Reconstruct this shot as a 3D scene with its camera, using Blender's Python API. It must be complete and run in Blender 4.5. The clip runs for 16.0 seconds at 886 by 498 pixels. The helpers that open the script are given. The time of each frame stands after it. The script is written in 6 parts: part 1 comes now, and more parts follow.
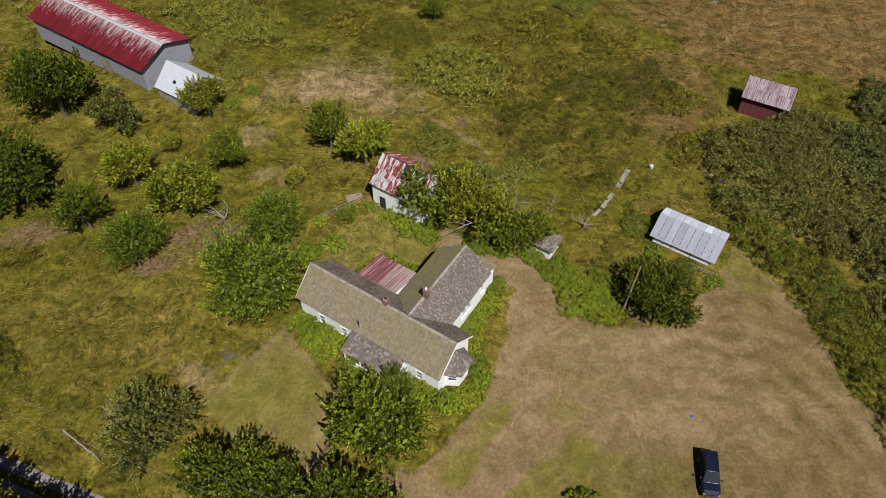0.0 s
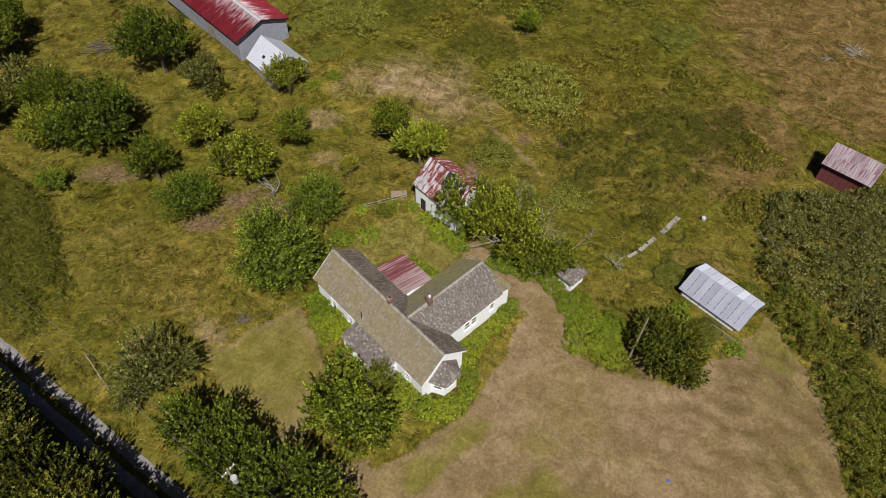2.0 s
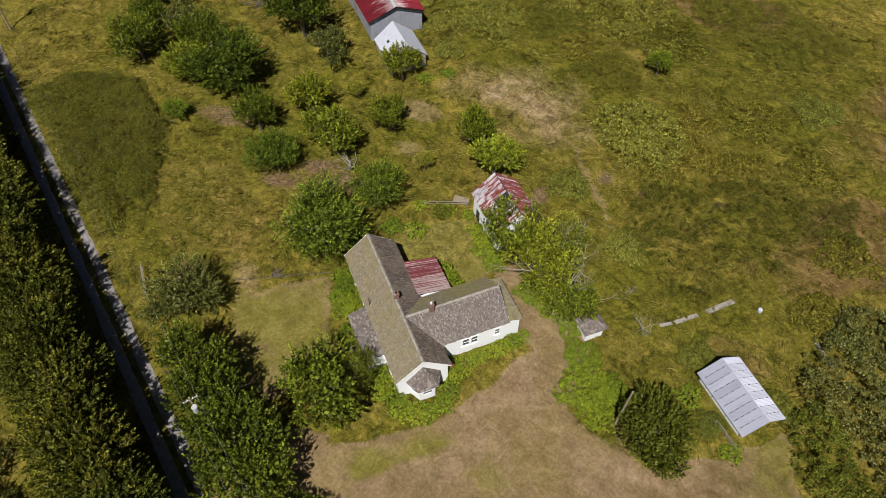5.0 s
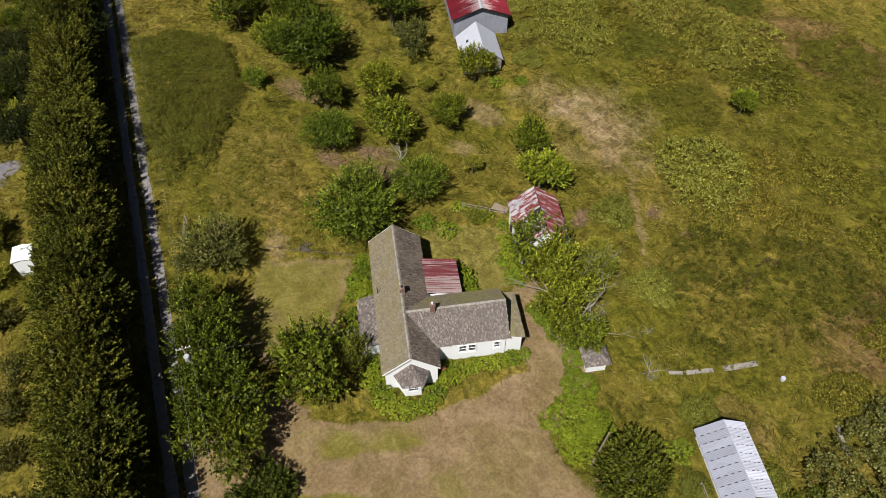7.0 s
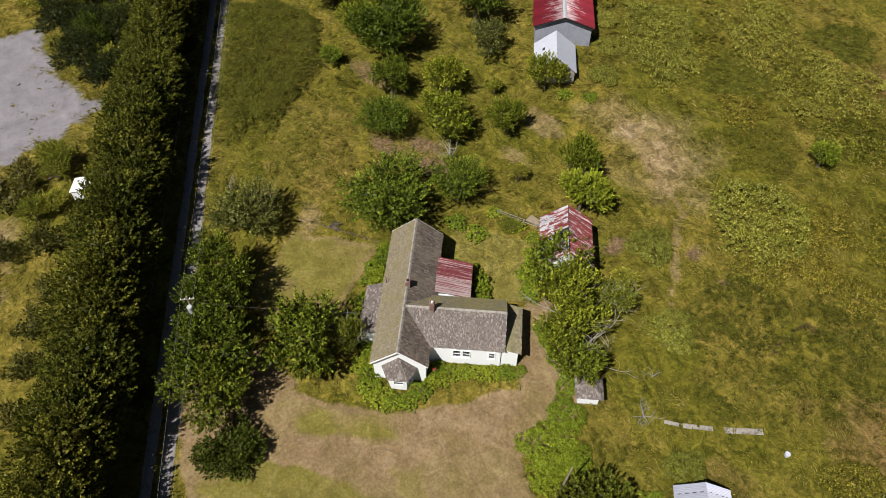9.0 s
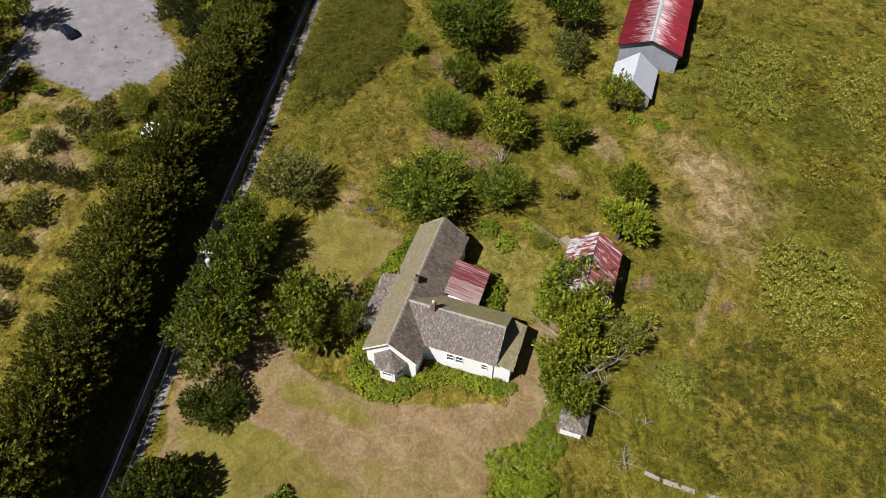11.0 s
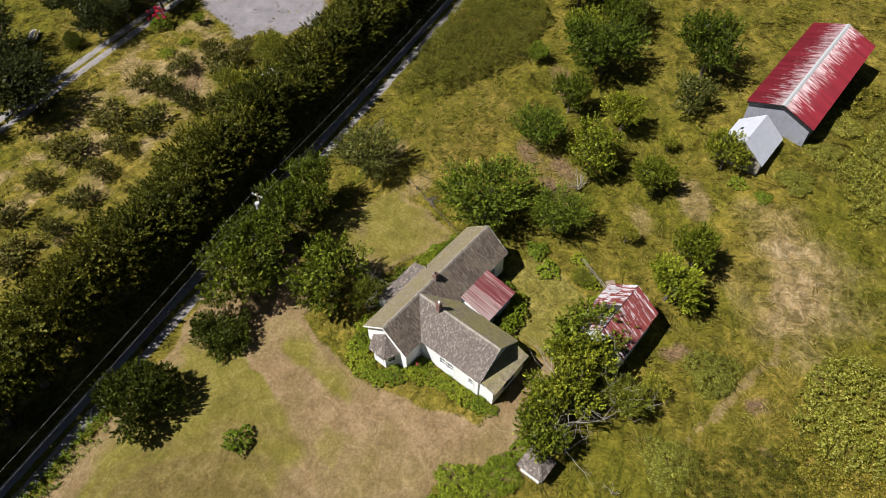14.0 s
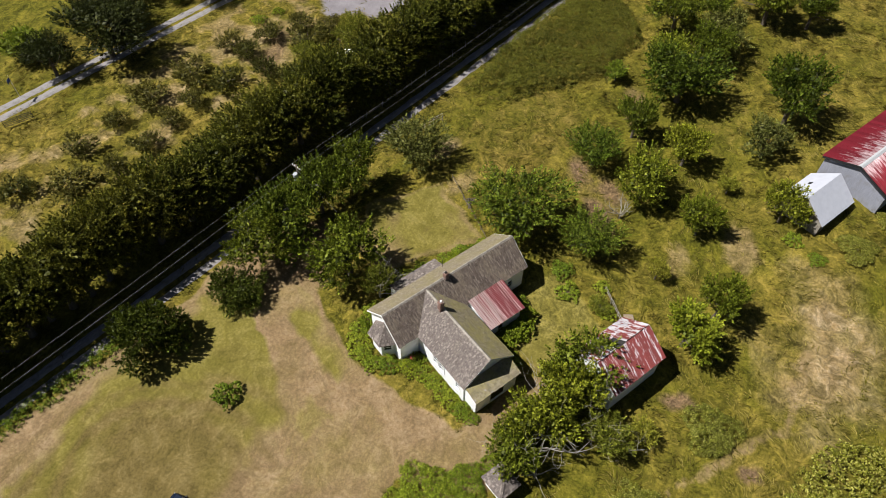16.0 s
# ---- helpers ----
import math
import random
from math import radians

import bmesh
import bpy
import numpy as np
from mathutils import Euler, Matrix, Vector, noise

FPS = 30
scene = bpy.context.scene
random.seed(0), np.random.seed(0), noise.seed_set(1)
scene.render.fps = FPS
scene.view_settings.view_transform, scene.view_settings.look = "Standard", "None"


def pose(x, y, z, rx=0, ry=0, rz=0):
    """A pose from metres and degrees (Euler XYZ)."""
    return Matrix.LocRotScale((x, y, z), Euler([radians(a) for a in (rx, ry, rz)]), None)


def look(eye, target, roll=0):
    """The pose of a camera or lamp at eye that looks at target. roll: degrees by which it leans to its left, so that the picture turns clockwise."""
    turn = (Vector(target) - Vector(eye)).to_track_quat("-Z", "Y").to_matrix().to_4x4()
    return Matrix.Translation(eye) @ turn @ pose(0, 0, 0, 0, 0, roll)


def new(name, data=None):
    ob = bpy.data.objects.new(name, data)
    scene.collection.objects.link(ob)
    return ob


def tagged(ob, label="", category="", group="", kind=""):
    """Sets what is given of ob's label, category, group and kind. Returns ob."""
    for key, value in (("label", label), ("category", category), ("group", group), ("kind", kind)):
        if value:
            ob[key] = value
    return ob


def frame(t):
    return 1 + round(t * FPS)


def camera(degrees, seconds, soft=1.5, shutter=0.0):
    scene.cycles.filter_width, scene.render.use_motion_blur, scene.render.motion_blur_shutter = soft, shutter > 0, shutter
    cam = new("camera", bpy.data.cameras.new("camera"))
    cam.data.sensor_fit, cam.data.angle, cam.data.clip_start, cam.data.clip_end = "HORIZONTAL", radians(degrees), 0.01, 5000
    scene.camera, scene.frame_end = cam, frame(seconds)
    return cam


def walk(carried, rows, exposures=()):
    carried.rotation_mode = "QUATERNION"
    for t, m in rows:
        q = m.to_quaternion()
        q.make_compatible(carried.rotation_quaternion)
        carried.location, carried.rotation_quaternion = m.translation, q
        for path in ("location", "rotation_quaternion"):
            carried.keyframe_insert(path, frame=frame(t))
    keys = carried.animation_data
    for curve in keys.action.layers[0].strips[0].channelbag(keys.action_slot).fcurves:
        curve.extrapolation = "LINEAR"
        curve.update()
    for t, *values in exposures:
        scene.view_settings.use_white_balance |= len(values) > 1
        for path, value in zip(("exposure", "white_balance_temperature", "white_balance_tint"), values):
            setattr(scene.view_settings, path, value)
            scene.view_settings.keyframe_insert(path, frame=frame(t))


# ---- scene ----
cam = camera(64.01, 16.0, soft=0.65)
PATH = [
    (0, (0.41, -6.00, 74.94), (-0.60, 32.41, 28.62), 0.54),
    (1, (6.22, -5.46, 76.20), (0.43, 32.42, 29.79), 0.71),
    (2, (11.91, -3.91, 77.50), (1.63, 32.77, 30.90), 0.78),
    (3, (17.50, -1.66, 78.70), (2.87, 33.29, 31.93), 0.69),
    (4, (22.87, 1.19, 79.64), (4.07, 33.92, 32.76), 0.45),
    (5, (27.89, 4.57, 80.22), (5.18, 34.67, 33.30), 0.15),
    (6, (32.39, 8.48, 80.44), (6.17, 35.58, 33.53), -0.13),
    (7, (36.28, 12.87, 80.41), (7.00, 36.66, 33.52), -0.31),
    (8, (39.50, 17.66, 80.27), (7.65, 37.88, 33.37), -0.36),
    (9, (42.03, 22.77, 80.17), (8.11, 39.16, 33.23), -0.30),
    (10, (43.90, 28.12, 80.20), (8.40, 40.43, 33.18), -0.15),
    (11, (45.13, 33.63, 80.35), (8.54, 41.63, 33.24), 0.00),
    (12, (45.76, 39.24, 80.53), (8.56, 42.76, 33.35), 0.11),
    (13, (45.82, 44.89, 80.57), (8.47, 43.86, 33.38), 0.14),
    (14, (45.28, 50.50, 80.38), (8.26, 45.00, 33.25), 0.12),
    (15, (44.16, 55.88, 80.10), (7.94, 46.16, 33.03), 0.19),
    (16, (42.44, 60.63, 80.40), (7.63, 47.12, 33.19), 0.65),
]
walk(cam, [(t, look(eye, target, roll)) for t, eye, target, roll in PATH], exposures=[(0, 0.25), (4, 0.28), (7, 0.39), (12, 0.60), (16, 0.68)])

# ---- world, sun ----
SUN_AZ, SUN_EL = -66.0, 55.5      # where the sun stands: degrees from +x, and above the horizon
world = bpy.data.worlds.new("sky")
scene.world = world
world.use_nodes = True
wn = world.node_tree.nodes
sky = wn.new("ShaderNodeTexSky")
sky.sky_type, sky.sun_disc = "NISHITA", False
sky.sun_elevation, sky.sun_rotation = radians(SUN_EL), radians(90 - SUN_AZ)
wn["Background"].inputs["Strength"].default_value = 0.02
world.node_tree.links.new(sky.outputs[0], wn["Background"].inputs["Color"])
sun = new("sun", bpy.data.lights.new("sun", "SUN"))
sun.data.energy, sun.data.angle, sun.data.color = 5.0, radians(0.55), (1.0, 0.968, 0.915)
_a, _e = radians(SUN_AZ), radians(SUN_EL)
sun.matrix_world = look((60 * math.cos(_a), 60 * math.sin(_a), 120), (60 * math.cos(_a) - math.cos(_a) * math.cos(_e), 60 * math.sin(_a) - math.sin(_a) * math.cos(_e), 120 - math.sin(_e)))

# ---- materials ----


def nodes_of(name):
    m = bpy.data.materials.new(name)
    m.use_nodes = True
    t = m.node_tree
    return m, t.nodes, t.links, t.nodes["Principled BSDF"]


def put(links, sock, value):
    if hasattr(value, "links"):
        links.new(value, sock)
    else:
        sock.default_value = value


def noise_of(n, l, scale, detail=4.0, rough=0.6, vec=None, stretch=None):
    """Noise over the thing's own coordinates, optionally stretched."""
    t = n.new("ShaderNodeTexNoise")
    t.inputs["Scale"].default_value, t.inputs["Detail"].default_value, t.inputs["Roughness"].default_value = scale, detail, rough
    if vec is None:
        vec = n.new("ShaderNodeTexCoord").outputs["Object"]
    if stretch:
        mp = n.new("ShaderNodeMapping")
        mp.inputs["Scale"].default_value = stretch
        l.new(vec, mp.inputs["Vector"])
        vec = mp.outputs[0]
    l.new(vec, t.inputs["Vector"])
    return t.outputs[0]


def ramp(n, l, fac, stops):
    r = n.new("ShaderNodeValToRGB")
    e = r.color_ramp.elements
    while len(e) < len(stops):
        e.new(0.5)
    for el, (p, c) in zip(e, stops):
        el.position, el.color = p, (*c, 1)
    put(l, r.inputs[0], fac)
    return r.outputs[0]


def mix(n, l, fac, a, b, blend="MIX"):
    m = n.new("ShaderNodeMix")
    m.data_type, m.blend_type = "RGBA", blend
    put(l, m.inputs[0], fac)
    for s, v in ((m.inputs[6], a), (m.inputs[7], b)):
        put(l, s, v if hasattr(v, "links") else (*v, 1))
    return m.outputs[2]


def math_of(n, l, op, a, b=0.5):
    m = n.new("ShaderNodeMath")
    m.operation, m.use_clamp = op, True
    put(l, m.inputs[0], a)
    put(l, m.inputs[1], b)
    return m.outputs[0]


def bump(n, l, bsdf, height, strength=0.4, dist=0.05):
    b = n.new("ShaderNodeBump")
    b.inputs["Strength"].default_value, b.inputs["Distance"].default_value = strength, dist
    put(l, b.inputs["Height"], height)
    l.new(b.outputs[0], bsdf.inputs["Normal"])


def plain(name, c1, c2, scale=3.0, rough=0.7, metal=0.0, bumpy=0.3, stretch=None, dirt=None):
    """A surface of two tones with grain, and stains of a third where given."""
    m, n, l, b = nodes_of(name)
    a = noise_of(n, l, scale, 5, 0.65, None, stretch)
    col = ramp(n, l, a, [(0.3, c1), (0.7, c2)])
    if dirt:
        d = noise_of(n, l, scale * 0.27, 5, 0.7)
        col = mix(n, l, ramp(n, l, d, [(0.5, (0, 0, 0)), (0.68, (1, 1, 1))]), col, dirt)
    l.new(col, b.inputs["Base Color"])
    b.inputs["Roughness"].default_value, b.inputs["Metallic"].default_value = rough, metal
    fine = noise_of(n, l, scale * 6, 4, 0.7)
    bump(n, l, b, fine, bumpy, 0.02)
    return m


def leaves(name, dark, mid, light, sheer=0.2, gloss=0.14):
    """Foliage: each leaf its own tone, each plant a little different."""
    m, n, l, b = nodes_of(name)
    rnd = n.new("ShaderNodeNewGeometry").outputs["Random Per Island"]
    col = ramp(n, l, rnd, [(0.0, dark), (0.5, mid), (1.0, light)])
    at = n.new("ShaderNodeAttribute")           # whole sprays are lighter or darker than their neighbours, inner ones darkened as shade
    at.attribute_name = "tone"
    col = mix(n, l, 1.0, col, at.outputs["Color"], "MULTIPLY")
    ob = n.new("ShaderNodeObjectInfo").outputs["Random"]
    hs = n.new("ShaderNodeHueSaturation")
    l.new(col, hs.inputs["Color"])
    mr = n.new("ShaderNodeMapRange")
    l.new(ob, mr.inputs[0])
    mr.inputs[3].default_value, mr.inputs[4].default_value = 0.78, 1.2
    l.new(mr.outputs[0], hs.inputs["Value"])
    mh = n.new("ShaderNodeMapRange")
    l.new(ob, mh.inputs[0])
    mh.inputs[3].default_value, mh.inputs[4].default_value = 0.515, 0.488
    l.new(mh.outputs[0], hs.inputs["Hue"])
    l.new(hs.outputs[0], b.inputs["Base Color"])
    b.inputs["Roughness"].default_value = 0.55
    b.inputs["Specular IOR Level"].default_value = gloss
    tr = n.new("ShaderNodeBsdfTranslucent")
    l.new(hs.outputs[0], tr.inputs[0])
    mx = n.new("ShaderNodeMixShader")
    mx.inputs[0].default_value = sheer
    l.new(b.outputs[0], mx.inputs[1])
    l.new(tr.outputs[0], mx.inputs[2])
    l.new(mx.outputs[0], n["Material Output"].inputs[0])
    return m


def tinted(name, tones, rough=0.85, scale=2.0, patch=None, patch_at=(0.5, 0.62)):
    """Shingles: each its own tone, weathered in patches."""
    m, n, l, b = nodes_of(name)
    rnd = n.new("ShaderNodeNewGeometry").outputs["Random Per Island"]
    k = len(tones) - 1
    col = ramp(n, l, rnd, [(i / k, c) for i, c in enumerate(tones)])
    if patch:
        p = noise_of(n, l, 0.4, 6, 0.7)
        col = mix(n, l, ramp(n, l, p, [(patch_at[0], (0, 0, 0)), (patch_at[1], (0.85, 0.85, 0.85))]), col, patch)
    g = noise_of(n, l, scale, 5, 0.7)
    col = mix(n, l, 0.75, col, ramp(n, l, g, [(0.25, (0.62, 0.62, 0.62)), (0.75, (1.28, 1.26, 1.24))]), "MULTIPLY")
    l.new(col, b.inputs["Base Color"])
    b.inputs["Roughness"].default_value = rough
    return m


def sheeting(name, paint, bare, rust, bare_at=(0.5, 0.6), rust_at=(0.55, 0.62), rough=0.45, metal=0.0, stretch=(0.9, 0.25, 1.0), fade=0.0, ribs=9.0):
    """Old painted sheet metal, bare and rusted in streaks that run down the slope (the sheet's y)."""
    m, n, l, b = nodes_of(name)
    tc = n.new("ShaderNodeTexCoord").outputs["Object"]
    shift = n.new("ShaderNodeVectorMath")
    shift.operation = "MULTIPLY_ADD"
    oi = n.new("ShaderNodeObjectInfo")
    cx = n.new("ShaderNodeCombineXYZ")
    l.new(oi.outputs["Random"], cx.inputs[0])
    l.new(oi.outputs["Random"], cx.inputs[1])
    l.new(cx.outputs[0], shift.inputs[0])
    shift.inputs[1].default_value = (57, 31, 0)
    l.new(tc, shift.inputs[2])
    v = shift.outputs[0]
    a = noise_of(n, l, 1.6, 6, 0.7, v, stretch)
    if fade:                                   # bare towards the upper end of each sheet
        sep = n.new("ShaderNodeSeparateXYZ")
        l.new(tc, sep.inputs[0])
        ad = n.new("ShaderNodeMath")
        ad.operation = "MULTIPLY_ADD"
        l.new(sep.outputs[1], ad.inputs[0])
        ad.inputs[1].default_value = -fade
        l.new(a, ad.inputs[2])
        wave = math_of(n, l, "COSINE", math_of(n, l, "MULTIPLY", sep.outputs[0], ribs), 0)
        a = math_of(n, l, "ADD", ad.outputs[0], math_of(n, l, "MULTIPLY", wave, 0.085))
    c = noise_of(n, l, 1.1, 6, 0.75, v, stretch)
    col = mix(n, l, ramp(n, l, a, [(bare_at[0], (0, 0, 0)), (bare_at[1], (1, 1, 1))]), paint, bare)
    col = mix(n, l, ramp(n, l, c, [(rust_at[0], (0, 0, 0)), (rust_at[1], (1, 1, 1))]), col, rust)
    val = n.new("ShaderNodeMapRange")
    l.new(oi.outputs["Random"], val.inputs[0])
    val.inputs[3].default_value, val.inputs[4].default_value = 0.82, 1.15
    hs = n.new("ShaderNodeHueSaturation")
    l.new(col, hs.inputs["Color"])
    l.new(val.outputs[0], hs.inputs["Value"])
    l.new(hs.outputs[0], b.inputs["Base Color"])
    b.inputs["Roughness"].default_value, b.inputs["Metallic"].default_value = rough, metal
    bump(n, l, b, noise_of(n, l, 9, 4, 0.6, v), 0.25, 0.02)
    return m


def ground_material():
    m, n, l, b = nodes_of("ground")
    tc = n.new("ShaderNodeTexCoord").outputs["Object"]
    big = noise_of(n, l, 0.05, 5, 0.6, tc)
    mid = noise_of(n, l, 0.3, 6, 0.68, tc)
    fine = noise_of(n, l, 2.6, 6, 0.75, tc)
    tiny = noise_of(n, l, 9.0, 4, 0.75, tc)
    warp = n.new("ShaderNodeTexNoise")                     # grass lying in wisps: noise drawn out along wandering lines
    warp.inputs["Scale"].default_value, warp.inputs["Detail"].default_value = 0.22, 3
    l.new(tc, warp.inputs["Vector"])
    push = n.new("ShaderNodeVectorMath")
    push.operation = "MULTIPLY_ADD"
    l.new(warp.outputs["Color"], push.inputs[0])
    push.inputs[1].default_value = (9, 9, 0)
    l.new(tc, push.inputs[2])
    wisp = noise_of(n, l, 1.5, 5, 0.7, push.outputs[0], (1.0, 0.3, 1.0))
    wide = noise_of(n, l, 0.62, 4, 0.62, push.outputs[0], (0.38, 1.0, 1.0))
    blend = mix(n, l, 0.42, mid, wisp)
    blend = mix(n, l, 0.4, blend, wide)
    blend = mix(n, l, 0.14, blend, fine)
    meadow = ramp(n, l, blend, [(0.40, (0.0289, 0.0255, 0.0035)), (0.46, (0.0941, 0.0791, 0.0112)), (0.54, (0.1585, 0.1226, 0.0232)), (0.66, (0.3069, 0.2220, 0.0602))])
    green = ramp(n, l, blend, [(0.37, (0.0227, 0.0235, 0.0025)), (0.48, (0.0767, 0.0733, 0.0077)), (0.64, (0.1637, 0.1370, 0.0189))])
    lawn = mix(n, l, 0.66, mid, mix(n, l, 0.34, mix(n, l, 0.5, wisp, wide), fine))
    dry = ramp(n, l, lawn, [(0.37, (0.112, 0.074, 0.036)), (0.5, (0.195, 0.134, 0.072)), (0.63, (0.29, 0.21, 0.127))])
    straw = ramp(n, l, mix(n, l, 0.6, mid, wisp), [(0.37, (0.125, 0.088, 0.036)), (0.5, (0.20, 0.142, 0.070)), (0.64, (0.33, 0.25, 0.15))])
    turf = ramp(n, l, lawn, [(0.37, (0.080, 0.070, 0.013)), (0.5, (0.140, 0.119, 0.026)), (0.63, (0.218, 0.180, 0.056))])
    dry = mix(n, l, ramp(n, l, noise_of(n, l, 0.085, 6, 0.68, tc), [(0.44, (0, 0, 0)), (0.74, (0.65, 0.65, 0.65))]), dry, turf)
    gravel = ramp(n, l, mix(n, l, 0.6, mid, tiny), [(0.36, (0.125, 0.114, 0.122)), (0.5, (0.185, 0.171, 0.184)), (0.63, (0.265, 0.248, 0.264))])
    soil = ramp(n, l, fine, [(0.3, (0.080, 0.050, 0.026)), (0.6, (0.160, 0.106, 0.060)), (0.75, (0.25, 0.175, 0.110))])
    brown = ramp(n, l, blend, [(0.36, (0.042, 0.031, 0.0075)), (0.48, (0.108, 0.070, 0.022)), (0.63, (0.215, 0.143, 0.057))])

    def weight(attr, k, soft=(0.38, 0.62)):
        at = n.new("ShaderNodeAttribute")
        at.attribute_name = attr
        sp = n.new("ShaderNodeSeparateColor")
        l.new(at.outputs["Color"], sp.inputs[0])
        s = n.new("ShaderNodeMath")
        s.operation = "MULTIPLY_ADD"
        l.new(blend, s.inputs[0])
        s.inputs[1].default_value = 0.5
        l.new(sp.outputs[k], s.inputs[2])
        return ramp(n, l, math_of(n, l, "SUBTRACT", s.outputs[0], 0.25), [(soft[0], (0, 0, 0)), (soft[1], (1, 1, 1))])
    col = mix(n, l, ramp(n, l, big, [(0.42, (0, 0, 0)), (0.6, (1, 1, 1))]), meadow, green)
    col = mix(n, l, weight("cover_b", 0), col, green)
    col = mix(n, l, weight("cover_b", 2), col, brown)
    col = mix(n, l, weight("cover_a", 0), col, dry)
    col = mix(n, l, weight("cover_b", 1), col, turf)
    col = mix(n, l, weight("cover_a", 1, (0.28, 0.78)), col, straw)
    col = mix(n, l, weight("cover_c", 0, (0.3, 0.85)), col, soil)
    old = ramp(n, l, lawn, [(0.37, (0.058, 0.042, 0.013)), (0.5, (0.112, 0.080, 0.030)), (0.63, (0.19, 0.142, 0.062))])
    col = mix(n, l, math_of(n, l, "MULTIPLY", weight("cover_c", 2, (0.25, 0.8)), 0.8), col, old)
    mud = ramp(n, l, fine, [(0.35, (0.018, 0.010, 0.007)), (0.65, (0.06, 0.036, 0.026))])
    col = mix(n, l, weight("cover_c", 1), col, mud)
    col = mix(n, l, weight("cover_a", 2), col, gravel)
    calm = math_of(n, l, "SUBTRACT", math_of(n, l, "SUBTRACT", 0.42, math_of(n, l, "MULTIPLY", weight("cover_a", 2), 0.36)), math_of(n, l, "MULTIPLY", weight("cover_a", 0), 0.26))
    col = mix(n, l, math_of(n, l, "MULTIPLY", calm, 0.4), col, ramp(n, l, tiny, [(0.36, (0.45, 0.45, 0.45)), (0.64, (1.55, 1.55, 1.55))]), "MULTIPLY")
    col = mix(n, l, calm, col, ramp(n, l, fine, [(0.36, (0.35, 0.35, 0.33)), (0.62, (1.55, 1.55, 1.55))]), "MULTIPLY")
    clump = noise_of(n, l, 0.8, 5, 0.6, push.outputs[0])
    col = mix(n, l, math_of(n, l, "MULTIPLY", calm, 1.6), col, ramp(n, l, clump, [(0.37, (0.52, 0.54, 0.50)), (0.5, (1.0, 1.0, 1.0)), (0.63, (1.42, 1.37, 1.32))]), "MULTIPLY")
    l.new(col, b.inputs["Base Color"])
    b.inputs["Roughness"].default_value = 0.95
    b.inputs["Specular IOR Level"].default_value = 0.1
    bump(n, l, b, mix(n, l, 0.45, mix(n, l, 0.5, fine, wisp), tiny), 0.6, 0.2)
    return m


M_GROUND = ground_material()
M_GRASS = leaves("tall_grass", (0.060, 0.053, 0.007), (0.132, 0.110, 0.017), (0.29, 0.228, 0.062), 0.3, 0.1)
M_LEAF_FRUIT = leaves("fruit_leaves", (0.028, 0.036, 0.0025), (0.125, 0.148, 0.0095), (0.3, 0.33, 0.032))
M_LEAF_DARK = leaves("dark_leaves", (0.021, 0.029, 0.003), (0.088, 0.114, 0.009), (0.195, 0.224, 0.021))
M_LEAF_CHERRY = leaves("cherry_leaves", (0.0229, 0.0344, 0.003), (0.0915, 0.1264, 0.0102), (0.22, 0.2666, 0.0255))
M_LEAF_DUSK = leaves("shade_leaves", (0.014, 0.019, 0.004), (0.032, 0.040, 0.008), (0.066, 0.075, 0.018))
M_LEAF_BELT = leaves("belt_leaves", (0.045, 0.056, 0.005), (0.095, 0.112, 0.009), (0.175, 0.188, 0.022))
M_LEAF_BRIGHT = leaves("bright_leaves", (0.0783, 0.1080, 0.0068), (0.1485, 0.1863, 0.0135), (0.2430, 0.2767, 0.0270))
M_LEAF_MOSSY = leaves("mossy_leaves", (0.0606, 0.0686, 0.0050), (0.1706, 0.1846, 0.0152), (0.3684, 0.3548, 0.0546))
M_LEAF_GREY = leaves("grey_leaves", (0.0486, 0.0513, 0.0088), (0.1215, 0.1242, 0.0236), (0.2700, 0.2606, 0.0743))
M_LEAF_BRAMBLE = leaves("bramble_leaves", (0.0713, 0.0770, 0.0069), (0.1541, 0.1587, 0.0145), (0.3174, 0.3059, 0.0773))
M_LEAF_BROOM = leaves("broom_leaves", (0.0527, 0.0545, 0.0059), (0.1071, 0.1053, 0.0119), (0.1976, 0.186, 0.0267))
M_LEAF_WILLOW = leaves("willow_leaves", (0.0386, 0.0432, 0.0070), (0.0966, 0.1035, 0.0180), (0.2162, 0.2088, 0.0750))
M_NEEDLES = leaves("hedge_leaves", (0.0256, 0.0295, 0.0031), (0.08, 0.0854, 0.0094), (0.185, 0.1805, 0.0219), 0.15)
M_WEED = leaves("weed_leaves", (0.0530, 0.052, 0.004), (0.1113, 0.102, 0.009), (0.2544, 0.215, 0.035))
M_LEAF_LUSH = leaves("lush_leaves", (0.0990, 0.1320, 0.0079), (0.1606, 0.2068, 0.0132), (0.2376, 0.2794, 0.0264))
M_LEAF_ORCHARD = leaves("orchard_leaves", (0.0413, 0.0425, 0.0059), (0.0991, 0.0969, 0.0161), (0.2135, 0.1899, 0.0496))
M_LEAF_SCRUB = leaves("scrub_leaves", (0.0298, 0.0335, 0.0031), (0.0739, 0.077, 0.007), (0.1584, 0.15, 0.0211))
M_LEAF_ROUND = leaves("bush_leaves", (0.0350, 0.0437, 0.0044), (0.0801, 0.0946, 0.0087), (0.1529, 0.1689, 0.0204))
M_FLOWERS = leaves("red_flowers", (0.25, 0.01, 0.03), (0.45, 0.02, 0.06), (0.6, 0.06, 0.12))
M_BARK = plain("bark", (0.06, 0.048, 0.035), (0.14, 0.115, 0.085), 5, 0.95, 0, 0.8, (1, 1, 0.3))
M_DEADWOOD = plain("dead_wood", (0.14, 0.125, 0.10), (0.31, 0.285, 0.235), 5, 0.9, 0, 0.6, (1, 1, 0.4))
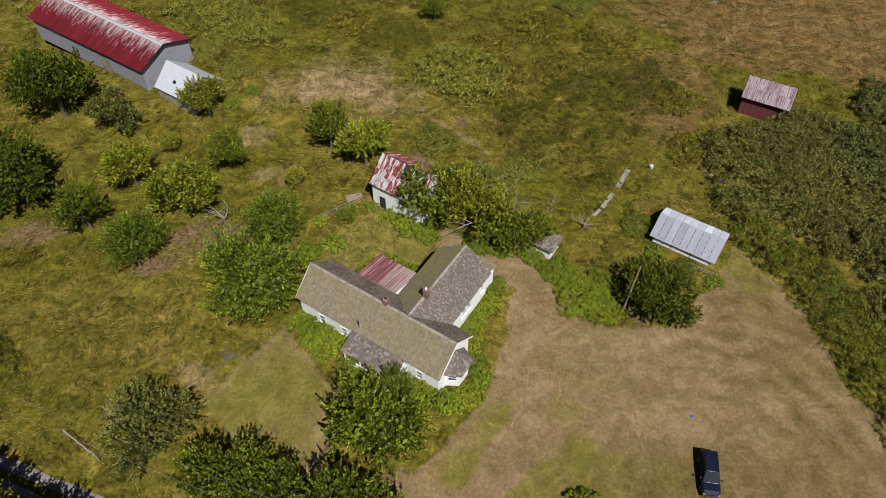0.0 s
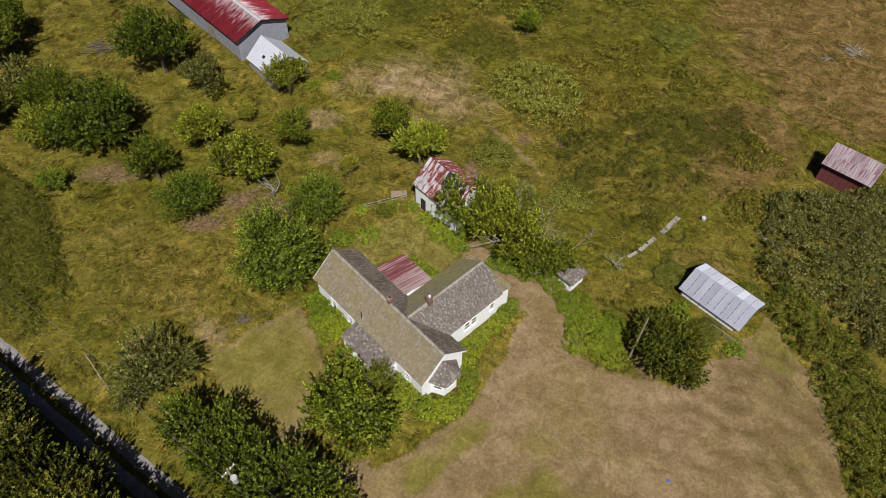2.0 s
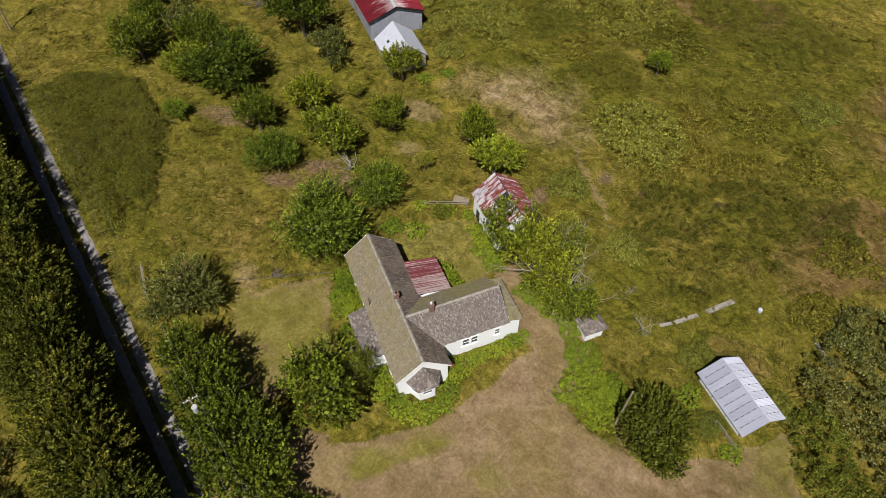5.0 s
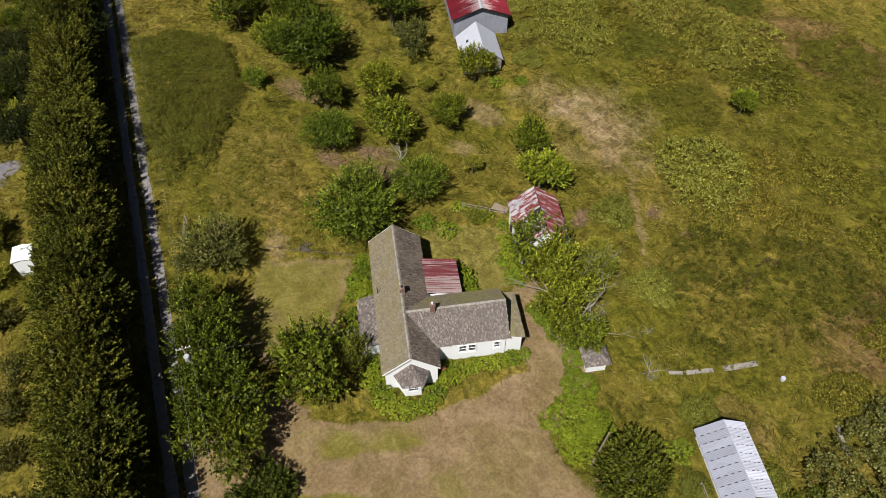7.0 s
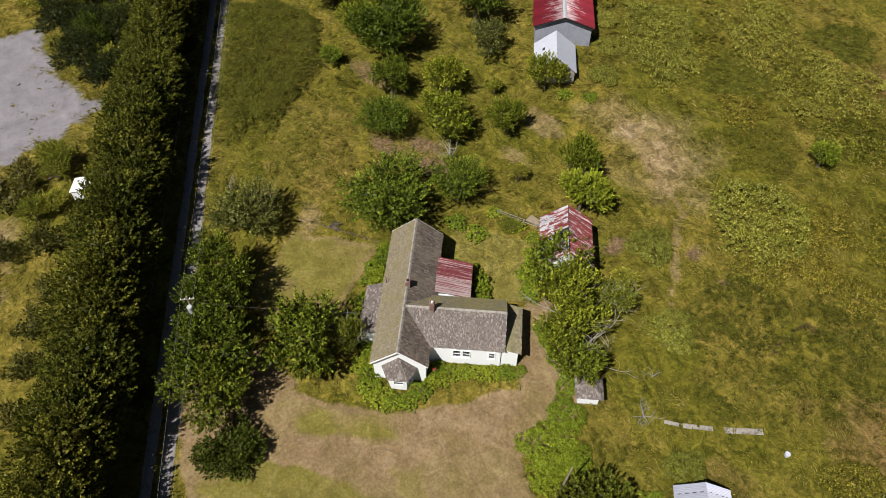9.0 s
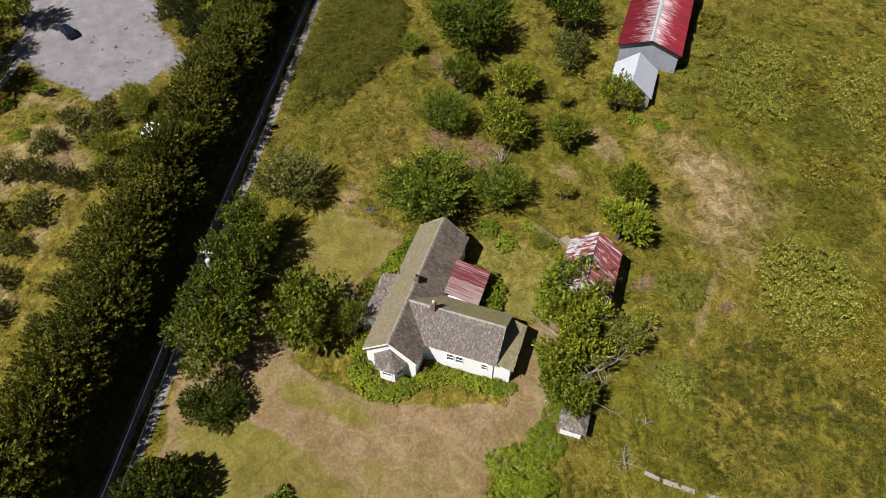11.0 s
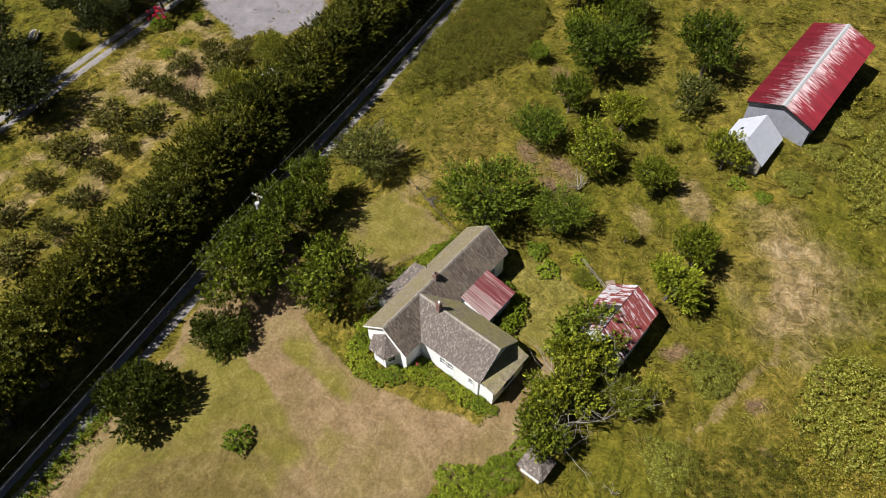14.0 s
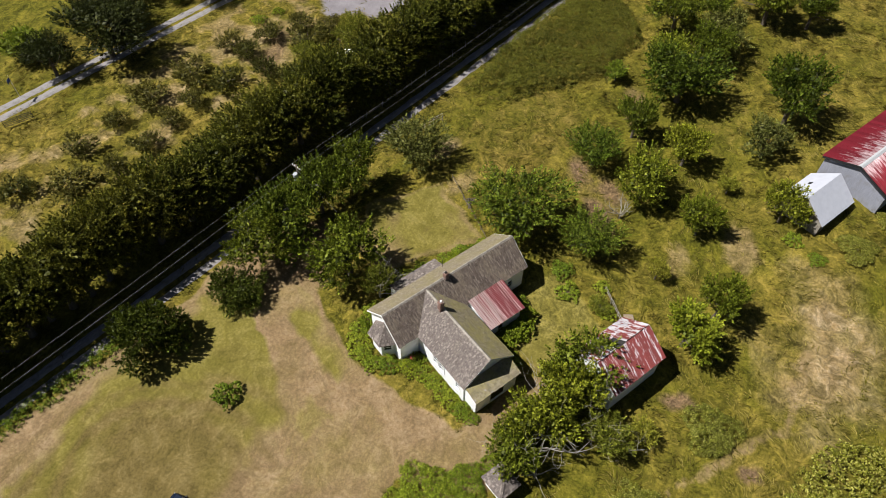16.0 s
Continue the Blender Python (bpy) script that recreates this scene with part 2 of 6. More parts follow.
M_OLDWOOD = plain("grey_boards", (0.17, 0.15, 0.13), (0.36, 0.33, 0.29), 4, 0.9, 0, 0.6, (3, 0.5, 0.5), (0.12, 0.10, 0.08))
M_WHITE = plain("white_paint", (0.77, 0.785, 0.81), (0.83, 0.845, 0.865), 2.2, 0.6, 0, 0.12, (0.5, 0.5, 5))
M_TRIM = plain("white_trim", (0.75, 0.76, 0.78), (0.82, 0.83, 0.845), 3, 0.5, 0, 0.1)
M_SHAKE_MOSS = tinted("mossy_shingles", [(0.135, 0.111, 0.080), (0.172, 0.143, 0.104), (0.185, 0.154, 0.112), (0.20, 0.168, 0.122), (0.27, 0.232, 0.172)], patch=(0.171, 0.145, 0.057), patch_at=(0.38, 0.72))
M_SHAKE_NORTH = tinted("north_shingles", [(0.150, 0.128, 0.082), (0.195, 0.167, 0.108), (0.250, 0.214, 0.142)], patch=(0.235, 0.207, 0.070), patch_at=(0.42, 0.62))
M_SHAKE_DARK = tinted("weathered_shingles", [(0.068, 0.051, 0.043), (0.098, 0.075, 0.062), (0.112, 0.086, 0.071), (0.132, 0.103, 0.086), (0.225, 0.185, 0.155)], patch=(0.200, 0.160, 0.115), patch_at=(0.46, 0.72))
M_SHAKE_GREY = tinted("grey_shingles", [(0.085, 0.068, 0.061), (0.112, 0.092, 0.084), (0.125, 0.103, 0.094), (0.14, 0.117, 0.106), (0.25, 0.215, 0.195)], patch=(0.168, 0.141, 0.114), patch_at=(0.55, 0.75))
M_BRICK = plain("chimney_brick", (0.13, 0.07, 0.055), (0.21, 0.125, 0.1), 6, 0.9, 0, 0.6, None, (0.27, 0.23, 0.21))
M_METAL_RUST = sheeting("rusty_sheets", (0.45, 0.45, 0.48), (0.36, 0.35, 0.38), (0.165, 0.032, 0.027), rust_at=(0.495, 0.525), stretch=(1.5, 0.34, 1))
M_METAL_RUSTED = sheeting("dark_rusty_sheets", (0.38, 0.38, 0.41), (0.30, 0.29, 0.32), (0.125, 0.021, 0.019), rust_at=(0.43, 0.465), stretch=(2.2, 0.25, 1))
M_METAL_RED = sheeting("red_sheets", (0.165, 0.014, 0.022), (0.55, 0.44, 0.46), (0.13, 0.010, 0.016), (0.59, 0.82), (0.6, 0.8), stretch=(1.6, 0.3, 1), fade=0.07)
M_METAL_PORCH = sheeting("faded_red_sheets", (0.115, 0.022, 0.026), (0.34, 0.26, 0.26), (0.085, 0.014, 0.017), (0.51, 0.60), (0.52, 0.62), stretch=(3.2, 0.07, 1))
M_METAL_BLEACHED = sheeting("bleached_sheets", (0.30, 0.225, 0.22), (0.22, 0.165, 0.16), (0.12, 0.035, 0.036), (0.48, 0.6), (0.50, 0.56), stretch=(3.6, 0.07, 1))
M_METAL_WHITE = sheeting("pale_grey_sheets", (0.37, 0.38, 0.46), (0.31, 0.315, 0.38), (0.22, 0.17, 0.18), (0.5, 0.7), (0.66, 0.76))
M_METAL_PURPLE = sheeting("streaked_sheets", (0.5, 0.45, 0.5), (0.6, 0.56, 0.6), (0.25, 0.08, 0.10), (0.45, 0.6), (0.47, 0.57), stretch=(4.5, 0.25, 1))
M_ROOF_WHITE = plain("white_roofing", (0.40, 0.415, 0.48), (0.46, 0.475, 0.54), 1.2, 0.5, 0, 0.1)
M_BARN_WALL = plain("grey_siding", (0.17, 0.18, 0.22), (0.32, 0.33, 0.39), 2.5, 0.8, 0, 0.3, (8, 8, 0.25), (0.2, 0.2, 0.22))
M_RED_BOARD = plain("red_boards", (0.10, 0.022, 0.022), (0.19, 0.05, 0.048), 5, 0.85, 0, 0.4, (4, 4, 0.4))
# near-black, for laps, joints and flue, and as painted shade inside openings
M_DARK = plain("dark_void", (0.015, 0.014, 0.013), (0.03, 0.028, 0.025), 4, 0.95)
M_TIMBER = plain("timber", (0.16, 0.12, 0.08), (0.29, 0.23, 0.17), 6, 0.9, 0, 0.5, (1, 1, 0.3))
M_STONE = plain("gravel", (0.16, 0.147, 0.15), (0.26, 0.243, 0.243), 4, 0.95, 0, 0.8, None, (0.13, 0.12, 0.09))
M_CARPAINT = plain("dark_blue_car_paint", (0.008, 0.013, 0.032), (0.012, 0.020, 0.042), 2, 0.22, 0.35, 0.02)
M_BLACK = plain("black_trim", (0.01, 0.01, 0.011), (0.02, 0.02, 0.021), 5, 0.5)
M_RUBBER = plain("rubber", (0.015, 0.015, 0.015), (0.03, 0.03, 0.03), 8, 0.85)
M_RIM = plain("alloy", (0.3, 0.3, 0.31), (0.4, 0.4, 0.41), 5, 0.35, 0.8, 0.05)
M_CABLE = plain("cable", (0.16, 0.16, 0.17), (0.26, 0.26, 0.27), 5, 0.5)
M_LAMP = plain("lamp_glass", (0.5, 0.5, 0.5), (0.65, 0.65, 0.65), 5, 0.15, 0.1, 0.02)
M_STEEL = plain("galvanised_steel", (0.5, 0.51, 0.53), (0.68, 0.69, 0.71), 6, 0.4, 0.4, 0.1)
M_BLUE = plain("blue_cloth", (0.04, 0.07, 0.30), (0.06, 0.11, 0.40), 4, 0.8)
M_GLASS, _n, _l, _b = nodes_of("window_glass")
_b.inputs["Base Color"].default_value = (0.02, 0.025, 0.03, 1)
_b.inputs["Roughness"].default_value, _b.inputs["Specular IOR Level"].default_value = 0.06, 0.8

# ---- building helpers ----


def part(name, bm, material, parent=None, label="", smooth=False):
    """Links a bmesh as one mesh object, under a thing or a part where one is given."""
    me = bpy.data.meshes.new(name)
    bmesh.ops.recalc_face_normals(bm, faces=bm.faces)
    bm.to_mesh(me)
    bm.free()
    me.materials.append(material)
    if smooth:
        me.shade_smooth()
    ob = new(name, me)
    ob.parent = parent
    if label:
        tagged(ob, label)
    return ob


def thing(name, m, label, category, group=""):
    ob = new(name)
    ob.matrix_world = m
    ob.empty_display_size = 0.3
    return tagged(ob, label, category, group)


def raw_mesh(name, verts, faces, material):
    """A mesh from arrays: verts (n, 3), faces (m, k) of one size."""
    me = bpy.data.meshes.new(name)
    verts, faces = np.asarray(verts, np.float32), np.asarray(faces, np.int32)
    k = faces.shape[1]
    me.vertices.add(len(verts))
    me.vertices.foreach_set("co", verts.ravel())
    me.loops.add(faces.size)
    me.loops.foreach_set("vertex_index", faces.ravel())
    me.polygons.add(len(faces))
    me.polygons.foreach_set("loop_start", np.arange(0, faces.size, k, dtype=np.int32))
    me.update(calc_edges=True)
    me.materials.append(material)
    return me


def box(bm, x0, x1, y0, y1, z0, z1, bevel=0.0):
    vs = [bm.verts.new((x, y, z)) for z in (z0, z1) for y in (y0, y1) for x in (x0, x1)]
    fs = [bm.faces.new([vs[i] for i in q]) for q in ((0, 2, 3, 1), (4, 5, 7, 6), (0, 1, 5, 4), (2, 6, 7, 3), (0, 4, 6, 2), (1, 3, 7, 5))]
    if bevel:
        bmesh.ops.bevel(bm, geom=list({e for f in fs for e in f.edges}), offset=bevel, segments=1, affect="EDGES")
    return bm


def prism(bm, pts, z0, z1):
    """An upright prism over the outline pts."""
    a = [bm.verts.new((x, y, z0)) for x, y in pts]
    b = [bm.verts.new((x, y, z1)) for x, y in pts]
    k = len(pts)
    bm.faces.new(a[::-1])
    bm.faces.new(b)
    for i in range(k):
        bm.faces.new((a[i], a[(i + 1) % k], b[(i + 1) % k], b[i]))
    return bm


def slab(bm, corners, thick):
    """A flat slab under four corners, in order round it."""
    c = [Vector(p) for p in corners]
    nrm = (c[1] - c[0]).cross(c[3] - c[0]).normalized()
    if nrm.z < 0:
        nrm = -nrm
    top = [bm.verts.new(p) for p in c]
    bot = [bm.verts.new(p - nrm * thick) for p in c]
    bm.faces.new(top)
    bm.faces.new(bot[::-1])
    k = len(c)
    for i in range(k):
        bm.faces.new((top[i], bot[i], bot[(i + 1) % k], top[(i + 1) % k]))
    return bm


def gable(bm, axis, at, lo, hi, mid, z0, z1, thick):
    """A triangular gable wall across 'x' or 'y', from lo to hi, with its peak over mid."""
    pts = [(lo, z0), (hi, z0), (mid, z1)]
    sides = []
    for s in (at, at + thick):
        sides.append([bm.verts.new((p, s, z) if axis == "x" else (s, p, z)) for p, z in pts])
    bm.faces.new(sides[0])
    bm.faces.new(sides[1][::-1])
    for i in range(3):
        j = (i + 1) % 3
        bm.faces.new((sides[0][i], sides[1][i], sides[1][j], sides[0][j]))
    return bm


def wall_run(bm, axis, at, lo, hi, z0, z1, thick, holes=()):
    """A straight wall across 'x' or 'y' with real openings (lo, hi, z0, z1)."""
    def piece(a, b, c, d):
        if b - a > 1e-4 and d - c > 1e-4:
            if axis == "x":
                box(bm, a, b, at, at + thick, c, d)
            else:
                box(bm, at, at + thick, a, b, c, d)
    x = lo
    for a, b, c, d in sorted(holes):
        piece(x, a, z0, z1)
        piece(a, b, z0, c)
        piece(a, b, d, z1)
        x = b
    piece(x, hi, z0, z1)
    return bm


def window(parent, axis, at, a, b, c, d, out, rail=True):
    """A sash window in an opening: frame, meeting rail, sill and panes. out: +1 or -1, the way it faces."""
    w = new("window")
    w.parent = parent
    tagged(w, "white-framed sash window with dark old glass")

    def bx(bm, p, q, r, s, t0, t1):
        lo, hi = sorted((at + out * t0, at + out * t1))
        if axis == "x":
            box(bm, p, q, lo, hi, r, s)
        else:
            box(bm, lo, hi, p, q, r, s)
    fr = bmesh.new()
    f = 0.09
    for p, q, r, s in ((a - f, a + 0.03, c - f, d + f), (b - 0.03, b + f, c - f, d + f), (a + 0.03, b - 0.03, d - 0.03, d + f), (a + 0.03, b - 0.03, c - f, c + 0.03)):
        bx(fr, p, q, r, s, 0.004, 0.06)
    if rail:
        m = (c + d) / 2
        bx(fr, a + 0.03, b - 0.03, m - 0.03, m + 0.03, -0.03, 0.03)
    part("window_frame", fr, M_TRIM, w)
    sl = bmesh.new()
    bx(sl, a - 0.14, b + 0.14, c - f - 0.05, c - f, 0.004, 0.12)
    part("window_sill", sl, M_TRIM, w)
    halves = ((c, (c + d) / 2), ((c + d) / 2, d)) if rail else ((c, d),)
    for lo, hi in halves:
        pn = bmesh.new()
        bx(pn, a, b, lo, hi, -0.10, -0.08)
        part("pane", pn, M_GLASS, w)
    return w


def shingles(name, parent, material, p0, along, up, length, height, course=0.3, keep=None, seed=1, taper=None, width=0.33, butt=0.016, ragged=0.016):
    """Courses of single shingles, each proud of the one above it, on a slope: p0 the foot, along and up unit ways in it."""
    rng = np.random.default_rng(seed)
    p0, along, up = np.array(p0, float), np.array(along, float), np.array(up, float)
    nrm = np.cross(along, up)
    nrm = nrm if nrm[2] > 0 else -nrm
    vs, fs = [], []
    rows = int(math.ceil(height / course))
    for r in range(rows):
        s0 = r * course + rng.normal(0, 0.012)
        s1 = min((r + 1) * course * 1.0 + 0.06, height)
        x = -rng.random() * width
        lo, hi = (0.0, length) if taper is None else taper(r * course / height)
        while x < hi:
            w = width * rng.uniform(0.65, 1.4)
            a, b = max(x, lo), min(x + w - 0.018, hi)
            x += w
            if b - a < 0.05:
                continue
            mid = p0 + along * (a + b) / 2 + up * (s0 + s1) / 2
            if keep is not None and not keep(mid):
                continue
            if rng.random() < 0.0015:
                continue
            t = butt + rng.uniform(0, 0.014)
            d = rng.normal(0, ragged)
            q = [p0 + along * a + up * (s0 + d), p0 + along * b + up * (s0 + d), p0 + along * b + up * s1, p0 + along * a + up * s1]
            k = len(vs)
            vs += [q[0] + nrm * t, q[1] + nrm * t, q[2] + nrm * 0.004, q[3] + nrm * 0.004, q[0], q[1], q[2], q[3]]
            fs += [(k, k + 1, k + 2, k + 3), (k + 4, k + 5, k + 1, k), (k + 5, k + 6, k + 2, k + 1), (k + 7, k + 4, k, k + 3)]
    me = raw_mesh(name, vs, fs, material)
    me.shade_flat()
    ob = new(name, me)
    ob.parent = parent
    return tagged(ob, kind="stuff")


SHEETS = {}


def sheet_mesh(width, length, waves, depth, material):
    """One corrugated sheet, x across, y down the slope."""
    key = (round(width, 3), round(length, 3), waves, depth, material.name)
    if key not in SHEETS:
        k = waves * 4
        xs = np.linspace(-width / 2, width / 2, k + 1)
        zs = depth * np.sin(np.linspace(0, waves * 2 * math.pi, k + 1))
        vs = [(x, y, z + dz) for dz in (0, -0.006) for y in (-length / 2, length / 2) for x, z in zip(xs, zs)]
        fs, n1 = [], k + 1
        for i in range(k):
            fs.append((i, i + 1, n1 + i + 1, n1 + i))
            fs.append((2 * n1 + i, 3 * n1 + i, 3 * n1 + i + 1, 2 * n1 + i + 1))
        for o in (0, n1):
            for i in range(k):
                fs.append((o + i, o + 2 * n1 + i, o + 2 * n1 + i + 1, o + i + 1))
        SHEETS[key] = raw_mesh("metal_sheet", vs, fs, material)
    return SHEETS[key]


def sheet_roof(parent, material, origin, along, down, length, height, across, rows=1, waves=5, depth=0.018, seed=1, skip=(), lap=0.12, rough=0.004):
    """Sheets laid side by side and in rows down the slope: origin the top corner, along and down unit ways in it."""
    rng = random.Random(seed)
    al, dn = Vector(along), Vector(down)
    nr = dn.cross(al)
    if nr.z < 0:
        nr = -nr
    base = Matrix((al, dn, nr)).transposed().to_4x4() if al.cross(dn).z > 0 else Matrix((-al, dn, nr)).transposed().to_4x4()
    w, h = length / across, height / rows
    for r in range(rows):
        for c in range(across):
            if (r, c) in skip:
                continue
            ob = new("roof_sheet", sheet_mesh(w + 0.03, h + lap, waves, depth, material))
            ob.parent = parent
            p = Vector(origin) + al * (w * (c + 0.5)) + dn * (h * (r + 0.5) + (lap / 2 if r < rows - 1 else 0)) + nr * (0.03 + 0.016 * (rows - r) + 0.008 * (c % 2) + rng.uniform(0, rough))
            tilt = Matrix.Rotation(rng.uniform(-1, 1) * rough, 4, "Z") @ Matrix.Rotation(-0.016 / h, 4, "X")
            ob.matrix_local = Matrix.Translation(p) @ base @ tilt


def tube(bm, pts, radii, sides=6):
    """A tapered tube along pts."""
    rings = []
    for i, p in enumerate(pts):
        p = Vector(p)
        d = (Vector(pts[min(i + 1, len(pts) - 1)]) - Vector(pts[max(i - 1, 0)])).normalized()
        x = d.orthogonal().normalized()
        y = d.cross(x)
        rings.append([bm.verts.new(p + (x * math.cos(a) + y * math.sin(a)) * radii[i]) for a in (2 * math.pi * k / sides for k in range(sides))])
    for r0, r1 in zip(rings, rings[1:]):
        for k in range(sides):
            bm.faces.new((r0[k], r0[(k + 1) % sides], r1[(k + 1) % sides], r1[k]))
    bm.faces.new(rings[0][::-1])
    bm.faces.new(rings[-1])
    return bm

# ---- the ground ----
RNG = np.random.default_rng(7)
LATTICE = RNG.random((8, 256, 256))


def vnoise(x, y, size, k=0):
    """Smooth value noise, 0 to 1, with cells of that size."""
    fx, fy = np.asarray(x) / size + 91.3, np.asarray(y) / size + 47.7
    ix, iy = np.floor(fx).astype(int), np.floor(fy).astype(int)
    tx, ty = fx - ix, fy - iy
    tx, ty = tx * tx * (3 - 2 * tx), ty * ty * (3 - 2 * ty)
    g = LATTICE[k]
    a, b = g[ix % 256, iy % 256], g[(ix + 1) % 256, iy % 256]
    c, d = g[ix % 256, (iy + 1) % 256], g[(ix + 1) % 256, (iy + 1) % 256]
    return (a * (1 - tx) + b * tx) * (1 - ty) + (c * (1 - tx) + d * tx) * ty


def rough_noise(x, y, size, k=0):
    return 0.5 * vnoise(x, y, size, k) + 0.3 * vnoise(x, y, size / 2.3, k + 1) + 0.2 * vnoise(x, y, size / 5.1, k + 2)


def inside(x, y, outline, soft=1.0, ragged=1.5, size=5.0):
    """1 inside the outline, 0 outside, with a soft ragged edge."""
    x = x + (rough_noise(x, y, size, 0) - 0.5) * 2 * ragged
    y = y + (rough_noise(x, y, size, 3) - 0.5) * 2 * ragged
    pts = np.array(outline, float)
    best = np.full(np.shape(x), 1e9)
    odd = np.zeros(np.shape(x), bool)
    for (ax, ay), (bx, by) in zip(pts, np.roll(pts, -1, 0)):
        ex, ey = bx - ax, by - ay
        t = np.clip(((x - ax) * ex + (y - ay) * ey) / (ex * ex + ey * ey), 0, 1)
        best = np.minimum(best, np.hypot(x - ax - t * ex, y - ay - t * ey))
        if abs(ey) > 1e-9:
            odd ^= ((ay > y) != (by > y)) & (x < ex * (y - ay) / ey + ax)
    return np.clip(0.5 + np.where(odd, best, -best) / (2 * soft), 0, 1)


def blob(x, y, cx, cy, rx, ry=None, turn=0.0, soft=0.6, ragged=0.75):
    ry = ry or rx
    c, s = math.cos(radians(turn)), math.sin(radians(turn))
    px, py = (x - cx) * c + (y - cy) * s, -(x - cx) * s + (y - cy) * c
    d = np.hypot(px / rx, py / ry) + (rough_noise(x, y, 0.5 + min(rx, ry) * 0.8, 2) - 0.5) * 2 * ragged
    return np.clip((1 + soft - d) / (2 * soft), 0, 1)




def ground_z(x, y):
    """The land rises a little towards the barn."""
    return 2.7 * np.exp(-(((x + 51) / 20) ** 2 + ((y - 92) / 13) ** 2))


LAWN = [(-9.2, 10.6), (3.7, 8.2), (19.7, 2.6), (49.8, -8.4), (60.2, 7.0), (50.5, 28.6), (47.0, 40.8), (44.0, 51.1), (38.8, 58.2), (35.3, 52.6), (27.2, 44.0), (21.0, 44.6), (16.0, 45.2), (16.5, 51.7), (13.0, 55.8), (5.9, 56.3), (-1.1, 59.9), (-3.1, 56.4), (0.9, 52.3), (8.9, 49.3), (6.4, 40.2), (3.9, 32.2), (-3.1, 24.2)]
WEST_LAWN = [(-29.2, 32.4), (-20.2, 42.9), (-14.2, 35.3), (-9.2, 30.3), (-14.2, 23.3), (-21.2, 24.3)]
BACK_LAWN = [(-18.7, 54.4), (-11.7, 64.5), (-7.2, 61.4), (-2.1, 57.9), (-5.1, 52.4), (-12.2, 48.4)]
STRAW = [(-33.3, 83.7), (-31.3, 91.7), (-22.3, 100.8), (-10.2, 100.8), (-6.2, 91.7), (-10.2, 85.6), (-20.2, 81.6)]
LOT = [(-99.1, -20.4), (-86.7, -22.4), (-73.2, -17.8), (-64.6, -5.3), (-63.8, 3.4), (-70.9, 12.3), (-78.6, 6.6), (-100.2, 3.8)]


def road_y(x):
    return 7.62 - 0.343 * x


def track(x, y, line, half):
    """1 along a worn way over the grass, 0 away from it."""
    pts = np.array(line, float)
    x = x + (rough_noise(x, y, 4, 1) - 0.5) * 3
    y = y + (rough_noise(x, y, 4, 4) - 0.5) * 3
    best = np.full(np.shape(x), 1e9)
    for (ax, ay), (bx, by) in zip(pts, pts[1:]):
        ex, ey = bx - ax, by - ay
        t = np.clip(((x - ax) * ex + (y - ay) * ey) / (ex * ex + ey * ey), 0, 1)
        best = np.minimum(best, np.hypot(x - ax - t * ex, y - ay - t * ey))
    return np.clip((half + 1.1 - best) / 2.0, 0, 1)


DRIVE = [(-7.2, 12.6), (2.9, 21.1), (9.9, 29.1), (14.0, 39.2), (11.9, 51.3)]


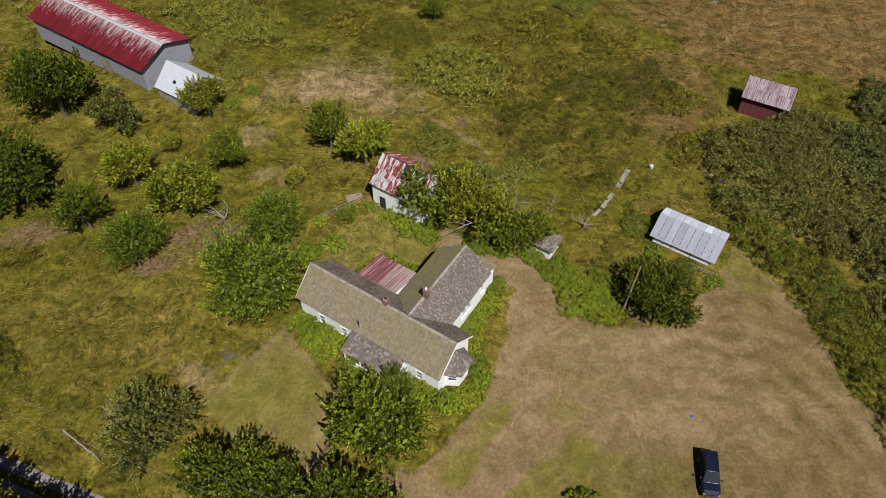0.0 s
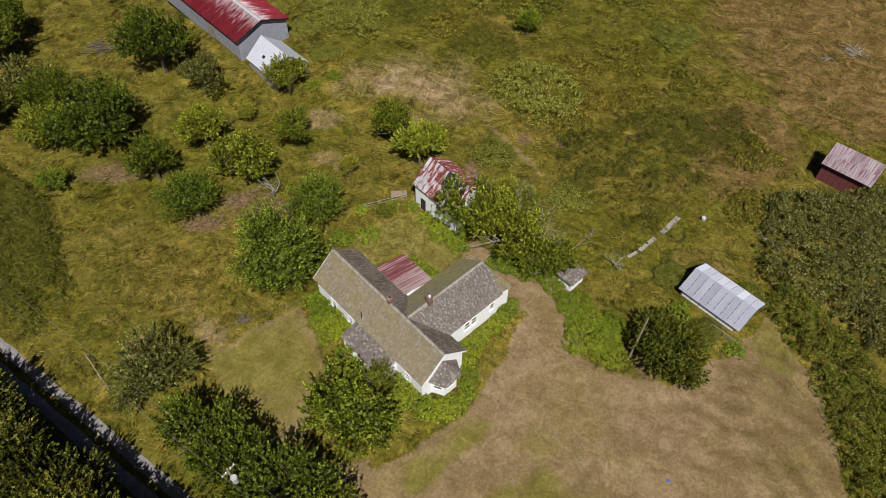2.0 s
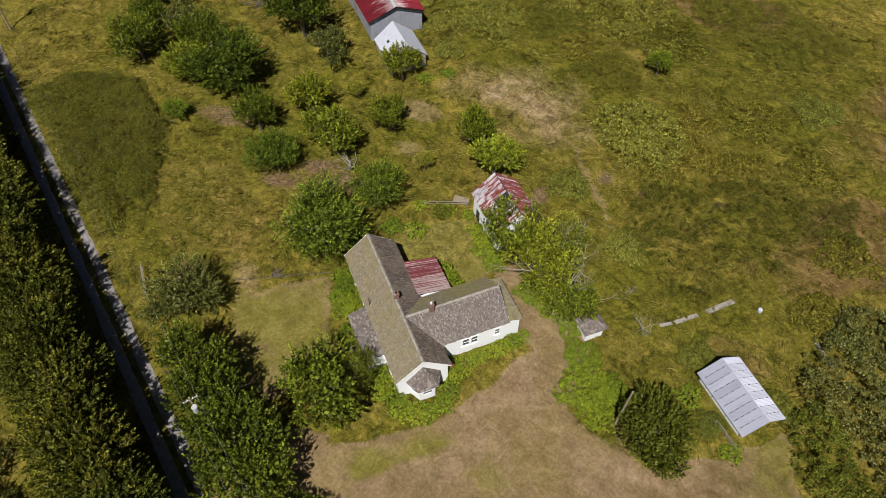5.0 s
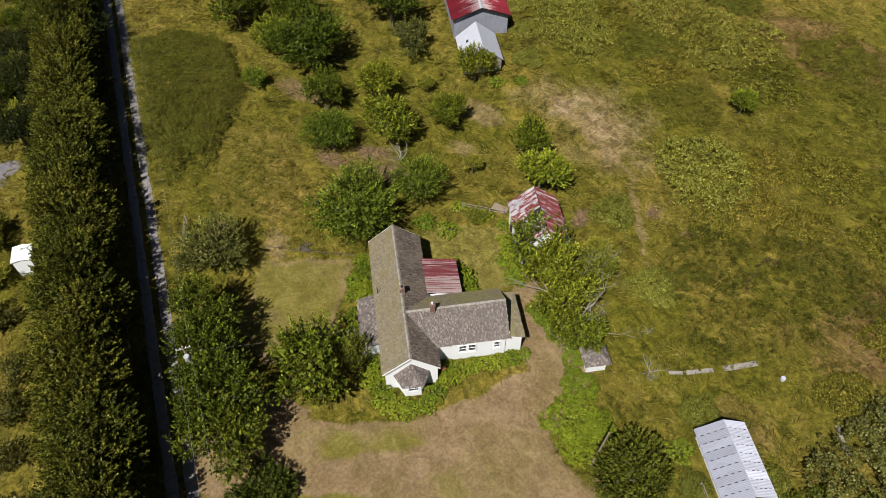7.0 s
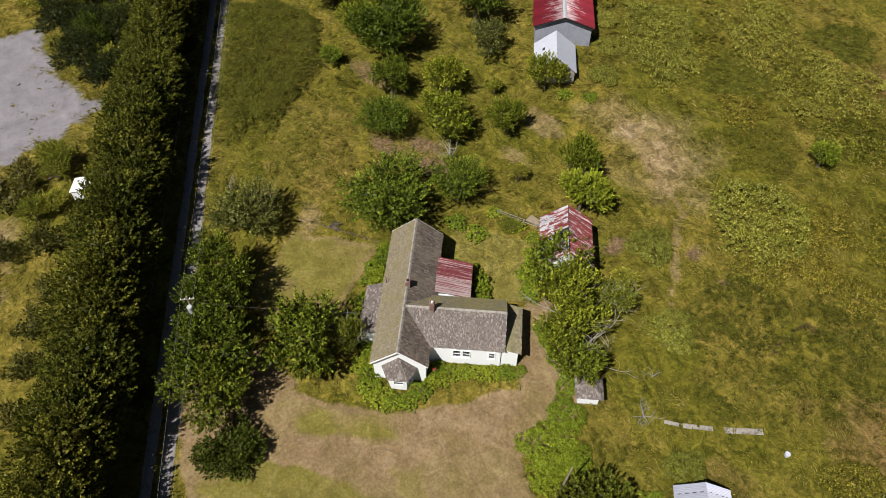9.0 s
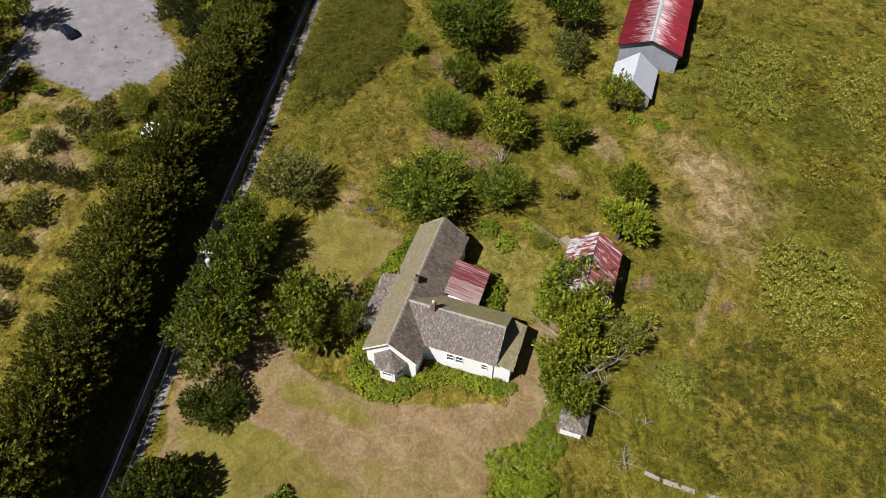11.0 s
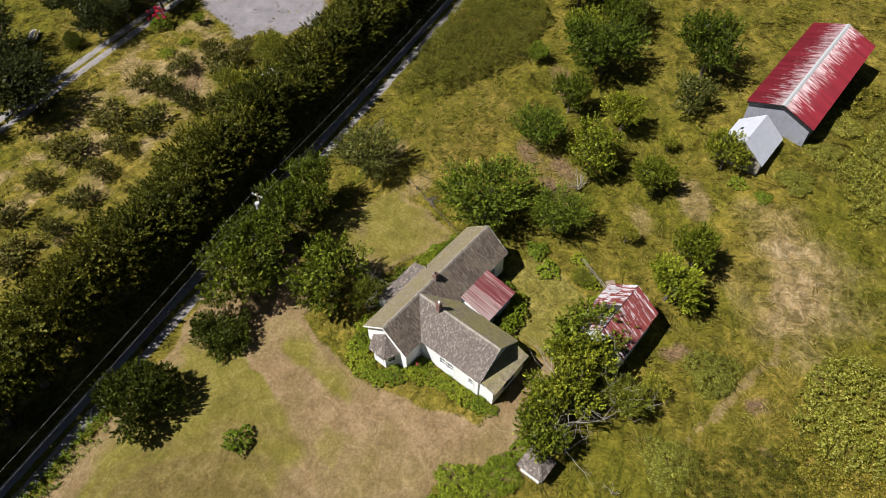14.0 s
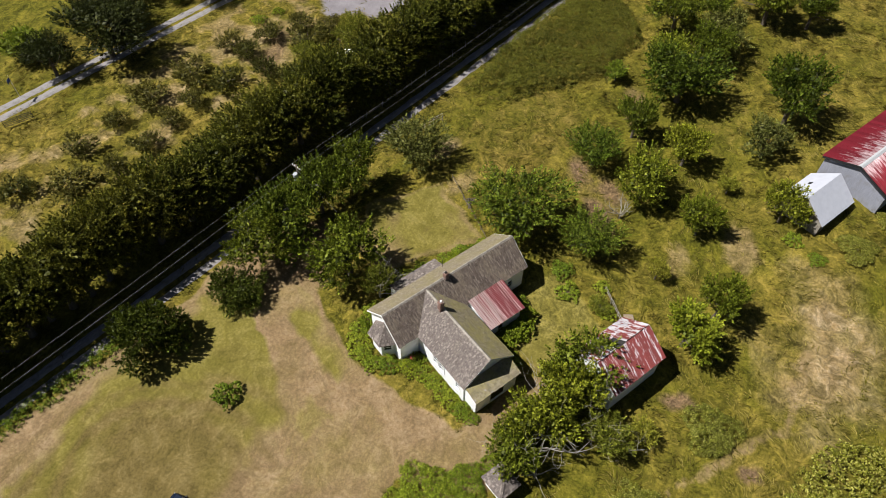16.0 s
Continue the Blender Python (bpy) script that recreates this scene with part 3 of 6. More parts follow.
def cover(x, y):
    """What grows where: weights of dry lawn, straw, gravel, lush grass, short turf, brown field, bare soil."""
    lawn = inside(x, y, LAWN, 1.0, 1.5, 5)
    lawn = np.maximum(lawn, inside(x, y, [(-16.2, 19.3), (-4.1, 25.2), (1.8, 11.6), (-8.2, 10.6)], 1.0, 1.0, 5))
    west = inside(x, y, WEST_LAWN, 1.2, 1.5, 4)
    back = inside(x, y, BACK_LAWN, 1.0, 1.2, 4)
    turf = np.maximum.reduce([blob(x, y, 21.8, 16.6, 22, 12, -18, 0.35, 0.5) * 0.95 * (1 - 0.85 * track(x, y, DRIVE, 2.5)), blob(x, y, 40.4, 54.2, 5, 4) * 0.9, blob(x, y, 13.9, 32.1, 5, 3, 0, 0.5, 0.7) * 0.5, blob(x, y, 29.9, 13.4, 12, 7, 0, 0.4, 0.8) * 0.75]) * lawn
    turf = np.maximum(turf, west * np.clip(0.45 + 0.9 * (rough_noise(x, y, 9, 1) - 0.3), 0, 1))
    turf = np.maximum(turf, back * 0.8)
    dry = np.maximum(lawn, west * 0.8)
    dry = np.maximum(dry, back * blob(x, y, -4.1, 56.4, 4, 3) * 0.9)
    dry = np.maximum.reduce([dry, blob(x, y, -33.3, 77.6, 6, 4) * 0.55, blob(x, y, -27.2, 69.6, 5, 3) * 0.5, 0.6 * track(x, y, [(-18.2, 87.7), (-6.2, 85.6), (1.9, 78.5), (7.9, 73.5)], 0.9)])
    straw = inside(x, y, STRAW, 7.0, 5.0, 9) * np.clip(0.3 + 1.0 * rough_noise(x, y, 7, 4), 0, 1)
    straw = np.maximum(straw, blob(x, y, -36.2, 30.4, 3.5, 2) * 0.7)
    straw = np.maximum(straw, blob(x, y, -30.2, 35.4, 3, 2) * 0.6)
    orchard = inside(x, y, [(-74.3, -11.0), (-55.9, -1.5), (-0.3, -15.9), (29.7, -24.2), (11.6, -39.9), (-26.2, -31.3), (-61.4, -22.9)], 2, 2, 8)
    straw = np.maximum(straw, orchard * np.clip((rough_noise(x, y, 5, 2) - 0.34) * 2.4, 0, 0.62))
    gravel = inside(x, y, LOT, 2.6, 3.4, 6) * np.clip(0.62 + 0.9 * rough_noise(x, y, 6, 3), 0, 1)
    lush = np.maximum.reduce([blob(x, y, -28, 104, 34, 14, -20, 0.5, 0.5) * 0.7, blob(x, y, -50, 74, 16, 8, 20, 0.5, 0.6) * 0.45, blob(x, y, -44.2, 30.5, 40, 1.6, -18.6, 0.4, 0.3), blob(x, y, 12.0, 65.4, 14, 8, 30, 0.5, 0.6) * 0.8, blob(x, y, 4.8, 118.3, 30, 22, 0, 0.5, 0.6) * 0.75, blob(x, y, -59.6, -50.3, 40, 12, -16) * 0.9, blob(x, y, -42.4, 110.0, 26, 12, -25, 0.4, 0.5) * 0.8, blob(x, y, -52.2, 65.6, 30, 20, -18, 0.6, 0.5) * 0.62])
    brown = np.maximum.reduce([blob(x, y, -44, 41, 24, 11, -18, 0.5, 0.6) * 0.42, blob(x, y, -66, 70, 22, 12, 10, 0.5, 0.6) * 0.4, blob(x, y, 63.4, 120.3, 42, 26, -8, 0.35, 0.5) * 0.95, blob(x, y, 34.1, 83.5, 11, 10, 0, 0.5, 0.8) * 0.55, blob(x, y, -2.5, 141.8, 16, 9) * 0.8, blob(x, y, 30.1, 65.2, 6, 4) * 0.5, blob(x, y, 37.2, 92.0, 9, 16, -25, 0.5, 0.6) * 0.7, orchard * 0.3])
    soil = np.maximum.reduce([blob(x, y, -39.6, 51.6, 3.6, 1.8, 30) * 0.9, blob(x, y, -36.6, 57.6, 4.0, 2.0, 35) * 0.8, blob(x, y, -31.2, 57.0, 5, 1.8, 25), blob(x, y, -57.2, 57.0, 7.0, 2.2, 20) * 0.75, blob(x, y, 0.8, 83.3, 1.5), blob(x, y, -5.5, 73.5, 1.3, 2.4, 20) * 0.9, blob(x, y, 7.2, 83.7, 1.6, 0.9, 40) * 0.9, blob(x, y, 8.7, 87.0, 1.8, 0.8, 60) * 0.9, blob(x, y, 24.1, 46.0, 3, 2) * 0.6, blob(x, y, -47.9, -8.5, 8, 2, 20) * 0.7])
    mud = track(x, y, [(18.2, 81.3), (17.3, 85.7), (17.3, 88.8), (20.2, 90.6)], 0.15)
    return dry, straw, gravel, lush, turf, brown, soil, mud


def dark_lawn(x, y):
    """Darker olive lawn: rings that the mower left round the parked car, a wide patch in their middle, and more to the
    east.
    """
    d = np.hypot(x - 29, y - 22) + (rough_noise(x, y, 9, 2) - 0.5) * 5
    rings = np.clip(np.sin(d * 2.0) * 0.6 + 0.25, 0, 1) * np.clip((d - 9) / 5, 0, 1) * np.clip((38 - d) / 9, 0, 1)
    patch = blob(x, y, 27, 19, 17, 10, -10, 0.4, 0.6)
    east = np.clip((x - 24) / 16, 0, 1) * np.clip((y + 5) / 10, 0, 1)
    return np.clip(0.75 * patch + rings * 0.6 * np.clip((x - 6) / 16, 0, 1) + 0.4 * east, 0, 1) * inside(x, y, LAWN, 1.0, 1.5, 5)


def axis(lo, hi, step, far):
    core = np.arange(lo, hi + step / 2, step)
    out = step * 1.35 ** np.arange(1, 26)
    out = np.cumsum(out)
    out = out[out < far]
    return np.concatenate([(lo - out)[::-1], core, hi + out])


def build_ground():
    xs, ys = axis(-118, 78, 0.75, 2600), axis(-62, 150, 0.75, 2600)
    X, Y = np.meshgrid(xs, ys)
    dry, straw, gravel, lush, turf, brown, soil, mud = cover(X, Y)
    calm = np.clip(dry + turf + gravel, 0, 1)
    near = (np.abs(X + 20) < 100) & (np.abs(Y - 44) < 108)
    lane = np.clip(np.abs(Y - road_y(X) + 1.35) / 3 - 0.8, 0, 1) * np.clip(np.abs(Y + 48.25 + 0.360 * X) / 3 - 0.8, 0, 1)
    Z = ((rough_noise(X, Y, 2.6, 0) - 0.5) * 0.55 * (1 - calm) + (rough_noise(X, Y, 1.3, 2) - 0.5) * 0.05) * near * lane - 0.02 - 0.35 * mud + ground_z(X, Y)
    nx, ny = len(xs), len(ys)
    idx = np.arange(nx * ny).reshape(ny, nx)
    faces = np.stack([idx[:-1, :-1], idx[:-1, 1:], idx[1:, 1:], idx[1:, :-1]], -1).reshape(-1, 4)
    me = raw_mesh("ground", np.stack([X, Y, Z], -1).reshape(-1, 3), faces, M_GROUND)
    for name, chans in (("cover_a", (dry, straw, gravel)), ("cover_b", (lush, turf, brown)), ("cover_c", (soil, mud, dark_lawn(X, Y)))):
        at = me.color_attributes.new(name, "FLOAT_COLOR", "POINT")
        at.data.foreach_set("color", np.stack([*chans, np.ones_like(dry)], -1).astype(np.float32).ravel())
    me.shade_smooth()
    tagged(new("ground", me), "rough farm ground of mown dry lawn, meadow grass and bare patches", "ground", kind="structure")


build_ground()


def build_lane(name, centre, half, x0, x1, label, seed, wide=0.5):
    """A gravel lane with two wheel tracks and a grassy crown: the tracks are slightly proud strips."""
    rng = np.random.default_rng(seed)
    lane = new(name)
    tagged(lane, label, "road", kind="structure")
    for side in (-1, 1):
        xs = np.arange(x0, x1, 0.5)
        off = side * half
        w = wide + 0.2 * (vnoise(xs, xs * 0 + seed, 3, 1) - 0.5)
        c = centre(xs) + off
        rows = []
        for k, lift in ((-1.25, -0.06), (-1, 0.02), (0, 0.035), (1, 0.02), (1.25, -0.06)):
            rows.append(np.stack([xs, c + k * w + rng.normal(0, 0.05, len(xs)), np.full(len(xs), lift)], -1))
        vs = np.stack(rows, 1).reshape(-1, 3)
        n = len(xs)
        idx = np.arange(n * 5).reshape(n, 5)
        fs = np.stack([idx[:-1, :-1], idx[1:, :-1], idx[1:, 1:], idx[:-1, 1:]], -1).reshape(-1, 4)
        ob = new("wheel_track", raw_mesh("wheel_track", vs, fs, M_STONE))
        ob.parent = lane


build_lane("road", lambda x: road_y(x) - 1.35, 1.15, -240, 140, "gravel farm lane with two worn wheel tracks and a grassy crown", 3, 0.62)
build_lane("road", lambda x: -48.25 - 0.360 * x, 1.2, -190, 110, "pale gravel driveway with two wheel tracks", 5, 0.72)


def toned(me, tone):
    """Stores a tone for each leaf of four corners."""
    at = me.color_attributes.new("tone", "FLOAT_COLOR", "POINT")
    v = np.repeat(np.asarray(tone), len(me.vertices) // len(tone))
    at.data.foreach_set("color", np.stack([v, v, v, np.ones_like(v)], -1).astype(np.float32).ravel())
    return me


def build_grass():
    """Long grass over the meadows, combed by wind and rain into curved strokes; none on the lawns and tracks."""
    rng = np.random.default_rng(11)
    n = 190000
    x, y = rng.uniform(-112, 76, n), rng.uniform(-52, 148, n)
    dry, straw, gravel, lush, turf, brown, soil, mud = cover(x, y)
    want = 1 - np.clip(1.3 * (dry + turf) + gravel + 0.8 * soil + mud, 0, 1)
    want *= np.clip(np.abs(y - road_y(x) + 1.35) / 2.2 - 0.6, 0, 1) * np.clip(np.abs(y + 48.25 + 0.360 * x) / 2.2 - 0.6, 0, 1)
    want *= np.clip(0.1 + 2.2 * (rough_noise(x, y, 3.2, 5) - 0.3), 0, 1) * (1 - np.clip(1.3 * straw + 0.9 * brown, 0, 0.97))
    pick = rng.random(n) < want * 0.6
    x, y, straw, brown = x[pick], y[pick], straw[pick], brown[pick]
    k = 5
    m = len(x)
    bx = np.repeat(x, k) + rng.normal(0, 0.3, m * k)
    by = np.repeat(y, k) + rng.normal(0, 0.3, m * k)
    lean = vnoise(bx, by, 4.0, 6) * 12.0 + np.repeat(rng.normal(0, 0.35, m), k) + rng.normal(0, 0.3, m * k)
    h = rng.uniform(0.05, 0.2, m * k)
    out = rng.uniform(0.45, 1.1, m * k)
    w = rng.uniform(0.012, 0.03, m * k)
    z0 = ground_z(bx, by) - 0.02
    dx, dy = np.cos(lean), np.sin(lean)
    v = np.empty((m * k, 4, 3))
    v[:, 0] = np.stack([bx - dy * w, by + dx * w, z0], -1)
    v[:, 1] = np.stack([bx + dy * w, by - dx * w, z0], -1)
    v[:, 2] = np.stack([bx + dx * out * 0.55 + dy * w, by + dy * out * 0.55 - dx * w, z0 + h], -1)
    v[:, 3] = np.stack([bx + dx * out - dy * w * 0.4, by + dy * out + dx * w * 0.4, z0 + h * 0.75], -1)
    me = raw_mesh("meadow_grass", v.reshape(-1, 3), np.arange(m * k * 4).reshape(-1, 4), M_GRASS)
    toned(me, np.repeat(rng.uniform(0.8, 1.2, m) * (0.75 + 0.5 * rough_noise(x, y, 6, 1)) * (1 + 0.35 * straw), k))
    tagged(new("meadow_grass", me), "long yellow-green meadow grass lying in wisps", "grass", kind="stuff")


build_grass()

# ---- plants ----


def leaf_quads(p, t, nrm, length, width, fold=0.25):
    """Folded leaf blades at p, along t, facing nrm."""
    t = t / (np.linalg.norm(t, axis=1, keepdims=True) + 1e-9)
    s = np.cross(nrm, t)
    s /= np.linalg.norm(s, axis=1, keepdims=True) + 1e-9
    q = np.cross(t, s)
    L, W = np.asarray(length)[:, None], np.asarray(width)[:, None]
    v = np.stack([p - t * L, p + s * W + q * W * fold, p + t * L, p - s * W + q * W * fold], 1)
    return v.reshape(-1, 3)


def unit(a):
    return a / (np.linalg.norm(a, axis=1, keepdims=True) + 1e-9)


# style: lobes, lobe size, lobes' reach, shoot length, upward pull, shoot girth, share of inner shoots
SHOOTS = {
    "shoot": (14, (0.25, 0.40), 0.78, (0.22, 0.38), 0.50, 0.30, 0.2),
    "frond": (13, (0.27, 0.42), 0.76, (0.26, 0.44), 0.34, 0.25, 0.2),
    "bush": (20, (0.26, 0.36), 0.80, (0.10, 0.18), 0.40, 0.36, 0.15),
    "column": (18, (0.34, 0.48), 0.76, (0.28, 0.46), 0.34, 0.24, 0.15),
}


def shoot_verts(seed, rx, rz, zc, shoots, per, leaf, style, low, gap):
    """Leaves of a crown: tapering shoots that stand out of several lobes, with dark clefts between the lobes."""
    rng = np.random.default_rng(seed)
    lobes, size, reach, length, lift, girth, inner = SHOOTS[style]
    lc = unit(rng.normal(size=(lobes, 3)))
    lc[:, 2] = np.where(lc[:, 2] < -0.35, -lc[:, 2], lc[:, 2])
    lc *= reach * rng.uniform(0.75, 1.08, (lobes, 1))
    lr = rng.uniform(*size, lobes)
    lc, lr = np.vstack([lc, [(0, 0, 0.1)]]), np.append(lr, 0.5)
    k = rng.choice(lobes + 1, shoots * 6, p=lr ** 2 / (lr ** 2).sum())
    d = unit(rng.normal(size=(len(k), 3)))
    b = lc[k] + d * lr[k][:, None]
    away = np.linalg.norm(b[:, None] - lc[None], axis=2) / lr[None]
    away[np.arange(len(k)), k] = 9
    outer = (away.min(1) > 0.92) & (b[:, 2] > low)
    if gap:
        outer &= np.sin(5.5 * b @ lc[:3].T + 2 * np.arange(3)).sum(1) < 2.4 - gap * 3
    pick = np.flatnonzero(outer)[:shoots]
    d, b = d[pick], b[pick]
    n = len(pick)
    b *= np.where(rng.random(n) < inner, rng.uniform(0.55, 0.85, n), 1.0)[:, None]
    out = unit(b)
    axis = unit(d * 0.55 + out * (0.6, 0.6, 0.4) + (0, 0, lift) + rng.normal(0, 0.22, (n, 3)))
    b = b * (rx, rx, rz) + (0, 0, zc)
    long = rx * rng.uniform(*length, n) * rng.uniform(0.7, 1.15, n)
    ci = np.repeat(np.arange(n), per)
    m = n * per
    s = rng.random(m) ** 0.85
    side = rng.normal(size=(m, 3))
    side = unit(side - axis[ci] * (side * axis[ci]).sum(1)[:, None])
    wide = (girth * (1.08 - s) * rng.random(m) ** 0.5 * long[ci])[:, None]
    p = b[ci] + axis[ci] * ((s - 0.4) * long[ci])[:, None] + side * wide
    p[:, 2] = np.maximum(p[:, 2], 0.12)
    nrm = unit(side * 1.0 + out[ci] * 0.3 + (0, 0, 0.5) + rng.normal(0, 0.25, (m, 3)))
    t = unit(axis[ci] + side * 0.8 + rng.normal(0, 0.25, (m, 3)))
    ln = leaf * rng.uniform(0.65, 1.3, m)
    core = int(shoots * 2.6 * (1 - gap))                       # broad sprays fill the lobes within, toned darker below as painted inner shade
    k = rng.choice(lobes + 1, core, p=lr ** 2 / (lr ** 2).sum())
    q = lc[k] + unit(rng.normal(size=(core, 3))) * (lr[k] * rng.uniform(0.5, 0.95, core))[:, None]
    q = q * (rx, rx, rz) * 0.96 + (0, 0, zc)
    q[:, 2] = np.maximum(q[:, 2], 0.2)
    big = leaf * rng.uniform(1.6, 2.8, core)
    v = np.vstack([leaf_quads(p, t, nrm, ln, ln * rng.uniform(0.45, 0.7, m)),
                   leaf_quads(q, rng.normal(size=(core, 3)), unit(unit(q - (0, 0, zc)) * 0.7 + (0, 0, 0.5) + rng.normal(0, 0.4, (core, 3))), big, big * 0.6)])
    # lighter towards each shoot's tip; inner sprays carry shade in their tone
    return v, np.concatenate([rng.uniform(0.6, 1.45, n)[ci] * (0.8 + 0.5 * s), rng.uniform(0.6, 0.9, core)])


def crown_verts(seed, rx, rz, zc, clumps, per, leaf, style="round", low=-0.55, gap=0.0):
    """Leaves of a crown: clumps (or drooping sprays) set over an uneven shell."""
    if style in SHOOTS:
        return shoot_verts(seed, rx, rz, zc, clumps, per, leaf, style, low, gap)
    rng = np.random.default_rng(seed)
    d = unit(rng.normal(size=(clumps * 4, 3)))
    d = d[d[:, 2] > low][:clumps]
    ax = unit(rng.normal(size=(7, 3)))
    amp = rng.uniform(-0.22, 0.22, 7)
    bulge = 1 + (np.sin(2.6 * d @ ax.T + np.arange(7)) * amp).sum(1)
    rad = rng.uniform(0.35, 1.0, len(d)) ** 0.55 * bulge
    if gap:
        hole = np.sin(4.2 * d @ ax.T + 2 * np.arange(7)).sum(1)
        d, rad = d[hole < 3.2 - gap * 3], rad[hole < 3.2 - gap * 3]
    c = d * rad[:, None] * (rx, rx, rz) + (0, 0, zc)
    if style == "mound":                       # low growth: an uneven cushion that hugs the ground
        a, q = rng.uniform(0, 6.283, clumps), np.sqrt(rng.random(clumps))
        q2 = q * (1 + 0.16 * np.sin(3 * a + seed) + 0.10 * np.sin(5 * a + 2 * seed))
        top = (rz + zc) * np.sqrt(1 - 0.86 * q * q) * (0.72 + 0.28 * rng.random(clumps)) * rng.uniform(0.55, 1.0, clumps) ** 0.5
        c = np.stack([rx * q2 * np.cos(a), rx * q2 * np.sin(a), top * 0.82], 1)
        d = unit(np.stack([np.cos(a) * q, np.sin(a) * q, 1.2 - q], 1))
    n = len(c)
    ci = np.repeat(np.arange(n), per)
    m = n * per
    size = rng.uniform(0.7, 1.3, n)[ci]
    wide = 0.105 if style == "round" else 0.10
    off = unit(rng.normal(size=(m, 3))) * (rng.random((m, 1)) ** 0.4) * (size * rx * wide)[:, None] * (1, 1, 0.65)
    if style == "round":
        out = unit(d * (1, 1, 0.3) + rng.normal(0, 0.3, (n, 3)))[ci]
        reach = (off * out).sum(1)
        off = off + out * (reach * 0.9)[:, None]
        off[:, 2] -= 0.45 * np.maximum(reach, 0)
    p = c[ci] + off
    nrm = unit(unit(off) * 0.85 + d[ci] * 0.45 + (0, 0, 0.6) + rng.normal(0, 0.3, (m, 3)))
    t = unit(rng.normal(size=(m, 3)) + d[ci] * 0.6 + (0, 0, -0.4))
    p[:, 2] = np.maximum(p[:, 2], 0.12)
    ln = leaf * rng.uniform(0.65, 1.3, m)
    return leaf_quads(p, t, nrm, ln, ln * rng.uniform(0.45, 0.7, m)), rng.uniform(0.62, 1.4, n)[ci]


def limb(bm, rng, p, d, length, r, depth, ends=None, wander=0.25):
    """A limb that bends, tapers and forks."""
    pts, radii = [p], [r]
    for i in range(4):
        d = (d + Vector((rng.gauss(0, wander), rng.gauss(0, wander), rng.gauss(0.03, wander * 0.6)))).normalized()
        p = p + d * length / 4
        pts.append(p)
        radii.append(r * (1 - 0.16 * (i + 1)))
    tube(bm, pts, radii, 5)
    if ends is not None:
        ends.append(p)
    if depth:
        for k in range(rng.choice((2, 3))):
            q = pts[rng.choice((2, 3, 4))]
            e = (d + Vector((rng.gauss(0, 0.7), rng.gauss(0, 0.7), rng.gauss(0.1, 0.35)))).normalized()
            limb(bm, rng, q, e, length * rng.uniform(0.5, 0.75), r * 0.45, depth - 1, ends, wander)


def trunk_mesh(seed, height, r, limbs, spread, material):
    rng = random.Random(seed)
    bm = bmesh.new()
    top = Vector((rng.uniform(-0.2, 0.2), rng.uniform(-0.2, 0.2), height * 0.4))
    tube(bm, [(0, 0, -0.25), (0, 0, 0.15), top * 0.5, top], [r * 1.5, r * 1.1, r, r * 0.85], 8)
    for k in range(limbs):
        a = 2 * math.pi * (k + rng.random() * 0.6) / limbs
        d = Vector((math.cos(a) * spread, math.sin(a) * spread, rng.uniform(0.5, 1.0))).normalized()
        limb(bm, rng, top * rng.uniform(0.75, 1.0), d, height * 0.5, r * 0.5, 1)
    me = bpy.data.meshes.new("trunk")
    bm.to_mesh(me)
    bm.free()
    me.materials.append(material)
    return me


def dead_mesh(seed, height, r, limbs, spread, depth=2):
    rng = random.Random(seed)
    bm = bmesh.new()
    tube(bm, [(0, 0, -0.2), (0.05, 0, height * 0.25)], [r, r * 0.8], 6)
    for k in range(limbs):
        a = 2 * math.pi * (k + rng.random()) / limbs
        limb(bm, rng, Vector((0.04, 0, height * rng.uniform(0.12, 0.25))), Vector((math.cos(a) * spread, math.sin(a) * spread, rng.uniform(0.5, 1.1))).normalized(), height * 0.55, r * 0.6, depth)
    me = bpy.data.meshes.new("limbwork")
    bm.to_mesh(me)
    bm.free()
    me.materials.append(M_DEADWOOD)
    return me


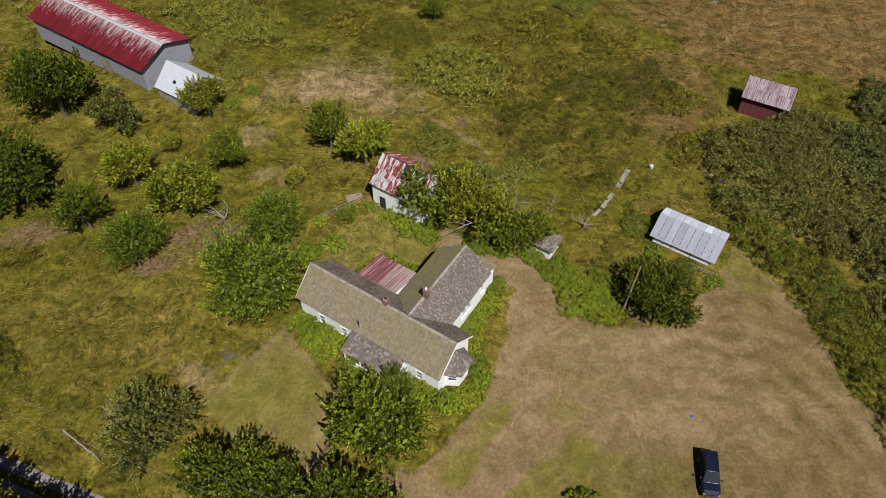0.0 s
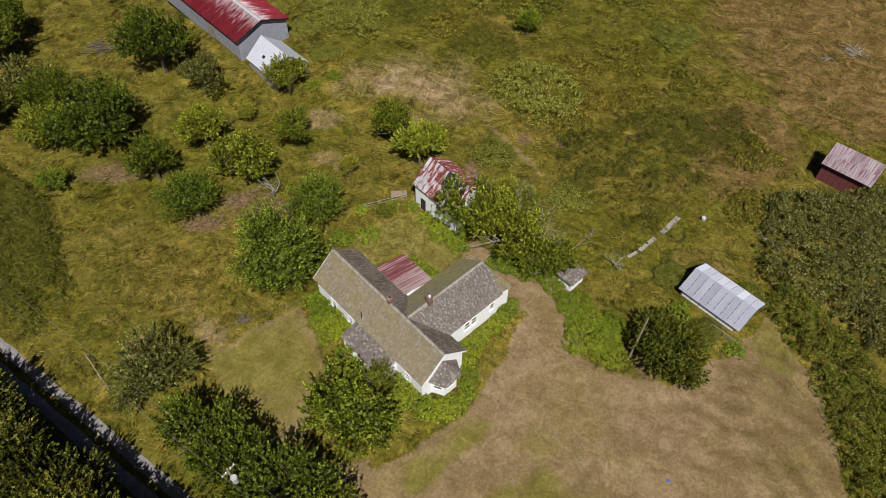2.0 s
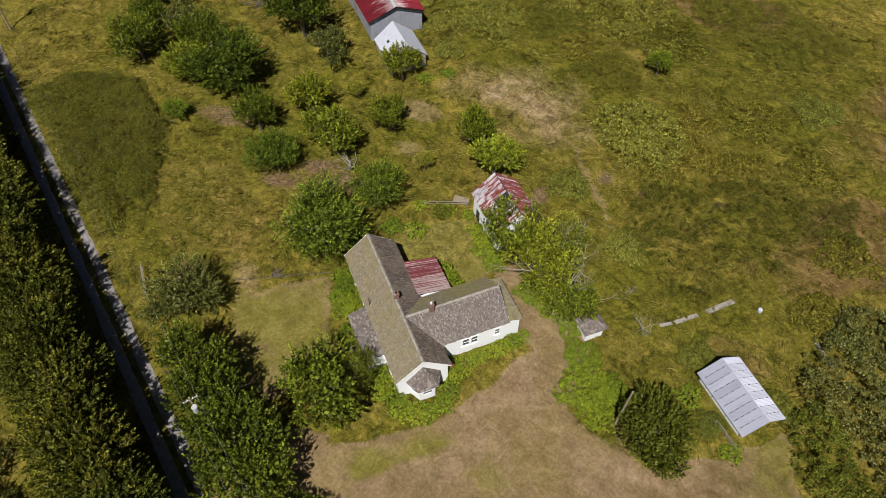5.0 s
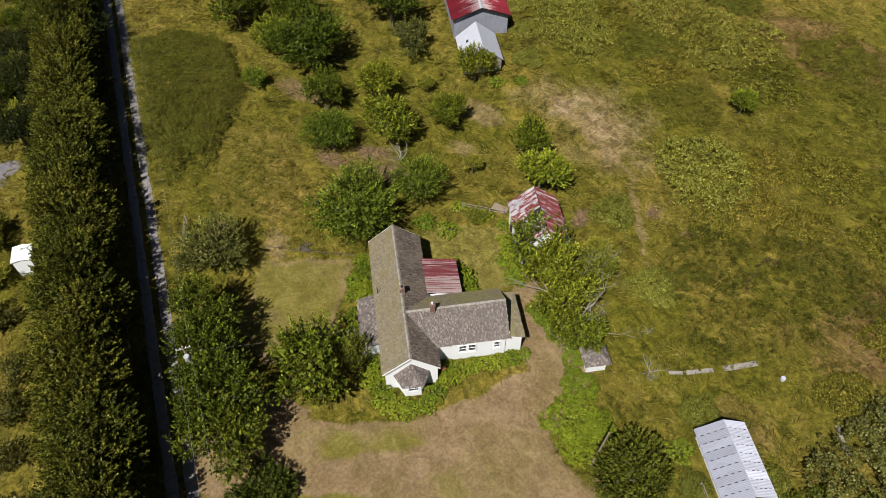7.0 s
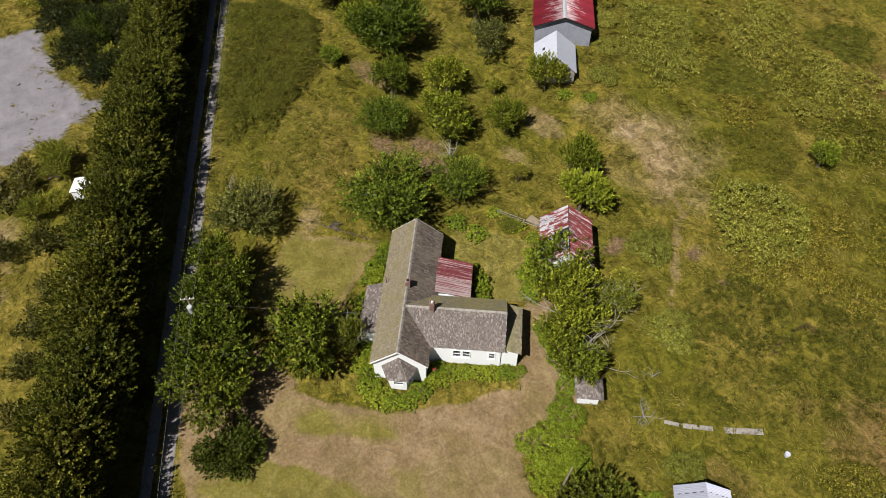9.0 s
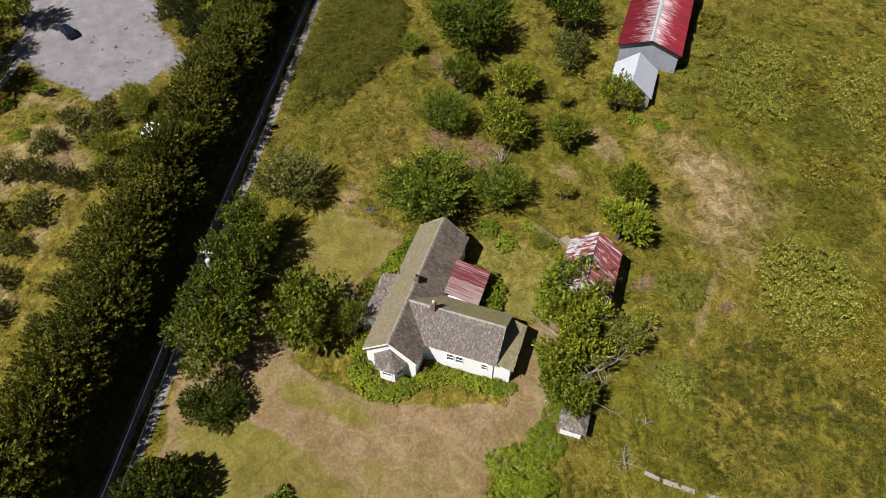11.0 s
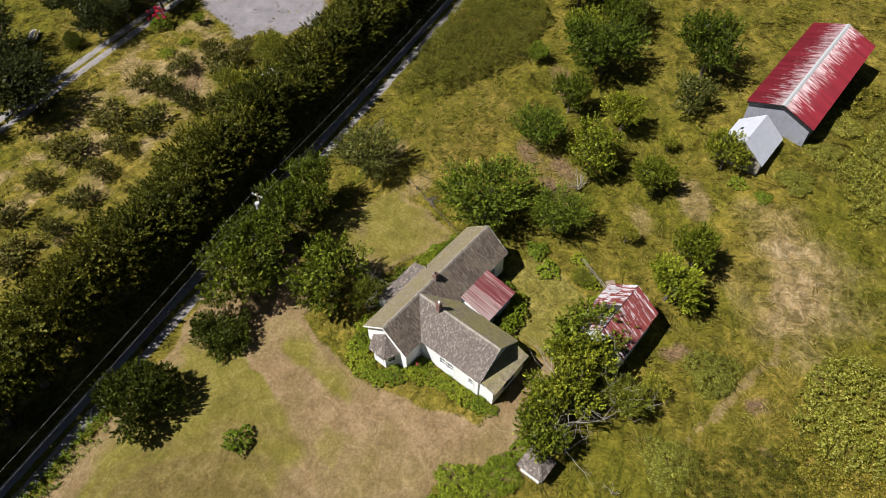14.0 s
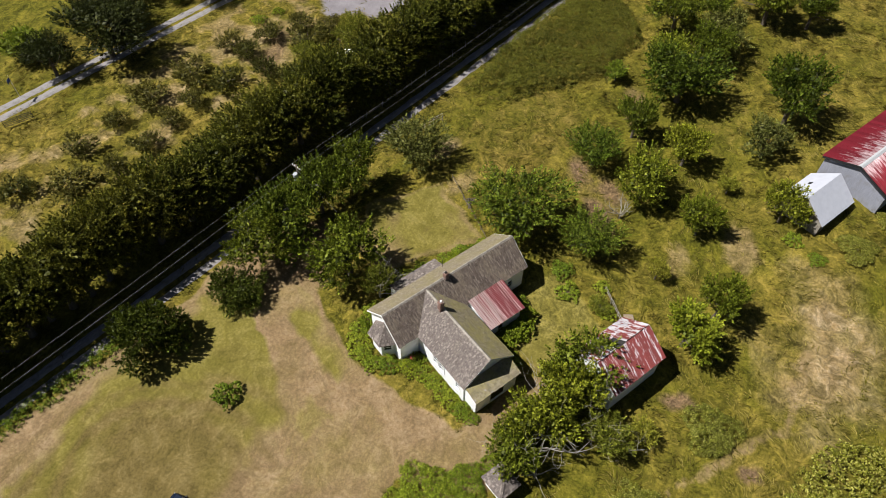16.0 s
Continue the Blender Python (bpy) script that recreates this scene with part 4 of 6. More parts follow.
def build_weeds():
    """Rank weeds, docks and young scrub in low clumps through the rough pasture."""
    rng = np.random.default_rng(23)
    n = 15000
    x, y = rng.uniform(-110, 74, n), rng.uniform(-40, 146, n)
    dry, straw, gravel, lush, turf, brown, soil, mud = cover(x, y)
    want = (1 - np.clip(1.5 * (dry + turf) + gravel + soil + straw + mud, 0, 1)) * np.clip((rough_noise(x, y, 9, 3) - 0.42) * 5, 0.05, 1)
    want *= np.clip(np.abs(y - road_y(x) + 1.35) / 2.2 - 0.8, 0, 1) * np.clip(np.abs(y + 48.25 + 0.360 * x) / 2.2 - 0.8, 0, 1)
    want *= np.where((x > -12) & (y > 62), 1.0, 0.5)
    pick = rng.random(n) < want
    x, y = x[pick], y[pick]
    per = 36
    m = len(x) * per
    r = np.repeat(rng.uniform(0.35, 1.25, len(x)), per)
    a, q = rng.uniform(0, 6.283, m), np.sqrt(rng.random(m)) * r
    px, py = np.repeat(x, per) + q * np.cos(a), np.repeat(y, per) + q * np.sin(a)
    pz = ground_z(px, py) + 0.04 + 0.8 * r * rng.random(m) * np.sqrt(np.clip(1 - (q / r) ** 2 * 0.8, 0, 1))
    nrm = unit(np.stack([np.cos(a) * 0.4, np.sin(a) * 0.4, np.ones(m)], 1) + rng.normal(0, 0.4, (m, 3)))
    ln = rng.uniform(0.06, 0.12, m)
    vs = leaf_quads(np.stack([px, py, pz], 1), rng.normal(size=(m, 3)), nrm, ln, ln * rng.uniform(0.4, 0.65, m))
    me = raw_mesh("pasture_weeds", vs, np.arange(len(vs)).reshape(-1, 4), M_WEED)
    toned(me, np.repeat(rng.uniform(0.65, 1.2, len(x)), per))
    tagged(new("pasture_weeds", me), "rank green weeds growing in clumps through the pasture", "weeds", kind="stuff")


build_weeds()

# kind: name, label, category, leaf material, crown radius, height, clumps, leaves a clump, leaf length, style, gaps
KINDS = {
    "fruit": ("apple_tree", "leafy old apple tree with a rounded dark green crown", "tree", M_LEAF_FRUIT, 4.5, 6.2, 340, 32, 0.11, "shoot", 0.0),
    "dark": ("plum_tree", "dense dark green fruit tree standing in long grass", "tree", M_LEAF_DARK, 5.0, 7.0, 380, 32, 0.115, "shoot", 0.0),
    "spray": ("cherry_tree", "spreading cherry tree with drooping dark green sprays of leaves", "tree", M_LEAF_CHERRY, 6.0, 8.5, 380, 36, 0.12, "frond", 0.0),
    "mossy": ("pear_tree", "old lichen-grown fruit tree with a thin yellow-green crown", "tree", M_LEAF_MOSSY, 5.4, 7.5, 320, 36, 0.12, "shoot", 0.35),
    "grey": ("apple_tree", "half-bare old apple tree with grey-green leaves", "tree", M_LEAF_GREY, 4.0, 5.0, 260, 30, 0.105, "shoot", 0.4),
    "olive": ("olive_bush", "feathery grey-green tree with upright narrow leaves", "tree", M_LEAF_GREY, 5.8, 6.5, 320, 40, 0.12, "frond", 0.15),
    "bright": ("hazel_tree", "broad hazel tree with large bright green leaves", "tree", M_LEAF_BRIGHT, 4.5, 6.5, 260, 34, 0.14, "shoot", 0.1),
    "hedge": ("hedge_tree", "tall shaggy hedge tree with dark olive drooping sprays", "tree", M_NEEDLES, 4.6, 11.0, 420, 34, 0.125, "column", 0.0),
    "bramble": ("bramble_thicket", "low sprawling bramble thicket with pale flower tips", "shrub", M_LEAF_BRAMBLE, 5.0, 2.2, 420, 26, 0.115, "mound", 0.0),
    "broom": ("broom_thicket", "dense low brown-green scrub thicket", "shrub", M_LEAF_BROOM, 5.0, 1.8, 300, 48, 0.09, "mound", 0.0),
    "scrub": ("scrub_patch", "low tangle of weeds and young scrub in the pasture", "shrub", M_WEED, 5.0, 1.5, 260, 22, 0.15, "mound", 0.0),
    "willow": ("willow_thicket", "grey-green willow thicket with pale leaf undersides", "shrub", M_LEAF_WILLOW, 6.0, 4.0, 230, 48, 0.15, "mound", 0.0),
    "shrub": ("garden_shrub", "overgrown bright green garden shrub", "shrub", M_LEAF_LUSH, 2.0, 1.7, 150, 24, 0.085, "mound", 0.0),
    "nettle": ("weed_patch", "sprawling bright green patch of garden weeds and brambles", "shrub", M_LEAF_LUSH, 4.0, 1.8, 420, 26, 0.095, "mound", 0.0),
    "round": ("round_bush", "large rounded dark evergreen bush", "shrub", M_LEAF_ROUND, 5.5, 4.6, 800, 30, 0.10, "bush", 0.0),
    "shade": ("shade_tree", "tall dense shade tree with very dark green leaves", "tree", M_LEAF_DUSK, 6.0, 9.0, 420, 32, 0.13, "shoot", 0.0),
    "orchard": ("young_fruit_tree", "small sparse fruit tree in dry orchard grass", "tree", M_LEAF_ORCHARD, 3.0, 2.8, 170, 22, 0.10, "shoot", 0.45),
}
PLANTS = {}
GROUPS = {"orchard": "young fruit trees in rows", "hedge": "tall hedge along the lane"}
LOW = {"nettle", "scrub", "bramble", "broom", "shrub", "willow"}


def plant(kind, x, y, r, h, seed=0, turn=None, label=""):
    """One tree or shrub: its stem with limbs, and its crown of single leaves."""
    name, text, cat, leaf_mat, r0, h0, clumps, per, leaf, style, gap = KINDS[kind]
    v = seed % (4 if kind in ("fruit", "dark", "hedge") else 3)
    if (kind, v) not in PLANTS:
        if kind in LOW:
            zc, rz, low = h0 * 0.22, h0 * 0.72, -0.2
        elif kind == "hedge":
            zc, rz, low = h0 * 0.52, h0 * 0.5, -0.8
        elif kind in ("willow", "round", "orchard"):
            zc, rz, low = h0 * 0.42, h0 * 0.55, -0.6
        else:
            zc, rz, low = h0 * 0.58, h0 * 0.42, -0.6
        sd = 100 * list(KINDS).index(kind) + v
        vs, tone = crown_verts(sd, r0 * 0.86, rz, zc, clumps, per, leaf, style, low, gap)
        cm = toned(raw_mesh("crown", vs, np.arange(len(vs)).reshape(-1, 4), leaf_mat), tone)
        reach = 0.42 if kind == "hedge" else 0.7 if kind in LOW or kind == "round" else 0.85
        tm = trunk_mesh(sd, h0 * reach, 0.035 * h0 + 0.03, 6, 0.9 if kind != "hedge" else 0.45, M_BARK)
        PLANTS[kind, v] = (tm, cm)
    tm, cm = PLANTS[kind, v]
    turn = (seed * 77.7) % 360 if turn is None else turn
    ob = thing(name, pose(x, y, float(ground_z(x, y)), 0, 0, turn) @ Matrix.Diagonal((r / r0, r / r0, h / h0, 1)), label or text, cat, GROUPS.get(kind, ""))
    for nm, me in (("trunk", tm), ("crown", cm)):
        p = new(nm, me)
        p.parent = ob
    return ob


def bare(x, y, h, r, limbs, spread, seed, label, name="dead_tree", depth=2, z=0.0):
    ob = thing(name, pose(x, y, z, 0, 0, seed * 50), label, "dead tree")
    p = new("limbwork", dead_mesh(seed, h, r, limbs, spread, depth))
    p.parent = ob
    return ob


# orchard trees north of the lane: kind, x, y, crown radius, height
for i, (k, x, y, r, h) in enumerate([
        ("dark", -82.1, 58.6, 5.2, 6.5), ("dark", -62.5, 63.1, 7.2, 7.5), ("dark", -73.6, 66.0, 4.3, 6.5), ("bright", -64.1, 51.9, 2.9, 3.0), ("dark", -50.4, 57.8, 3.6, 6.0),
        ("spray", -41.8, 53.3, 4.5, 6.5), ("fruit", -46.8, 66.6, 3.9, 5.3), ("fruit", -37.4, 61.8, 4.9, 6.0), ("fruit", -33.2, 71.0, 3.5, 5.0), ("dark", -62.2, 80.6, 6.0, 9.0),
        ("grey", -52.7, 77.9, 4.2, 5.0), ("mossy", -43.2, 74.1, 2.1, 2.8), ("fruit", -39.5, 82.0, 3.7, 4.8), ("mossy", -23.0, 67.1, 1.9, 3.4), ("fruit", -19.2, 75.6, 3.4, 6.0),
        ("bright", -13.6, 72.5, 4.7, 7.0), ("spray", -24.8, 46.2, 7.3, 9.2), ("spray", -23.8, 56.8, 4.6, 6.8), ("olive", -32.5, 26.6, 6.0, 6.5), ("dark", -22.5, 20.6, 4.9, 6.9),
        ("dark", -10.6, 16.9, 5.6, 7.6), ("dark", -5.5, 14.4, 5.0, 6.4), ("dark", -16.6, 18.2, 4.6, 7.2), ("fruit", -7.5, 27.4, 5.6, 7.2), ("mossy", -6.0, 32.6, 2.8, 6.4), ("fruit", -3.3, 62.0, 4.9, 6.4), ("fruit", 1.4, 60.4, 4.5, 6.4), ("fruit", 5.4, 58.6, 4.4, 6.0), ("fruit", 9.3, 56.9, 3.8, 4.8), ("mossy", 4.1, 66.6, 3.6, 5.0), ("mossy", 1.3, 70.0, 2.4, 3.0),
        ("dark", -91.9, 74.6, 6.5, 7.0), ("fruit", -87.2, 65.7, 4.0, 6.0), ("fruit", -69.7, 60.2, 4.4, 5.5), ("grey", -79.4, 67.6, 5.2, 6.0), ("dark", -93.5, 82.5, 4.6, 6.0)]):
    if k in ("dark", "fruit", "grey"):
        r, h = r * 1.1, h * 1.3
    elif k == "spray":
        r *= 1.08
    plant(k, x, y, r, h, i)
plant("bright", -4.6, 111.6, 2.7, 4.4, 2, label="lone young broadleaf tree with yellow-green leaves")
plant("round", 26.0, 47.6, 6.0, 5.4, 0)
plant("round", 12.4, 8.6, 6.0, 6.6, 1)
plant("round", 1.2, 14.5, 4.6, 3.8, 2)
plant("shrub", 14.8, 21.5, 2.1, 2.1, 0, label="small round bright green bush on the lawn")

# thickets and scrub
for i, (k, x, y, r, h) in enumerate([
        ("bramble", -2.9, 77.9, 3.9, 1.9), ("scrub", -20.3, 110.0, 5.0, 1.5), ("bramble", 10.0, 71.9, 4.0, 1.3),         ("scrub", 5.9, 103.8, 4.6, 1.2), ("scrub", 17.0, 97.7, 4.5, 1.3), ("broom", -2.5, 138.8, 8, 1.5), ("broom", -27.2, 140.3, 7, 1.5), ("bramble", 22.0, 118.7, 5, 1.5), ("scrub", 36.2, 89.9, 5, 1.2), ("scrub", 9.9, 95.7, 5, 1.3), ("scrub", 13.9, 110.1, 6, 1.3), ("scrub", -6.3, 122.3, 7, 1.3), ("scrub", 26.1, 104.2, 5, 1.3), ("scrub", -22.4, 125.8, 7, 1.3), ("broom", 11.8, 130.6, 6, 1.4), ("scrub", 36.2, 77.4, 4, 1.1), ("scrub", 7.9, 87.6, 4.4, 1.2), ("scrub", -38.4, 112.0, 7, 1.3), ("scrub", -60.4, 105.9, 6, 1.4), ("broom", -28.4, 115.1, 7, 1.2),
        ("willow", 60.7, 57.5, 7, 4.0), ("willow", 64.0, 75.2, 8, 4.5), ("willow", 57.5, 46.1, 6, 4.0), ("willow", 71.1, 88.8, 7, 4),
                ("nettle", 16.9, 48.8, 4.2, 1.9), ("nettle", 14.0, 52.7, 2.8, 1.5), ("nettle", 20.0, 46.6, 2.6, 1.6), ("nettle", 19.5, 50.7, 2.4, 1.4), ("bramble", 26.1, 61.5, 2.8, 1.5), ("bramble", 31.2, 53.7, 2.2, 1.4), ("shrub", 27.6, 55.7, 1.9, 1.3), ("bramble", 36.8, 60.7, 2.6, 1.5), ("shrub", 34.8, 51.7, 1.6, 1.2),
        ("nettle", 3.5, 57.1, 2.6, 1.5), ("nettle", 10.8, 55.9, 2.4, 1.4), ("nettle", 7.1, 56.5, 2.4, 1.5), ("shrub", -5.9, 59.2, 2.2, 1.5), ("shrub", -3.3, 58.0, 1.8, 1.3), ("nettle", -7.3, 51.8, 2.0, 1.5), ("shrub", -2.7, 52.7, 1.7, 1.3), ("shrub", -19.4, 54.7, 1.9, 1.4), ("shrub", -14.8, 62.2, 1.6, 1.2), ("shrub", -16.0, 56.4, 2.0, 1.3), ("mossy", -15.0, 61.2, 2.0, 2.0), ("shrub", -18.7, 60.7, 1.4, 1.0),
        ("shrub", -36.3, 84.2, 1.7, 1.2), ("shrub", -33.8, 87.7, 1.5, 1.0), ("bramble", -37.3, 92.7, 3.2, 1.5), ("bramble", -43.8, 97.8, 3.2, 1.6), ("bramble", -52.3, 101.9, 4, 1.6), ("shrub", -8.1, 17.4, 2.6, 1.2)]):
    plant(k, x, y, r, h, i)

# trees and bushes beyond the lane
for i, (k, x, y, r, h) in enumerate([
        ("orchard", -45.0, -11.6, 2.6, 2.8), ("orchard", -51.1, -11.0, 2.7, 2.8), ("orchard", -52.3, -3.9, 3.8, 3.2), ("orchard", -41.6, -6.4, 2.6, 2.8), ("orchard", -35.9, -17.7, 4.0, 2.9), ("orchard", -36.8, -10.8, 3.4, 2.8), ("orchard", -28.0, -21.1, 3.8, 2.8),
        ("orchard", -30.1, -13.3, 2.6, 2.4), ("orchard", -24.5, -14.3, 2.5, 2.3), ("orchard", -20.8, -22.1, 2.4, 2.3), ("orchard", -18.1, -14.7, 2.8, 2.4), ("orchard", -13.8, -24.0, 3.1, 2.4), ("orchard", -11.9, -15.9, 2.3, 2.3), ("orchard", -6.1, -19.1, 4.0, 2.7), ("orchard", -2.4, -25.9, 3, 2.5), ("orchard", -56.7, -7.4, 2.6, 2.6),
        ("shade", -36.0, -35.1, 8.6, 10.5), ("shade", -42.9, -39.9, 7, 9), ("shade", -27.7, -40.7, 5, 8), ("bright", -30.1, -48.1, 5.2, 5), ("round", -55.7, -34.2, 2.3, 2.6), ("shade", -69.9, -32.4, 6, 8), ("shade", -65.2, -27.7, 4.2, 6), ("shade", -78.7, -25.4, 6.5, 8), ("fruit", -89.0, -20.5, 6, 8),
        ("shrub", -55.6, -16.1, 1.8, 1.4), ("shrub", -59.6, -14.1, 1.4, 1.2), ("bright", -65.9, -13.5, 1.8, 2.0), ("mossy", -47.5, -1.2, 2.8, 4.0), ("mossy", -57.9, 3.8, 3.2, 4.5),
        ("shade", -74.7, -29.4, 6, 9), ("shade", -84.8, -32.4, 7, 10), ("shade", -63.2, -36.5, 6, 9), ("shade", -49.7, -45.6, 7, 10), ("shade", -59.2, -30.7, 5.5, 8), ("shade", -69.0, -22.3, 5, 8), ("shade", -87.5, 14.5, 5.5, 8), ("shade", -101.5, 14.5, 6, 8), ("shade", -80.0, 11.0, 5.0, 8), ("shade", -74.5, 14.5, 4.2, 7), ("shade", -94.0, 9.5, 5.5, 8),
        ("mossy", -55.4, 2.8, 3.0, 4.0), ("mossy", -48.3, 1.4, 3.0, 3.6), ("orchard", -32.4, -1.1, 2.4, 2.3), ("orchard", -27.3, -4.1, 2.6, 2.4), ("orchard", -21.0, -5.4, 2.6, 2.3), ("orchard", -14.5, -7.3, 2.6, 2.3), ("orchard", -57.3, -1.6, 3.0, 2.8), ("orchard", -41.8, -1.1, 3.0, 2.8), ("orchard", -46.1, -15.7, 3.0, 2.8)]):
    if k == "orchard":
        r, h = r * 1.12, h * 1.2
    plant(k, x, y, r, h, i)
rw = random.Random(14)
WOODS = [(-115.4, 6.6), (-83.6, 5.7), (-76.7, 9.4), (-69.9, 14.7), (-66.0, 20.1), (-76.0, 31.0), (-89.9, 36.1), (-116.0, 44.1)]
i = 0
for gx in range(-112, -62, 7):
    for gy in range(6, 46, 7):
        x, y = gx + rw.uniform(-2, 2), gy + rw.uniform(-2, 2)
        if inside(np.array([x]), np.array([y]), WOODS, 1.0, 0.0)[0] > 0.5:
            plant(rw.choice(("shade", "orchard", "dark", "mossy", "shade")), x, y, rw.uniform(3.6, 5.4), rw.uniform(5.5, 8.5), i)
            i += 1


def thicket(name, outline, h, material, label, seed, density=5.0, per=14, leaf=0.14, spread=0.4, lump=3.0, ragged=1.6, gaps=0.0):
    """Dense low growth over a stretch of ground: small sprays of leaves on an uneven top."""
    rng = np.random.default_rng(seed)
    o = np.array(outline, float)
    lo, hi = o.min(0) - 2.5, o.max(0) + 2.5
    n = int((hi - lo).prod() * density)
    x, y = rng.uniform(lo[0], hi[0], n), rng.uniform(lo[1], hi[1], n)
    w = inside(x, y, outline, 1.3, ragged, 4)
    pick = rng.random(n) < np.clip(w * 1.5, 0, 1) * np.clip(1 - gaps * np.clip((0.56 - rough_noise(x, y, 6, 2)) * 8, 0, 1), 0, 1)
    x, y, w = x[pick], y[pick], w[pick]
    clear = track(x, y, [(18.2, 81.3), (17.3, 85.7), (17.3, 88.8), (20.2, 90.6)], 0.2) < 0.5
    x, y, w = x[clear], y[clear], w[clear]
    n = len(x)
    top = h * (0.3 + 1.0 * rough_noise(x, y, lump, 1)) * np.clip(w * 1.3, 0.3, 1)
    c = np.stack([x, y, ground_z(x, y) + top * rng.uniform(0.5, 1.0, n) ** 0.6], 1)
    ci = np.repeat(np.arange(n), per)
    m = n * per
    off = unit(rng.normal(size=(m, 3))) * (rng.random((m, 1)) ** 0.4) * (spread * rng.uniform(0.6, 1.3, n)[ci])[:, None] * (1, 1, 0.7)
    p = c[ci] + off
    p[:, 2] = np.maximum(p[:, 2], 0.1)
    nrm = unit(unit(off) * 0.8 + (0, 0, 0.8) + rng.normal(0, 0.3, (m, 3)))
    ln = leaf * rng.uniform(0.65, 1.3, m)
    vs = leaf_quads(p, rng.normal(size=(m, 3)) + (0, 0, -0.3), nrm, ln, ln * rng.uniform(0.42, 0.68, m))
    me = toned(raw_mesh(name, vs, np.arange(len(vs)).reshape(-1, 4), material), (rng.uniform(0.72, 1.3, n) * (0.65 + 0.7 * rough_noise(x, y, 5, 3)))[ci])
    tagged(new(name, me), label, "shrub", kind="stuff")


thicket("broom_thicket", [(-89.9, 39.6), (-86.0, 49.0), (-77.1, 53.3), (-66.1, 49.7), (-60.1, 45.1), (-55.8, 40.1), (-51.2, 35.5), (-54.1, 33.0), (-51.6, 29.0), (-64.9, 31.3)], 2.9, M_LEAF_BROOM, "dense fine-leaved brown-green broom thicket beside the lane", 41, 13.0, 13, 0.10, 0.36, 2.4, 1.0)
thicket("willow_thicket", [(39.2, 80.0), (54.9, 85.5), (67.1, 82.4), (68.8, 59.6), (58.8, 53.4), (50.6, 56.3), (49.3, 61.0), (41.7, 61.8), (38.6, 65.3), (38.0, 70.4)], 3.4, M_LEAF_WILLOW, "broad grey-green willow thicket with pale leaf undersides", 42, 5.4, 20, 0.15, 0.5, 4.6, 1.6, 0.45)
thicket("bramble_belt", [(39.1, 59.8), (44.3, 52.1), (47.3, 40.8), (50.5, 28.6), (59.2, 7.0), (68.2, 7.0), (58.5, 31.8), (54.7, 42.9), (51.6, 53.2), (44.4, 61.3), (41.3, 64.3)], 2.5, M_LEAF_BELT, "bright green bramble belt edging the mown lawn", 43, 5.5, 18, 0.125, 0.42, 3.0, 1.0)
thicket("scrub_thicket", [(7.9, 82.5), (16.0, 92.6), (22.0, 96.7), (35.2, 100.3), (36.2, 94.0), (30.1, 86.5), (27.1, 75.4), (23.0, 69.8), (17.0, 68.8), (11.0, 73.4), (7.9, 77.1)], 2.1, M_LEAF_SCRUB, "uneven dark green scrub spreading through the pasture", 44, 6.5, 18, 0.09, 0.42, 3.0, 3.0, 0.75)
thicket("verge_weeds", [(11.7, 4.1), (19.7, 1.5), (29.8, -2.3), (43.8, -7.0), (43.8, -5.6), (29.8, -0.8), (19.7, 2.9), (12.7, 5.5)], 1.1, M_LEAF_LUSH, "low green weeds along the lane's verge", 50, 8.0, 15, 0.10, 0.32, 2.0, 0.4)
thicket("broom_thicket", [(-17.2, 101.6), (-13.8, 113.0), (-7.6, 110.8), (-4.6, 106.7), (-9.2, 100.8)], 1.5, M_LEAF_BROOM, "low brown-green broom thicket in the pasture", 45, 7.0, 13, 0.09, 0.36, 2.4)
thicket("bramble_thicket", [(-45.2, 124.1), (-43.5, 138.0), (-27.0, 132.5), (-14.1, 136.1), (-7.8, 129.6), (-14.3, 116.4), (-26.5, 118.6), (-35.7, 120.7)], 1.5, M_LEAF_BRAMBLE, "sprawling olive bramble thicket flecked with pale leaves", 46, 4.5, 13, 0.14, 0.42, 4.0, 3.0, 0.8)
thicket("bramble_thicket", [(-55.4, 110.0), (-48.9, 120.7), (-32.4, 108.9), (-30.6, 101.8), (-40.3, 99.3)], 1.7, M_LEAF_BRAMBLE, "green bramble thicket on the bank behind the barn", 47, 5.0, 13, 0.14, 0.42, 3.0, 2.0)
thicket("bramble_thicket", [(-7.7, 96.7), (-4.2, 101.8), (2.9, 102.3), (8.4, 95.7), (7.4, 89.6), (1.9, 88.1), (-4.6, 90.7)], 2.1, M_LEAF_BRAMBLE, "rounded bramble thicket covered in pale flower tips", 48, 5.5, 14, 0.15, 0.42, 2.6, 1.4)
thicket("broom_thicket", [(-10.4, 137.7), (5.5, 146.0), (21.8, 141.1), (15.8, 131.7), (1.7, 128.4)], 1.5, M_LEAF_BROOM, "low brown-green broom thicket at the field's edge", 49, 6.0, 13, 0.09, 0.36, 2.4)
rr = random.Random(4)
x = 34.0
i = 0
while x > -112:
    west = min(max((-40 - x) / 20, 0), 1)
    plant("hedge", x, -1.6 - 0.2 * west - 0.341 * x + rr.uniform(-0.6, 0.6), rr.uniform(4.9, 5.6), 11.9 - 1.0 * west + rr.uniform(-1.4, 1.0), i)
    x -= rr.uniform(2.5, 3.2)
    i += 1
red = plant("shrub", -63.9, -20.5, 2.4, 3.0, 1, label="tall rhododendron bush covered in red flowers")
bm_v, bm_t = crown_verts(991, 1.8, 1.1, 1.0, 16, 26, 0.13, "round", 0.1)
red_ob = new("blossom", toned(raw_mesh("blossom", bm_v, np.arange(len(bm_v)).reshape(-1, 4), M_FLOWERS), bm_t))
red_ob.parent = red
tagged(red_ob, "crimson blossom")
